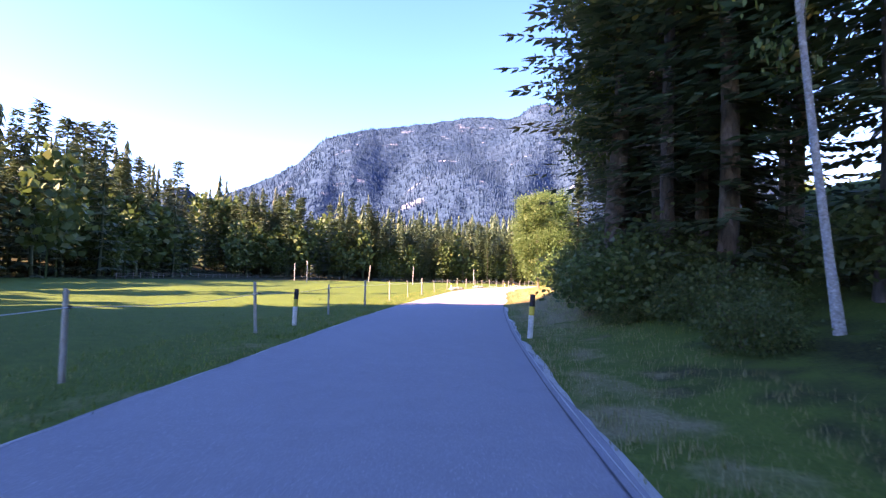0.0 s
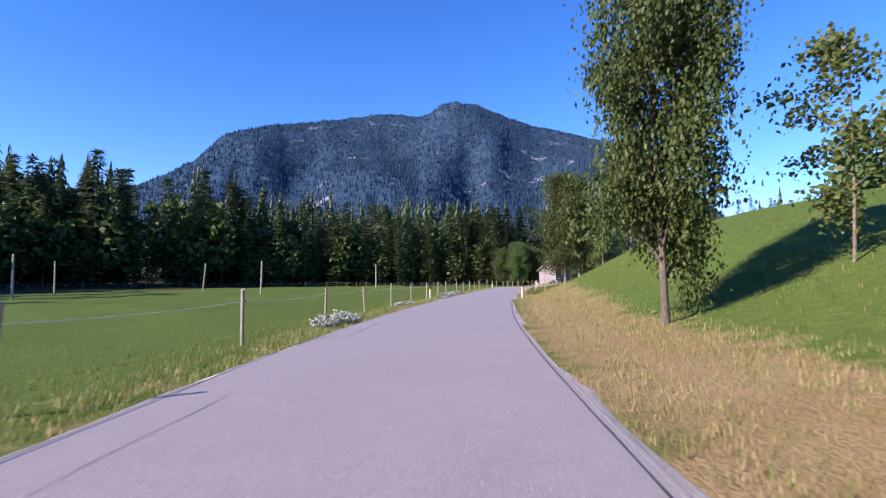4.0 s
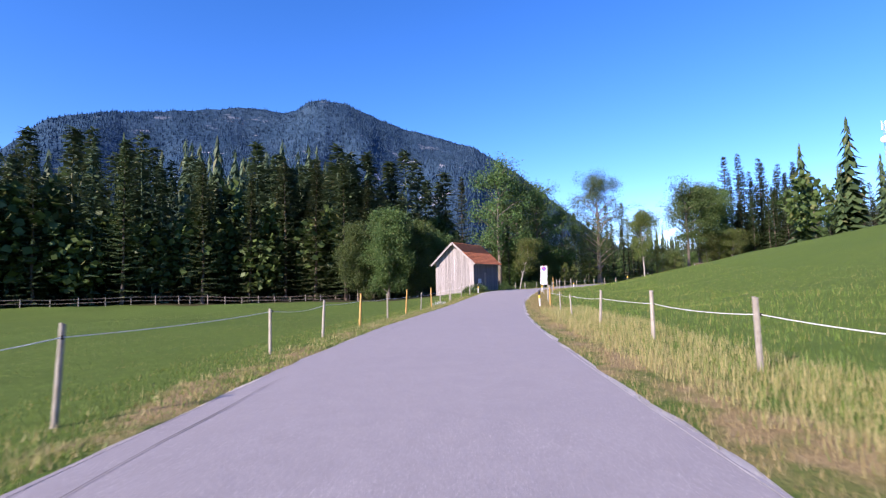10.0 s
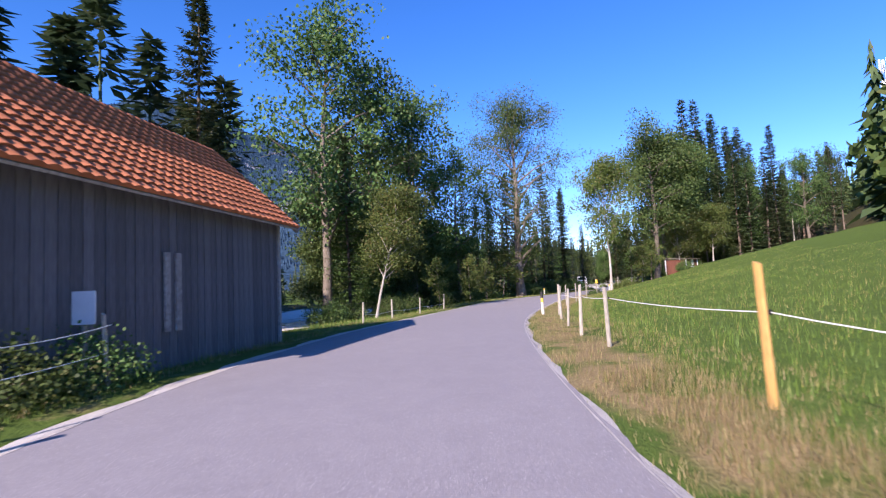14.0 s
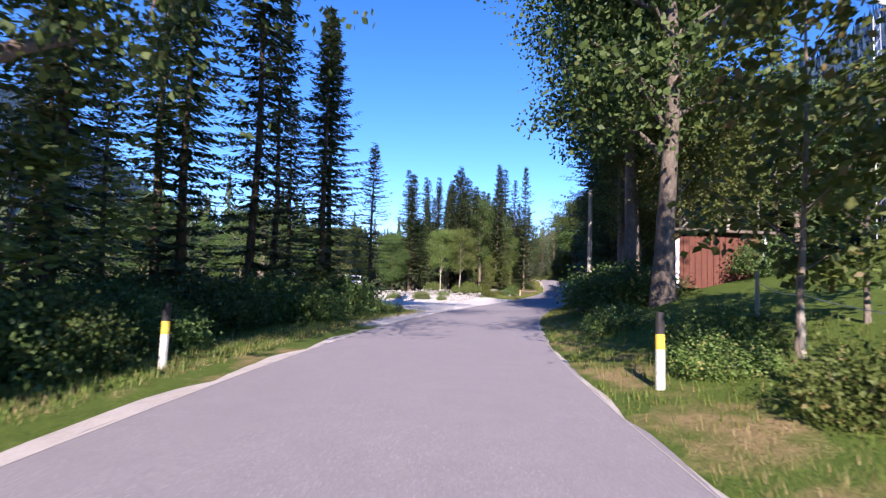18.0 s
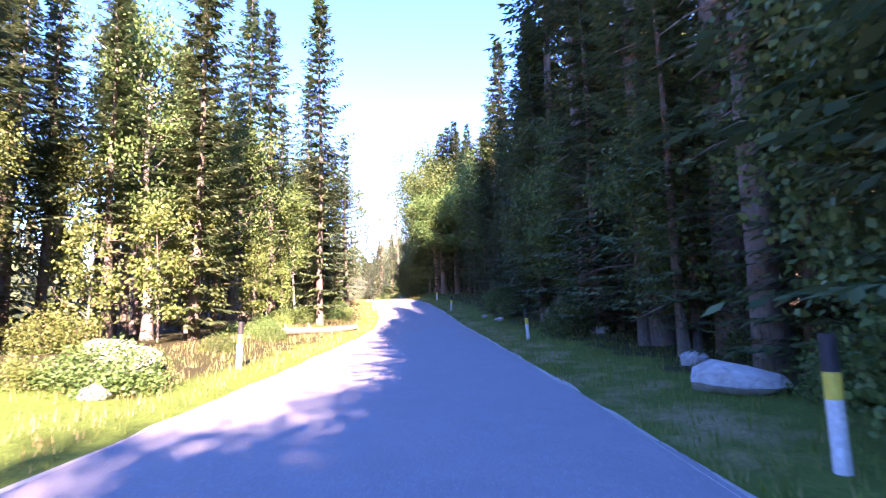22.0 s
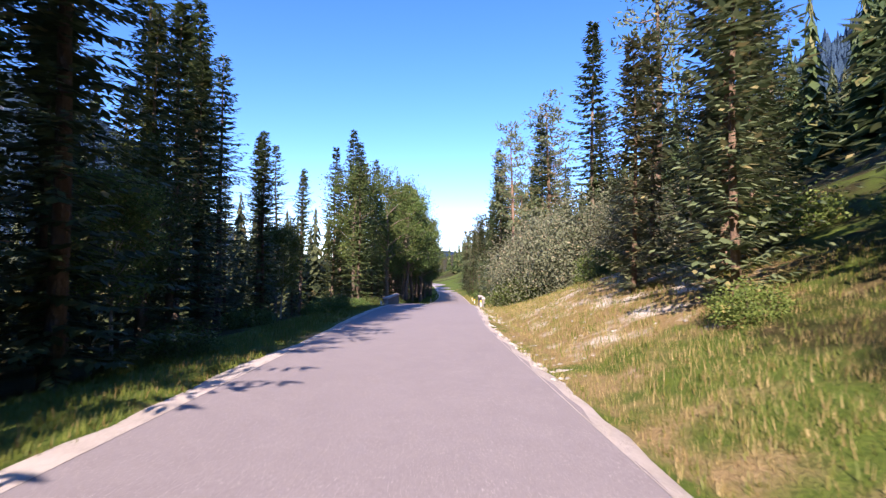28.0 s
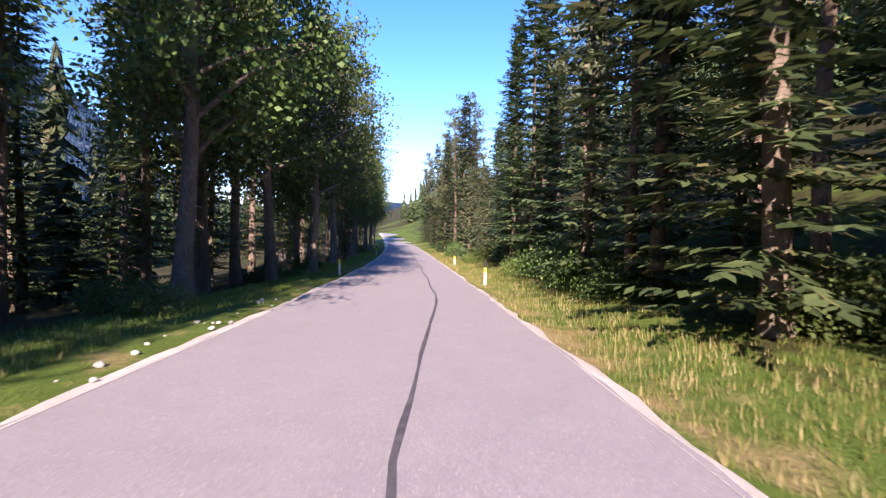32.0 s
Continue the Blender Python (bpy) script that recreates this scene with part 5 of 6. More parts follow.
def zone_sign():
    p = at_road(13.84, 2.4)
    root = thing("zone_sign", Matrix.Translation(p) @ Matrix.Rotation(radians(road_yaw(13.6) - 6), 4, "Z") @ Matrix.Rotation(radians(2.5), 4, "Y") @ Matrix.Diagonal((0.9, 0.9, 0.9, 1)), "white no-parking zone sign with two plates below on a steel pole", "road sign")
    bm = bmesh.new()
    rod(bm, (0, 0.045, -0.4), (0, 0.045, 2.9), 0.034, 0.034, 14)
    part("pole", bm, galvanised, root)
    w = 0.68
    for name, zc, h in (("zone_plate", 2.50, 0.80), ("text_plate", 1.78, 0.62), ("distance_plate", 1.23, 0.44)):
        bm = bmesh.new()
        panel(bm, w, h)
        ob = part(name, bm, sign_white, root)
        ob.location = (0, 0, zc)
        bm = bmesh.new()
        outline(bm, w, h, -0.002)
        part("border", bm, paint_black, ob)
        if name == "zone_plate":
            bm = bmesh.new()
            ring_disc(bm, 0.205, 0, -0.003)
            d = part("disc", bm, sign_blue, ob, "blue disc of the no-parking sign")
            d.location = (0, 0, 0.1)
            bm = bmesh.new()
            ring_disc(bm, 0.25, 0.2, -0.006)
            box(bm, 0.42, 0.003, 0.05, (0, -0.007, 0), 0, Matrix.Rotation(radians(45), 4, "Y"))
            d = part("ring", bm, sign_red, ob, "red ring with slanting bar")
            d.location = (0, 0, 0.1)
            flat_text("lettering", "ZONE", 0.15, (0, -0.004, -0.28), paint_black, ob)
        elif name == "text_plate":
            bm = bmesh.new()
            for z, l in ((0.21, 0.36), (0.11, 0.5), (0.01, 0.32), (-0.10, 0.54), (-0.21, 0.2)):
                box(bm, l, 0.003, 0.035, (0, -0.003, z))
            part("lettering", bm, paint_black, ob, "rows of small dark lettering")
        else:
            flat_text("lettering", "11 km", 0.17, (0, -0.004, 0), paint_black, ob)
            for x in (-0.26, 0.26):
                bm = bmesh.new()
                box(bm, 0.016, 0.003, 0.27, (x, -0.003, -0.01))
                for s in (-1, 1):
                    box(bm, 0.016, 0.003, 0.09, (x + s * 0.028, -0.003, 0.095), 0, Matrix.Rotation(radians(-s * 40), 4, "Y"))
                part("arrow", bm, paint_black, ob)


zone_sign()


def parking_sign():
    p = at_road(21.18, 2.95)
    root = thing("parking_sign", Matrix.Translation(p) @ Matrix.Rotation(radians(road_yaw(21.0) - 4), 4, "Z") @ Matrix.Diagonal((0.72, 0.72, 0.72, 1)), "blue parking sign with a white plate on a steel pole", "road sign")
    bm = bmesh.new()
    rod(bm, (0, 0.04, -0.4), (0, 0.04, 2.95), 0.03, 0.03, 12)
    part("pole", bm, galvanised, root)
    bm = bmesh.new()
    panel(bm, 0.62, 0.72)
    ob = part("blue_plate", bm, sign_blue, root)
    ob.location = (0, 0, 2.5)
    bm = bmesh.new()
    outline(bm, 0.62, 0.72, -0.002)
    part("border", bm, sign_white, ob)
    flat_text("lettering", "P", 0.62, (0, -0.004, 0.0), sign_white, ob)
    bm = bmesh.new()
    panel(bm, 0.62, 0.30)
    ob = part("white_plate", bm, sign_white, root)
    ob.location = (0, 0, 1.96)
    bm = bmesh.new()
    box(bm, 0.36, 0.003, 0.05, (0.03, -0.003, -0.03))
    box(bm, 0.12, 0.003, 0.05, (-0.18, -0.003, 0.0), 0, Matrix.Rotation(radians(-30), 4, "Y"))
    part("symbol", bm, paint_black, ob)


parking_sign()


def small_plate(t, d, h, label, lean=0.0):
    p = at_road(t, d)
    root = thing("small_notice", Matrix.Translation(p) @ Matrix.Rotation(radians(road_yaw(t) - 5), 4, "Z") @ Matrix.Rotation(lean, 4, "Y"), label, "notice board")
    bm = bmesh.new()
    box(bm, 0.06, 0.06, h, (0, 0.04, h / 2 - 0.1), 0.006)
    part("stake", bm, post_wood, root)
    bm = bmesh.new()
    panel(bm, 0.42, 0.5, 0.02)
    ob = part("plate", bm, sign_white, root)
    ob.location = (0, 0, h - 0.28)


small_plate(14.62, -5.7, 1.5, "small white notice on a stake by the barn")
small_plate(21.9, -27.0, 2.4, "pale information board at the gravel car park")


# ---- shed, mast ----
def shed():
    x, y = 73.4, 157.0
    z = ground_z(x, y)
    root = thing("field_shed", pose(x, y, z - 0.25, 0, 0, 10), "small dark brown wooden field shed with white corners", "shed")
    w, l, h = 2.35, 2.5, 1.72
    for k in range(14):
        bm = bmesh.new()
        box(bm, w / 14 * 0.94, 0.05, h, (-w / 2 + (k + 0.5) * w / 14, l / 2, h / 2), 0.006)
        part("board", bm, brown_boards, root)
        for sx in (-1, 1):
            bm = bmesh.new()
            box(bm, 0.05, l / 14 * 0.94, h, (sx * w / 2, -l / 2 + (k + 0.5) * l / 14, h / 2), 0.006)
            part("board", bm, brown_boards, root)
    for a, b, m, n in ((-w / 2, -w / 2 + 0.95, brown_boards, "door"), (-w / 2 + 0.98, -w / 2 + 1.5, sign_white, "white_panel"), (-w / 2 + 1.53, w / 2, brown_boards, "front_wall")):
        bm = bmesh.new()
        box(bm, b - a, 0.05, h - 0.05, ((a + b) / 2, -l / 2 + (0.25 if n == "door" else 0), h / 2), 0.006)
        part(n, bm, m, root)
    for sx in (-1, 1):
        for sy in (-1, 1):
            bm = bmesh.new()
            box(bm, 0.12, 0.12, h, (sx * w / 2, sy * l / 2, h / 2), 0.01)
            part("corner_post", bm, sign_white, root)
    bm = bmesh.new()
    box(bm, w + 0.5, l + 0.6, 0.09, (0, 0, h + 0.14), 0.01, Matrix.Rotation(radians(4), 4, "X"))
    part("roof", bm, bark_grey, root, "flat dark shed roof")


shed()


def radio_mast():
    x, y = 111.0, 151.7
    z = ground_z(x, y)
    root = thing("radio_mast", Matrix.Translation((x, y, z)), "tall pale steel radio mast with dishes on the hill", "mast")
    h = 30.4 - z
    for a in range(3):
        g = 2 * math.pi * a / 3
        bm = bmesh.new()
        rod(bm, (math.cos(g) * 0.42, math.sin(g) * 0.42, -0.5), (math.cos(g) * 0.22, math.sin(g) * 0.22, h), 0.055, 0.045, 8)
        part("leg", bm, galvanised, root)
    n = int(h / 0.9)
    bm = bmesh.new()
    for k in range(n):
        for a in range(3):
            g, g2 = 2 * math.pi * a / 3, 2 * math.pi * (a + 1) / 3
            z0, z1 = h * k / n, h * (k + 1) / n
            r0, r1 = 0.42 - 0.2 * k / n, 0.42 - 0.2 * (k + 1) / n
            rod(bm, (math.cos(g) * r0, math.sin(g) * r0, z0), (math.cos(g2) * r1, math.sin(g2) * r1, z1), 0.02, 0.02, 5)
    part("lattice", bm, galvanised, root)
    for zz, r, yaw in ((h - 3.4, 0.7, 120), (h - 4.2, 0.45, 200)):
        bm = bmesh.new()
        bmesh.ops.create_uvsphere(bm, u_segments=18, v_segments=9, radius=r)
        bmesh.ops.scale(bm, vec=(1, 0.45, 1), verts=bm.verts[:])
        ob = part("dish", bm, sign_white, root, "white drum dish antenna")
        ob.matrix_basis = pose(math.cos(radians(yaw + 90)) * 0.95, math.sin(radians(yaw + 90)) * 0.95, zz, 0, 0, yaw)
    for a in range(3):
        g = 2 * math.pi * a / 3 + 0.4
        bm = bmesh.new()
        box(bm, 0.3, 0.16, 1.9, (0, 0, 0), 0.04)
        ob = part("panel_antenna", bm, sign_white, root)
        ob.matrix_basis = pose(math.cos(g) * 0.5, math.sin(g) * 0.5, h - 0.4, 0, 0, math.degrees(g) + 90)


radio_mast()


# ---- stones, walls, log, car ----
def stone_mesh(seed, flat=0.7, mat=rock_pale, cuts=2):
    rnd = np.random.RandomState(seed)
    bm = bmesh.new()
    bmesh.ops.create_icosphere(bm, subdivisions=cuts, radius=0.5)
    ax = [unit(rnd.normal(0, 1, 3)) for _ in range(7)]
    for v in bm.verts:
        c = np.array(v.co)
        for a in ax:
            k = float(c @ a)
            if k > 0.33:
                c = c - a * (k - 0.33) * 0.85
        v.co = Vector(c * (1 + rnd.normal(0, 0.03)))
        v.co.z *= flat
    me = bpy.data.meshes.new("stone")
    bm.to_mesh(me)
    bm.free()
    me.materials.append(mat)
    return me


pale_stones = [stone_mesh(k, 0.7, rock_pale) for k in range(4)]
dark_stones = [stone_mesh(20 + k, 0.75, rock_dark) for k in range(4)]


def boulder(t, d, size, mesh, label, group="boulders", wide=1.0, sink=0.2):
    p = at_road(t, d)
    ob = new("boulder", mesh)
    ob.matrix_basis = Matrix.Translation(p + Vector((0, 0, size * (0.3 - sink)))) @ Matrix.Rotation(t * 3.1, 4, "Z") @ Matrix.Diagonal((size * wide, size, size, 1))
    return tagged(ob, label, "boulder", group)


for t, d, s, w in ((22.55, 4.0, 0.95, 1.5), (22.75, 4.7, 0.6, 1.1), (23.3, 5.2, 0.7, 1.2), (24.2, 3.6, 0.5, 1.5), (24.45, 3.3, 0.4, 1.2), (27.9, 4.2, 0.5, 1.3), (27.5, 4.9, 0.45, 1.2), (31.95, 5.2, 0.9, 1.1), (17.5, 4.0, 0.3, 1.3), (23.9, 6.4, 1.0, 1.6)):
    boulder(t, d, s, pale_stones[int(t * 10) % 4], "pale grey limestone boulder in the verge", wide=w)
for t, d, s, w in ((22.78, -6.0, 1.0, 2.0), (22.95, -7.6, 0.9, 1.4), (22.6, -5.0, 0.5, 1.2), (21.7, -9.5, 0.8, 1.5), (22.0, -12.0, 0.9, 1.3)):
    boulder(t, d, s, dark_stones[int(t * 10) % 4], "dark weathered boulder beside the forest edge", wide=w)


def stone_wall():
    """The dry stone facing in the shaded bank."""
    first = at_road(19.75, 2.9)
    root = thing("dry_stone_wall", Matrix.Translation(first), "low dry stone wall holding the shaded bank", "wall")
    rnd = random.Random(6)
    for row in range(5):
        t = 19.9 + rnd.uniform(0, 0.03)
        while t < 20.95:
            s = rnd.uniform(0.16, 0.44)
            p = at_road(t, 3.5 + 0.12 * row + rnd.uniform(-0.1, 0.1))
            base = at_road(t, 3.3).z
            ob = new("stone", dark_stones[rnd.randrange(4)])
            ob.parent = root
            ob.matrix_basis = Matrix.Translation(Vector((p.x, p.y, base + 0.10 + row * 0.15 + rnd.uniform(-0.03, 0.03))) - first) @ Euler((rnd.uniform(-.4, .4), rnd.uniform(-.4, .4), rnd.uniform(0, 6))).to_matrix().to_4x4() @ Matrix.Diagonal((s, s * rnd.uniform(0.6, 1.0), s * rnd.uniform(0.6, 1.0), 1))
            t += s * 0.8 / 12.9


stone_wall()


def gravel_heaps():
    """Bright gravel and rubble at the back of the car park."""
    rnd = np.random.RandomState(15)
    v, f, n = [], [], 0
    for k in range(2600):
        t = rnd.uniform(21.3, 22.4)
        d = -rnd.uniform(7.0, 26)
        p = at_road(t, d)
        hump = 0.7 * math.exp(-((t - 21.95) / 0.22) ** 2) * (0.6 + 0.4 * math.sin(d * 0.9))
        s = rnd.uniform(0.05, 0.2) * (1 if rnd.rand() < 0.93 else 2.2)
        src = pale_stones[rnd.randint(4)]
        co = np.array([q.co for q in src.vertices]) * s
        g = rnd.uniform(0, 6.28)
        co = np.stack([co[:, 0] * math.cos(g) - co[:, 1] * math.sin(g), co[:, 0] * math.sin(g) + co[:, 1] * math.cos(g), co[:, 2]], 1)
        v.append(co + np.array((p.x, p.y, p.z + hump * rnd.rand())))
        f.append(np.array([list(q.vertices) for q in src.polygons]) + n)
        n += len(co)
    tagged(new("rubble", raw_mesh("rubble", np.concatenate(v), np.concatenate(f), rock_pale)), "heaps of bright pale rubble and gravel", "rubble", kind="stuff")


gravel_heaps()


def bridge_wall(d, label):
    """A parapet of the little bridge."""
    t0 = 30.34 if d < 0 else 30.5
    a, b = at_road(t0, d), at_road(30.82, d)
    i0, i1 = int((t0 + 6) / 0.05), int((30.82 + 6) / 0.05)
    a.z, b.z = LINE[i0, 2], LINE[i1, 2]
    root = thing("bridge_parapet", Matrix.Translation((a + b) / 2) @ Matrix.Rotation(math.atan2((b - a).y, (b - a).x), 4, "Z"), label, "parapet", "bridge parapets")
    l = (b - a).length
    bm = bmesh.new()
    box(bm, l, 0.26, 1.8, (0, 0, -0.46), 0.02)
    part("wall", bm, concrete, root)
    bm = bmesh.new()
    box(bm, l + 0.06, 0.34, 0.09, (0, 0, 0.485), 0.02)
    part("coping", bm, shoulder_gravel, root, "pale concrete coping")


bridge_wall(-3.35, "low weathered concrete bridge parapet by the stream")
bridge_wall(2.35, "low concrete bridge parapet half hidden by grass")


def fallen_log():
    a, b = at_road(23.55, -6.4), at_road(24.0, -3.9)
    d = b - a
    root = thing("fallen_log", Matrix.Translation(a + Vector((0, 0, 0.13))) @ d.to_track_quat("X", "Z").to_matrix().to_4x4(), "grey fallen log lying on the verge", "log")
    v, f = tube([np.array((d.length * u, 0.06 * math.sin(u * 5), 0.03 * math.sin(u * 7))) for u in np.linspace(0, 1, 9)], [0.17, 0.165, 0.16, 0.155, 0.15, 0.148, 0.145, 0.14, 0.13], 12)
    ob = new("stem", raw_mesh("stem", v, f, log_wood, True))
    ob.parent = root
    for x, r in ((0, 0.168), (d.length, 0.128)):
        bm = bmesh.new()
        rod(bm, (x - 0.01, 0, 0), (x + 0.01, 0, 0), r, r, 12)
        part("cut_end", bm, post_wood, root, "pale sawn end")
    for x in (1.1, 2.6):
        if x < d.length:
            bm = bmesh.new()
            rod(bm, (x, 0, 0.1), (x + 0.12, 0.2, 0.34), 0.04, 0.02, 7)
            part("branch_stub", bm, log_wood, root)


fallen_log()


def parked_van(x, y, yaw):
    z = ground_z(x, y)
    root = thing("parked_van", pose(x, y, z, 0, 0, yaw), "white parked van at the back of the gravel car park", "van")
    prof = [(-2.4, 0.35), (-2.4, 1.0), (-1.75, 1.18), (-1.15, 1.95), (2.3, 2.05), (2.4, 1.2), (2.4, 0.4)]
    bm = bmesh.new()
    rings = []
    for yy, k in ((-0.92, 0.94), (-0.84, 1.0), (0.84, 1.0), (0.92, 0.94)):
        rings.append([bm.verts.new((px, yy if pz < 1.15 else yy * 0.9, 0.35 + (pz - 0.35) * k)) for px, pz in prof])
    for a, b in zip(rings, rings[1:]):
        for i in range(len(prof)):
            j = (i + 1) % len(prof)
            bm.faces.new((a[i], a[j], b[j], b[i]))
    bm.faces.new(rings[0])
    bm.faces.new(rings[-1][::-1])
    bmesh.ops.recalc_face_normals(bm, faces=bm.faces[:])
    body = part("body", bm, car_white, root)
    bm = bmesh.new()
    box(bm, 0.03, 1.45, 0.62, (-1.5, 0, 1.56), 0.01, Matrix.Rotation(radians(40), 4, "Y"))
    part("windscreen", bm, car_glass, body)
    for sy in (-1, 1):
        for x0, x1 in ((-0.95, 0.1), (0.25, 1.9)):
            bm = bmesh.new()
            box(bm, x1 - x0, 0.03, 0.5, ((x0 + x1) / 2, sy * 0.86, 1.55), 0.01)
            part("side_window", bm, car_glass, body)
        bm = bmesh.new()
        box(bm, 0.05, 0.34, 0.18, (-2.42, sy * 0.62, 0.86), 0.02)
        part("headlight", bm, sign_white, body)
    bm = bmesh.new()
    box(bm, 0.12, 1.7, 0.28, (-2.42, 0, 0.5), 0.04)
    part("bumper", bm, paint_black, body)
    for sx in (-1.5, 1.5):
        for sy in (-1, 1):
            bm = bmesh.new()
            rod(bm, (sx, sy * 0.72, 0.34), (sx, sy * 0.94, 0.34), 0.34, 0.34, 20)
            tyre = part("wheel", bm, rubber, root)
            bm = bmesh.new()
            rod(bm, (sx, sy * 0.94, 0.34), (sx, sy * 0.955, 0.34), 0.2, 0.19, 16)
            part("rim", bm, galvanised, tyre)


parked_van(93.7, 198.4, 54)


# ---- road details ----
def both_shoulders():
    for t0, t1, side, wide, label, seed in ((14.0, 19.2, -1, 0.95, "pale gravel shoulder of the road", 5), (26.4, 30.3, -1, 0.7, "pale gravel shoulder of the road", 6), (30.3, 31.9, -1, 1.25, "broad pale gravel shoulder of the road", 16), (31.9, 45.5, -1, 0.6, "pale gravel shoulder of the road", 17), (26.4, 45.5, 1, 0.3, "pale gravel shoulder of the road", 7),
                                            (-6, 26.4, 1, 0.32, "pale crumbling edge of the road", 8), (-6, 14.0, -1, 0.26, "pale crumbling edge of the road", 9), (22.2, 26.4, -1, 0.4, "pale crumbling edge of the road", 10)):
        def inner(t, side=side):
            return side * ((right_w(t) if side > 0 else left_w(t)) - 0.03)

        def rim(t, side=side, wide=wide):
            return side * ((right_w(t) if side > 0 else left_w(t)) + wide)
        ribbon("gravel_shoulder", t0, t1, inner if side > 0 else rim, rim if side > 0 else inner, 0.0025, shoulder_gravel, label, "road shoulder", wob=min(0.12, wide * 0.3), seed=seed, across=3, drop=0.13, outer=side)
    ribbon("dark_road_line", -1.0, 6.6, lambda t: right_w(t) - 0.12, lambda t: right_w(t) - 0.102, 0.012, tar, "thin dark seam in the asphalt", "road seam", wob=0.006, seed=11)

    # a thin dark line in pieces along the left side of the asphalt
    def left_line(t):
        return float(np.interp(t, [1.5, 3.7, 5.9, 7.2, 7.8, 8.4, 9.0, 9.9, 10.5, 11.3, 12.6, 13.4], [-2.7, -2.55, -2.75, -2.3, -1.95, -2.35, -2.55, -2.65, -2.95, -3.0, -3.12, -3.2])) + 0.02 * math.sin(t * 23)
    for t0, t1 in ((1.9, 4.6), (4.75, 6.3), (7.0, 7.4), (7.55, 8.3), (8.5, 9.4), (9.5, 10.0), (10.1, 10.6), (11.0, 11.9), (12.3, 13.0)):
        ribbon("dark_road_line", t0, t1, lambda t: left_line(t) - 0.0035, lambda t: left_line(t) + 0.0035, 0.0125, tar, "thin dark line along the asphalt", "road seam", wob=0.008, seed=13)

    def wave(t):
        return float(np.interp(t, [31.95, 32.25, 32.65, 33.15, 34, 36, 40], [0.05, -0.2, 0.2, 0.5, 0.35, 0.1, 0.0])) + 0.04 * math.sin(t * 9)
    ribbon("tar_seam", 31.95, 40, lambda t: wave(t) - 0.026, lambda t: wave(t) + 0.026, 0.016, tar, "winding dark tar seam down the road", "road seam", wob=0.012, seed=12)


both_shoulders()
ribbon("river", 14.6, 20.5, lambda t: -left_w(t) - 32, lambda t: -left_w(t) - 17, -1.85, river_water, "shallow pale river behind the trees", "water", across=6)


# ---- planting: named trees ----
_t = random.Random(21)


def turn():
    return _t.uniform(0, 6.28)


plant(maples[0], 5.2, -21.2, 0.9, 0.4, 0.72)
plant(spruces[0], 8.3, -21.4, 0.46, 1.0, 0.66, label="young dark spruce standing on the grassy bank")
plant(maples[1], 5.9, -14.0, 1.0, 2.0, 1.05)
plant(maples[1], 4.5, -1.6, 1.12, 0.3, 0.62, label="slim leafy young tree on the bank")
plant(saplings[1], 8.0, -2.0, 0.9, 0.9)
plant(saplings[0], 11.5, -19.0, 0.75, 0.9)
plant(maples[0], 6.6, 24.2, 0.90, 3.0, 0.74, label="round leafy tree at the foot of the bank")
plant(saplings[1], 9.4, 18.7, 1.1, 1.2)
plant(saplings[0], 8.8, 22.6, 0.75, 2.2)
plant(rowan, 9.65, 34.9, 1.0, 0.2, 1.0)
plant(spruces[1], 22.1, 141.0, 1.0, 0.5, 0.9)
for x, y, s in ((11, 138, 1.5), (15.5, 141.5, 1.35), (7, 141, 1.3), (19.0, 146.0, 1.2)):
    plant(maples[_t.randrange(2)], x, y, s, turn(), s * 0.85, label="tall leafy green tree behind the barn")
for x, y, s in ((33, 151, 0.95), (36.5, 154.5, 1.1), (41, 158, 1.0), (31.5, 153.5, 1.2), (44.5, 161.5, 1.0), (38, 159, 1.25), (47.5, 163.5, 0.9)):
    plant(maples[_t.randrange(2)], x, y, s, turn(), s * 1.05, label="leafy green tree between the tall ashes")
for x, y, s in ((0.5, 147, 1.2), (-4, 149, 1.25), (5, 146, 1.2), (-9, 147, 1.1), (9, 150, 1.1), (-15, 145, 1.15), (-24, 141, 1.2), (-33, 138, 1.15)):
    plant(spruces[_t.randrange(4)], x, y, s, turn())
for x, y, s, k in ((30.2, 150.0, 1.2, 0), (35, 154, 1.1, 1), (39.5, 157, 1.05, 2), (46, 160.5, 0.85, 0), (43, 164, 1.0, 1), (34, 161, 1.0, 2)):
    plant(ashes[k], x, y, s, turn())
plant(birches[1], 31.6, 143.6, 0.62, 0, 0.7, lean=(0.0, 0.22), label="leaning young birch with a white trunk")
plant(spruces[2], 31.0, 147.0, 0.7, 1.0, 0.6)
plant(old_tree, 53.4, 160.9, 1.0, 0.6, 1.0)
for x, y, s, w in ((50.4, 159.6, 1.0, 2.0), (55.6, 163.4, 0.7, 1.4)):
    plant(saplings[_t.randrange(2)], x, y, s, turn(), w, label="bushy light green young tree beside the verge")
plant(birches[0], 57.2, 151.6, 1.0, 1.6)
for t, d, s, w in ((19.75, 5.2, 0.98, 1.1), (20.15, 5.4, 1.0, 0.9)):
    plant_at(big_ash, t, d, s, turn(), w)
plant_at(ashes[1], 19.35, 5.4, 1.0, 0.8, 1.05, label="airy ash with a dark trunk above the shed")
for x, y, s, w in ((62.3, 154.0, 1.2, 1.35), (64.2, 153.0, 0.8, 1.2)):
    plant(saplings[_t.randrange(2)], x, y, s, turn(), w, label="light airy young tree on the meadow edge")
for x, y, s in ((41, 161, 0.95), (36.5, 158, 0.9)):
    plant(pines[_t.randrange(2)], x, y, s, turn())
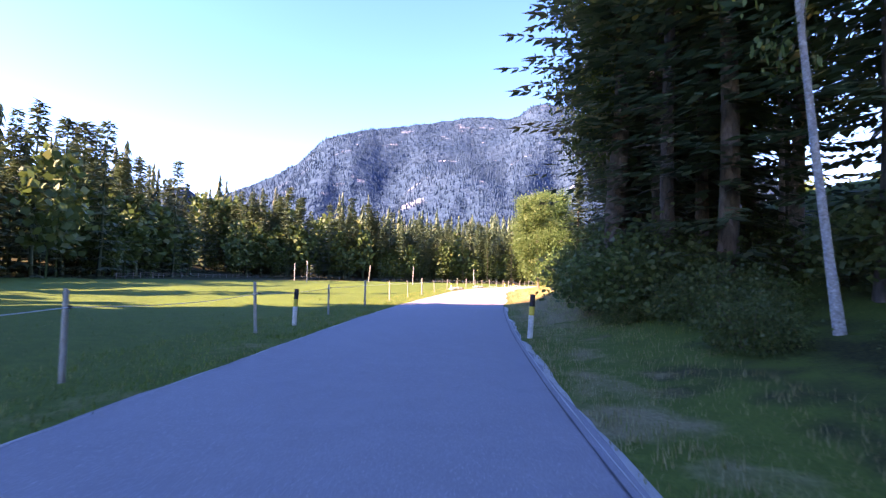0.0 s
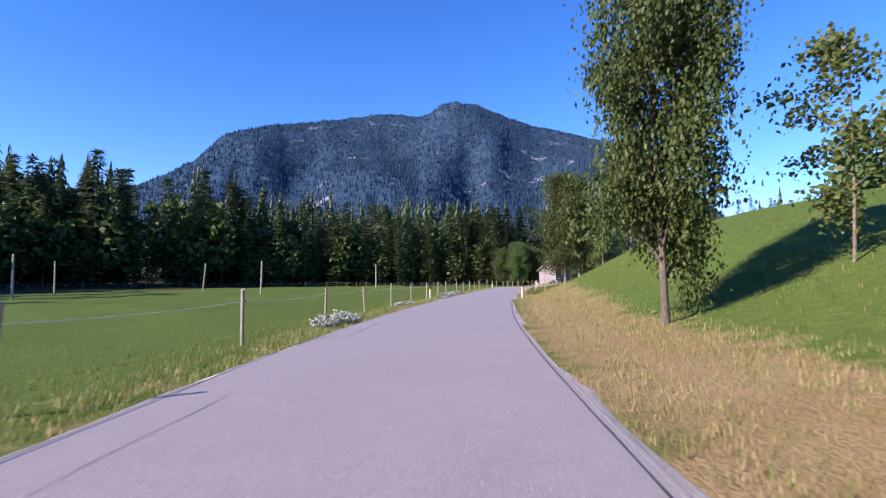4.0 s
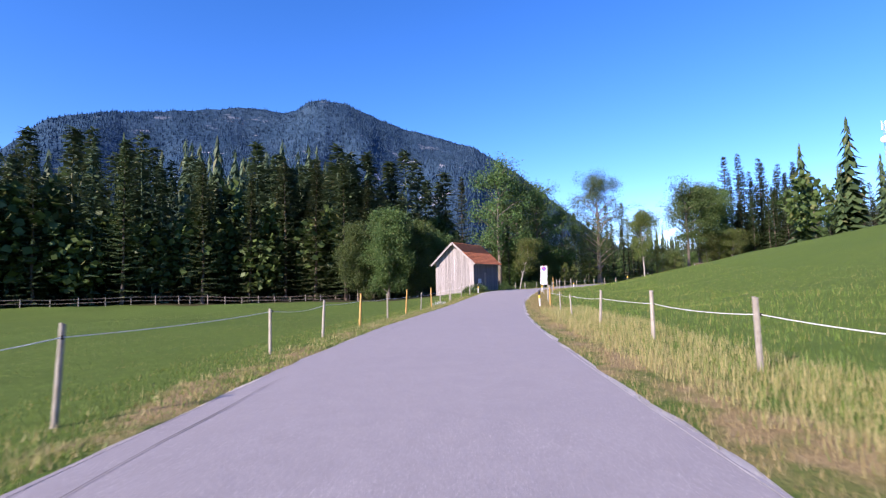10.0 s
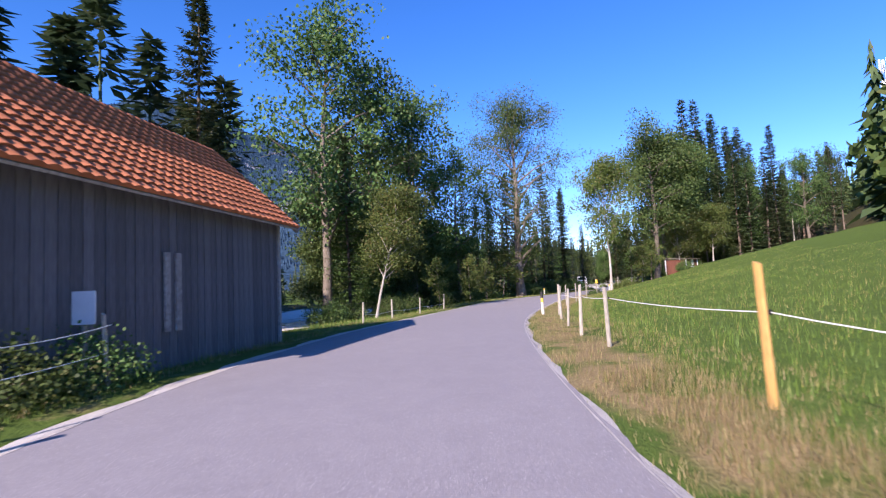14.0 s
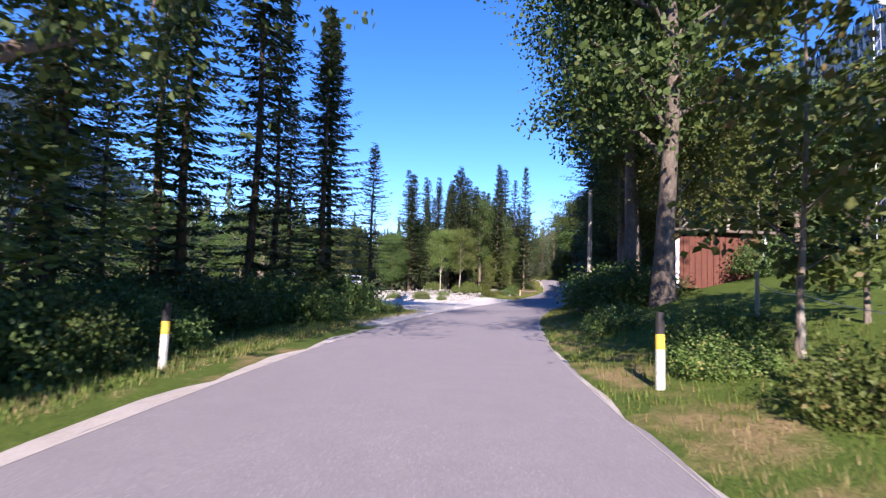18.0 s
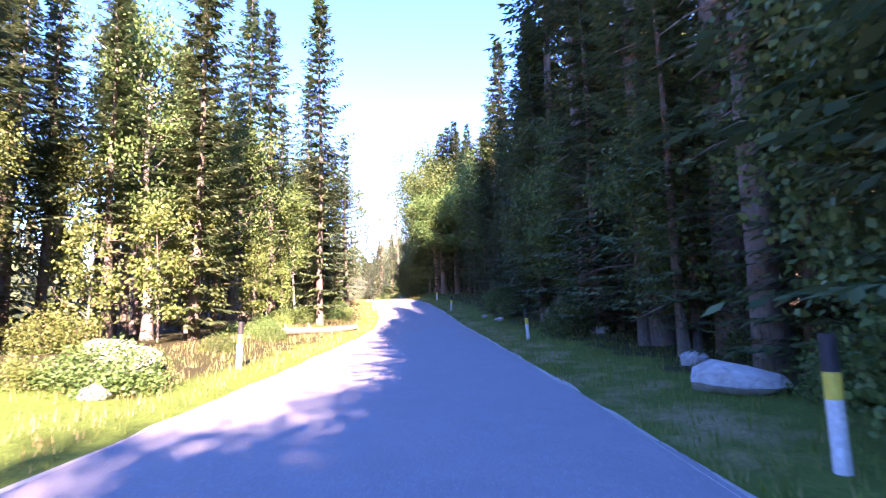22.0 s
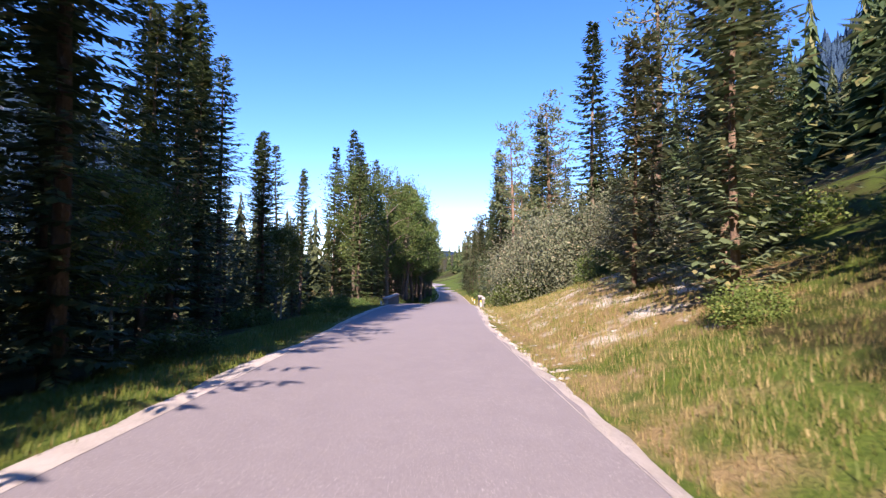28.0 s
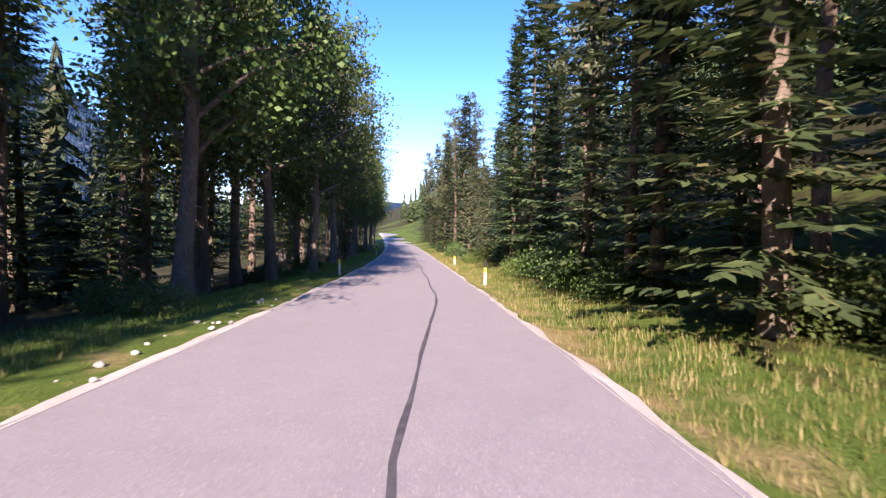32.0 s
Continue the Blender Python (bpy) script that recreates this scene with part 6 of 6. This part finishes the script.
for x, y, s in ((38.5, 163, 0.9), (43, 168, 1.05), (88.4, 194.6, 0.56), (70.6, 174.4, 0.85), (68.3, 172.0, 0.8), (60, 182, 0.8), (56, 178, 0.95)):
    plant(spruces[_t.randrange(4)], x, y, s, turn())
plant(spruces[3], 75.0, 176.0, 0.55, 0.5, 0.62)
for x, y, s, w in ((60.5, 168.6, 0.72, 0.8), (63.8, 170.4, 0.98, 0.85), (66.6, 173.2, 0.8, 0.8), (57.6, 169.6, 0.9, 0.95), (62.0, 174.0, 1.0, 1.0), (69.6, 176.4, 0.62, 0.7)):
    plant(spruces[_t.randrange(4)], x, y, s, turn(), w, label="dark spruce with boughs to the ground by the river")
for t, d in ((17.55, -6.0), (17.7, -6.6), (17.35, -6.4), (16.9, -7.0)):
    plant_at(saplings[_t.randrange(2)], t, d, _t.uniform(0.5, 0.8), turn())
plant(spruces[3], 104.6, 191.7, 0.86, 0.2, 1.0)
plant(spruces[0], 113.4, 191.8, 0.98, 0.2, 0.85)
plant(spruces[1], 122.0, 192.4, 1.06, 0.9, 0.85)
plant(spruces[2], 101.0, 196.0, 0.8, 1.2, 1.05)
plant(spruces[2], 107.5, 194.5, 0.86, 1.4)
plant(ashes[1], 106, 199, 0.5, 0.1, 0.75, label="sunlit leafy tree behind the gravel")
for x, y, s in ((80, 195, 0.45), (85, 203, 0.5), (100, 212, 0.5), (112, 205, 0.55), (120, 200, 0.5), (90, 214, 0.55)):
    plant(ashes[_t.randrange(3)], x, y, s, turn(), s * 1.4, label="rounded leafy tree beyond the car park")


def stand(t0, t1, d0, d1, count, kinds, lo, hi, seed, gap=2.2, label=""):
    """A stretch of forest beside the road, no two trunks too close."""
    rnd = random.Random(seed)
    got = []
    for _ in range(count * 14):
        if len(got) >= count:
            break
        t, d = rnd.uniform(t0, t1), d0 + (d1 - d0) * rnd.random() ** 1.15
        i = int((t + 6) / 0.05)
        x, y = LINE[i, :2] + SIDE[i] * d
        if any((x - a) ** 2 + (y - b) ** 2 < gap * gap for a, b in got):
            continue
        got.append((x, y))
        s = rnd.uniform(lo, hi)
        plant(rnd.choice(kinds), x, y, s, rnd.uniform(0, 6.28), s * rnd.uniform(0.85, 1.1), label=label)


# unseen spruces added behind the meadow fence, made tall to shade the first stretch
def shade_corner():
    rnd = random.Random(17)
    spots = []
    for row, x0 in enumerate((-19, -24, -29, -34, -39)):
        for k in range(19):
            x, c = x0 + rnd.uniform(-1.2, 1.2), -79 + 2.1 * k + 1.0 * (row % 2)
            spots.append((x, (c + 0.47 * x) / 0.88 + rnd.uniform(-0.6, 0.6), rnd.uniform(33, 40)))
    woods("corner_wood", spots, far_spruces, needles_dense, "unseen tall dark spruces that shade the first stretch", 12)


shade_corner()
for t, d, s in ((1.78, 6.9, 0.78), (1.5, 6.0, 0.72), (1.15, 6.4, 0.9)):
    plant_at(spruces[_t.randrange(4)], t, d, s, turn(), s * 1.05, label="dense dark spruce with low boughs at the wood edge")
for t, d, s, w in ((1.0, 6.2, 1.1, 1.25), (1.35, 6.0, 1.15, 1.3), (0.75, 7.6, 1.1, 1.2), (1.6, 7.2, 1.1, 1.2)):
    plant_at(spruces[_t.randrange(4)], t, d, s, turn(), w, label="tall dark spruce with boughs hanging over the road")
plant_at(maples[0], 1.95, 7.6, 1.3, turn(), 1.2, label="dense leafy tree in the dark wood edge")


def wood_patch(name, t0, t1, d0, d1, count, lo, hi, seed, label):
    """A deeper part of the wood beside the road, joined."""
    rnd = random.Random(seed)
    spots = []
    for _ in range(count):
        i = int((rnd.uniform(t0, t1) + 6) / 0.05)
        x, y = LINE[i, :2] + SIDE[i] * rnd.uniform(d0, d1)
        spots.append((x, y, rnd.uniform(lo, hi)))
    woods(name, spots, far_spruces, needles_dense, label, seed)


# first wood on the right, its trunks close to the road
stand(-3.5, 1.25, 5.2, 20, 30, [spruces[0], spruces[1], stems[0], stems[1], birches[0]], 0.8, 1.1, 31, 2.6)
stand(0.7, 1.5, 7.5, 13, 5, [spruces[2], ashes[0]], 0.55, 0.75, 32, 2.4)
plant_at(birches[1], 0.66, 5.75, 1.3, 0.3, 0.6, lean=(0.0, -0.1))
plant_at(birches[0], 1.15, 8.4, 1.3, 2.3, 0.7)
plant_at(stems[2], 1.5, 5.4, 1.0, 0.4)
plant_at(stems[0], 1.62, 5.9, 0.95, 1.4)
plant_at(stems[0], 1.42, 4.9, 0.9, 2.4, 1.7, label="dark forest spruce with boughs reaching over the road")
plant_at(birches[0], 1.55, 5.0, 1.1, 1.4, 0.8)
for t, d, s in ((1.45, 6.6, 0.95), (1.75, 7.2, 0.9), (1.62, 9.5, 1.05), (2.0, 8.4, 0.8), (1.9, 10.5, 0.95), (1.3, 8.6, 1.0), (2.1, 6.6, 0.62)):
    plant_at(spruces[_t.randrange(4)], t, d, s, turn(), s * 1.1)
# shaded wood on the right after the hill meadow
stand(20.9, 25.6, 8.0, 20, 32, spruces + stems + [ashes[1]], 0.75, 1.05, 33, 2.6)
stand(20.5, 24.0, 5.0, 6.8, 18, stems, 1.15, 1.4, 34, 2.2)
stand(20.5, 24.2, 4.9, 6.6, 16, spruces, 0.6, 1.0, 71, 2.6)
stand(20.7, 24.2, 5.6, 7.5, 7, maples, 0.75, 1.1, 72, 2.4, "dense dark leafy tree in the shaded wood")
stand(23.8, 25.7, 5.2, 7.4, 10, stems, 0.6, 0.8, 54, 2.0)
stand(23.8, 25.9, 5.0, 6.6, 9, spruces, 0.6, 0.95, 73, 2.4)
stand(20.3, 26.0, 4.9, 6.2, 26, spruces, 0.38, 0.62, 55, 1.6)
stand(20.7, 25.2, 7.0, 10.5, 14, spruces, 0.9, 1.2, 48, 2.8)
for t, d, s, w in ((20.5, 5.4, 1.0, 0.9), (20.85, 5.2, 1.1, 0.9), (21.2, 5.0, 1.3, 1.0), (21.55, 4.8, 1.25, 1.05), (21.9, 4.9, 1.3, 1.05), (22.3, 4.9, 1.2, 1.0)):
    plant_at(spruces[_t.randrange(4)], t, d, s, turn(), w, label="very tall dark spruce reaching over the road")
# sunlit stems on the left
stand(23.4, 24.2, -22, -11.0, 14, stems, 0.7, 0.9, 35, 1.9)
stand(24.2, 24.9, -20, -8.8, 12, stems, 0.7, 0.95, 62, 1.9)
stand(24.9, 25.9, -20, -7.0, 10, stems + [birches[0]], 0.7, 0.95, 59, 2.2)
stand(22.6, 23.4, -18, -11.0, 11, [spruces[0], spruces[2], stems[0], stems[1]], 0.5, 0.72, 47, 2.2)
stand(22.3, 23.5, -14, -10.0, 5, [birches[0], birches[1], ashes[1]], 0.45, 0.65, 46, 2.0, "sunlit leafy young tree at the forest edge")
stand(23.5, 25.4, -12, -8.0, 7, [birches[0], birches[1], ashes[1], ashes[2]], 0.5, 0.8, 60, 2.0, "sunlit leafy young tree at the forest edge")
stand(22.6, 25.2, -9.5, -7.4, 10, saplings, 0.6, 1.1, 58, 1.6)
stand(24.9, 26.2, -9, -5.2, 9, [spruces[0], spruces[2], ashes[0]], 0.5, 0.8, 36, 2.2)
# the long straight: left wood, then the wooded bank on the right
stand(25.4, 27.6, -15, -6.2, 15, spruces, 0.55, 0.9, 56, 2.0)
stand(27.6, 30, -15, -9.0, 10, spruces, 0.55, 0.8, 66, 2.0)
stand(25.8, 27.6, -20, -6.4, 20, stems + spruces, 0.7, 1.05, 37, 2.5)
stand(27.6, 28.8, -20, -6.6, 16, stems + spruces, 0.75, 1.05, 67, 2.4)
stand(28.8, 30.8, -22, -11, 20, stems + spruces, 0.75, 1.05, 63, 2.4)
stand(27.6, 28.7, -8.0, -6.4, 7, [stems[0], stems[1], spruces[1], pines[0]], 0.95, 1.15, 76, 2.2)
stand(27.6, 30.6, -9.6, -7.0, 9, [spruces[0], ashes[1], birches[0]], 0.3, 0.5, 64, 2.2)
stand(30.8, 40, -20, -6.8, 60, stems + spruces, 0.7, 1.05, 65, 2.5)
stand(30.9, 36, -8.5, -5.8, 14, [ashes[0], ashes[2], spruces[1], saplings[0]], 0.55, 0.85, 38, 2.6)
stand(24.6, 25.9, 5.4, 12, 12, stems + spruces[:2], 0.5, 0.75, 39, 2.4)
# the next spruces and leafy trees are added to shade the right bank ahead
stand(26.3, 26.95, 4.5, 9, 9, spruces, 0.55, 0.75, 49, 2.0)
stand(25.7, 26.3, 4.8, 9, 7, spruces, 0.75, 0.95, 57, 2.0)
for t, d, s, w in ((25.05, 5.8, 0.7, 0.75), (26.25, 4.8, 0.85, 1.0)):
    plant_at(ashes[_t.randrange(3)], t, d, s, turn(), w, label="tall leafy tree added over the road edge for shade")
for t, d, s, w in ((25.75, 5.0, 0.55, 0.95), (26.0, 4.5, 0.7, 1.1)):
    plant_at(big_ash, t, d, s, turn(), w)
for t, d, s, w in ((26.5, 4.7, 1.0, 1.0), (26.75, 4.6, 0.8, 0.9), (26.98, 4.5, 0.55, 0.75), (27.2, 4.9, 0.4, 0.6)):
    plant_at(maples[_t.randrange(2)], t, d, s, turn(), w, label="bushy leafy tree added below the bank for shade")
stand(27.3, 28.3, 9.5, 14, 5, pines + [stems[0]], 0.65, 0.9, 61, 2.6)
stand(27.2, 28.2, 14, 26, 11, pines + [stems[0]], 0.7, 0.95, 45, 3.0)
stand(28.0, 40, 8.0, 24, 66, pines + spruces + young, 0.75, 1.05, 40, 2.7)
stand(31.2, 40, 5.2, 9, 26, [pines[0], pines[1], spruces[0], young[0], young[1]], 0.75, 1.05, 41, 2.8)
stand(33.0, 41, 4.3, 6.0, 16, [spruces[0], spruces[3], young[1]], 0.7, 1.0, 74, 2.6)
stand(33.0, 41, -6.6, -5.0, 16, [spruces[1], ashes[0], ashes[2]], 0.6, 0.9, 75, 2.6)
for t, d, s in ((28.75, 5.6, 0.95), (28.95, 6.8, 1.05), (29.1, 5.4, 0.8), (28.5, 7.4, 1.1), (28.3, 9.0, 1.0), (29.35, 7.2, 0.9)):
    plant_at(young[_t.randrange(2)], t, d, s, turn())
for t, d, s in ((30.72, 6.4, 1.1), (30.98, 6.1, 1.0), (31.2, 6.6, 1.1), (30.9, 8.6, 1.25), (31.3, 9.0, 1.1), (29.85, 9.0, 1.0), (30.35, 9.4, 1.2)):
    plant_at(willows[_t.randrange(2)], t, d, s, turn())
for t, d, s in ((30.42, 6.6, 1.5), (30.6, 8.0, 1.7), (30.2, 8.2, 1.4), (30.75, 6.2, 1.3), (31.0, 7.0, 1.5)):
    plant_at(willows[_t.randrange(2)], t, d, s, turn(), s * 1.05, label="big dark grey-green willow beside the little bridge")
stand(20.2, 22.6, -46, -30, 18, ashes, 0.4, 0.55, 50, 3.0, "rounded leafy tree beyond the car park")
stand(22.2, 23.3, -40, -19, 14, maples, 0.7, 1.0, 79, 3.0, "rounded leafy tree beyond the car park")
wood_patch("inner_wood", 26.2, 36.0, -50, -20, 160, 11, 18, 51, "shaded spruces deeper in the roadside wood")
# small trees near the end of the car park and the van
for t, d, s in ((19.3, -16.5, 0.8), (18.9, -15.0, 0.7), (19.7, -19.5, 0.8)):
    plant_at(spruces[_t.randrange(4)], t, d, s, turn())


def thicket(t0, t1, d0, d1, count, kinds, lo, hi, seed):
    rnd = random.Random(seed)
    for _ in range(count):
        t, d = rnd.uniform(t0, t1), rnd.uniform(d0, d1)
        s = rnd.uniform(lo, hi)
        plant_at(rnd.choice(kinds), t, d, s, rnd.uniform(0, 6.28), s * rnd.uniform(0.8, 1.25))


thicket(-2.0, 1.5, 4.0, 8.5, 26, shrubs[:2], 0.6, 1.5, 51)
thicket(1.1, 2.15, 4.6, 7.5, 14, [shrubs[0], shrubs[1]], 0.9, 1.7, 52)
thicket(14.6, 19.2, -11, -7.4, 34, shrubs[:2], 0.5, 1.2, 53)
thicket(19.5, 20.2, 4.2, 5.4, 14, [shrubs[1], shrubs[0]], 0.6, 1.3, 54)
thicket(18.25, 19.2, 3.5, 5.0, 7, [shrubs[1], shrubs[2]], 0.35, 0.7, 67)
for t, d, s in ((19.7, 7.0, 0.6), (19.95, 8.0, 0.65), (20.2, 6.4, 0.6), (20.05, 10.0, 0.6), (20.4, 8.2, 0.7), (20.6, 7.0, 0.65)):
    plant_at(birches[_t.randrange(2)], t, d, s, turn(), s * 1.3, label="many-stemmed leafy tree at the edge of the wood")
thicket(18.5, 19.95, -10.5, -5.9, 36, shrubs[:2], 0.7, 1.4, 68)
thicket(19.5, 20.0, -8.5, -4.8, 8, shrubs[:2], 0.35, 0.6, 78)
thicket(0.45, 1.3, 3.9, 6.6, 18, shrubs[:2], 0.35, 0.8, 77)
thicket(19.3, 25.6, 4.6, 8.5, 30, shrubs[:2], 0.5, 1.2, 55)
thicket(24.2, 26.2, -7.8, -5.8, 16, shrubs[:2], 0.35, 0.7, 70)
thicket(22.2, 25.8, -8, -5.0, 20, [shrubs[1], shrubs[2]], 0.35, 0.8, 56)
thicket(21.6, 23.0, -14, -6.0, 14, [shrubs[2]], 0.4, 0.9, 57)
thicket(26.0, 38.0, -7.5, -4.8, 34, shrubs[:2], 0.35, 0.85, 58)
thicket(26.0, 30.0, 5.0, 9.5, 18, [shrubs[1], shrubs[2]], 0.5, 1.1, 59)
thicket(31.0, 38.0, 4.4, 8.0, 30, shrubs, 0.5, 1.2, 60)
thicket(30.25, 30.9, 4.8, 7.0, 8, [shrubs[0]], 0.9, 1.7, 69)
thicket(14.3, 14.75, -6.4, -5.6, 4, [shrubs[1]], 0.5, 0.8, 61)
thicket(3.55, 3.75, 4.4, 5.6, 4, [shrubs[2]], 0.45, 0.65, 62)
thicket(6.9, 7.2, 6.5, 8.5, 2, [shrubs[2]], 0.4, 0.6, 63)
thicket(17.55, 17.7, 2.9, 3.3, 3, [shrubs[1]], 0.3, 0.45, 64)
thicket(19.0, 22.4, -30, -22, 16, [shrubs[2], shrubs[1]], 0.9, 1.6, 65)
for t0, t1 in ((4.02, 4.3), (5.15, 5.4), (6.15, 6.3), (7.0, 7.75)):
    t = t0
    while t < t1:
        plant_at(silver[_t.randrange(2)], t, d_left(t) + 0.35 + _t.uniform(-0.15, 0.45), _t.uniform(0.5, 1.05), turn(), sink=0.02)
        t += 0.032
thicket(12.95, 13.05, -4.9, -4.7, 2, silver, 0.8, 1.0, 66)


# ---- verge grass ----
def verge(name, t0, t1, side, reach, count, blade, material, label, seed, keep_off=0.15, power=1.3, n=4):
    rnd = np.random.RandomState(seed)
    t = rnd.uniform(t0, t1, count)
    e = keep_off + rnd.rand(count) ** power * reach
    i = np.clip(((t + 6) / 0.05).astype(int), 0, len(STN) - 1)
    w = np.where(side > 0, right_w(t), left_w(t))
    fr = ((t + 6) / 0.05 - i)[:, None]
    base = LINE[i, :2] * (1 - fr) + LINE[np.minimum(i + 1, len(STN) - 1), :2] * fr + SIDE[i] * (side * (w + e))[:, None]
    z = height(base[:, 0], base[:, 1])
    v = np.zeros((count * n, 3, 3))
    for k in range(n):
        g = rnd.uniform(0, 6.28, count)
        h = blade * rnd.uniform(0.45, 1.25, count) * (0.6 + 0.4 * np.clip(e / 1.0, 0, 1))
        b = np.stack([base[:, 0] + rnd.normal(0, 0.06, count), base[:, 1] + rnd.normal(0, 0.06, count), z - 0.03], 1)
        across = np.stack([-np.sin(g), np.cos(g), 0 * g], 1) * (0.024 / n + 0.008 * blade)
        lean = np.stack([np.cos(g), np.sin(g), 0 * g], 1) * (h * rnd.uniform(0.1, 0.6, count))[:, None]
        v[k::n, 0], v[k::n, 1] = b - across, b + across
        v[k::n, 2] = b + lean + np.stack([0 * g, 0 * g, h], 1)
    me = raw_mesh(name, v.reshape(-1, 3), np.arange(count * n * 3).reshape(-1, 3), material)
    tagged(new(name, me), label, "grass", kind="stuff")


verge("verge_grass", -1, 14.2, -1, 2.6, 26000, 0.11, grass_green, "green grass on the meadow verge", 71)
verge("meadow_grass", 0, 14.2, -1, 16, 36000, 0.075, grass_green, "short green meadow grass", 72, 2.0, 1.4)
verge("dry_verge_grass", -1, 18.4, 1, 2.6, 22000, 0.13, grass_dry, "dry straw-coloured grass on the verge", 73, n=6)
verge("tall_dry_grass", 12.2, 14.6, 1, 1.2, 2200, 0.2, grass_dry, "straw-coloured grass beside the road", 88, 0.5, 1.0, 8)
verge("tall_dry_grass", 8.8, 12.3, 1, 2.6, 4600, 0.24, grass_dry, "tall straw-coloured grass below the fence", 86, 0.8, 1.0, 9)
verge("bank_grass", 0.8, 18.4, 1, 15, 46000, 0.12, grass_green, "long green grass on the bank and hill meadow", 74, 1.6, 1.3)
verge("tall_weeds", 7.2, 9.3, 1, 3.0, 2600, 0.42, grass_green, "tall green weeds and grass along the fence", 89, 0.9, 1.0, 7)
verge("hill_meadow_grass", 7.0, 17.5, 1, 9, 9000, 0.22, grass_green, "tall uneven grass on the hill meadow", 90, 1.8, 1.2, 5)
verge("cleared_bank_grass", 1.0, 7.0, 1, 2.8, 9000, 0.11, grass_dry, "dry stubble on the cleared bank", 75, 0.6, 1.0)
verge("verge_grass", 14.2, 20.05, -1, 3.4, 9500, 0.16, grass_green, "green grass on the verge by the river", 76, 1.0)
verge("dry_verge_grass", 14.2, 20.05, -1, 1.8, 5500, 0.13, grass_dry, "dry trodden grass beside the gravel shoulder", 84, 0.8)
verge("verge_grass", 18.4, 26.2, 1, 4.5, 12000, 0.17, grass_green, "shaded grass beneath the trees", 77)
verge("dry_verge_grass", 22.2, 26.4, -1, 4.0, 2200, 0.2, grass_dry, "dry brown grass at the forest edge", 87, 0.3)
verge("verge_grass", 22.2, 26.4, -1, 4.0, 1200, 0.2, grass_green, "tall sunlit grass at the forest edge", 78)
verge("verge_grass", 26.2, 30.3, -1, 2.6, 8000, 0.16, grass_green, "yellow-green grass between road and wood", 79, 0.4)
verge("verge_grass", 30.3, 38, -1, 2.4, 10000, 0.15, grass_green, "yellow-green grass beyond the gravel shoulder", 85, 1.15)
verge("verge_grass", 26.2, 38, 1, 6.0, 30000, 0.16, grass_green, "green grass on the roadside bank", 80, 0.3)
verge("dry_verge_grass", 26.2, 38, 1, 2.6, 9000, 0.18, grass_dry, "dry grass among the green on the verge", 81, 0.3)
verge("dry_verge_grass", 28.3, 30.4, 1, 6.0, 5000, 0.15, grass_dry, "dry grass on the cut bank", 82, 0.6, n=8)
verge("dry_verge_grass", 4.0, 13.8, -1, 1.2, 6000, 0.14, grass_dry, "dry brown grass along the asphalt edge", 83, 0.1)


def verge_stones(t0, t1, side, reach, count, lo, hi, seed, label):
    rnd = np.random.RandomState(seed)
    v, f, n = [], [], 0
    for k in range(count):
        t = rnd.uniform(t0, t1)
        w = right_w(t) if side > 0 else left_w(t)
        p = at_road(t, side * (w + 0.15 + rnd.rand() * reach))
        src = pale_stones[rnd.randint(4)]
        s = rnd.uniform(lo, hi)
        co = np.array([q.co for q in src.vertices]) * s
        v.append(co + np.array((p.x, p.y, p.z + s * 0.1)))
        f.append(np.array([list(q.vertices) for q in src.polygons]) + n)
        n += len(co)
    tagged(new("verge_stones", raw_mesh("verge_stones", np.concatenate(v), np.concatenate(f), rock_pale)), label, "stones", kind="stuff")


verge_stones(28.6, 30.3, 1, 0.75, 420, 0.03, 0.16, 91, "loose pale stones along the road edge")
verge_stones(28.7, 30.2, 1, 3.0, 110, 0.03, 0.10, 94, "loose rocks on the bare earth of the cut bank")
verge_stones(30.3, 33.0, -1, 0.8, 90, 0.04, 0.14, 92, "loose pale gravel stones on the shoulder")
verge_stones(8.86, 9.08, 1, 0.9, 34, 0.10, 0.27, 93, "small heap of pale stones by the fence")
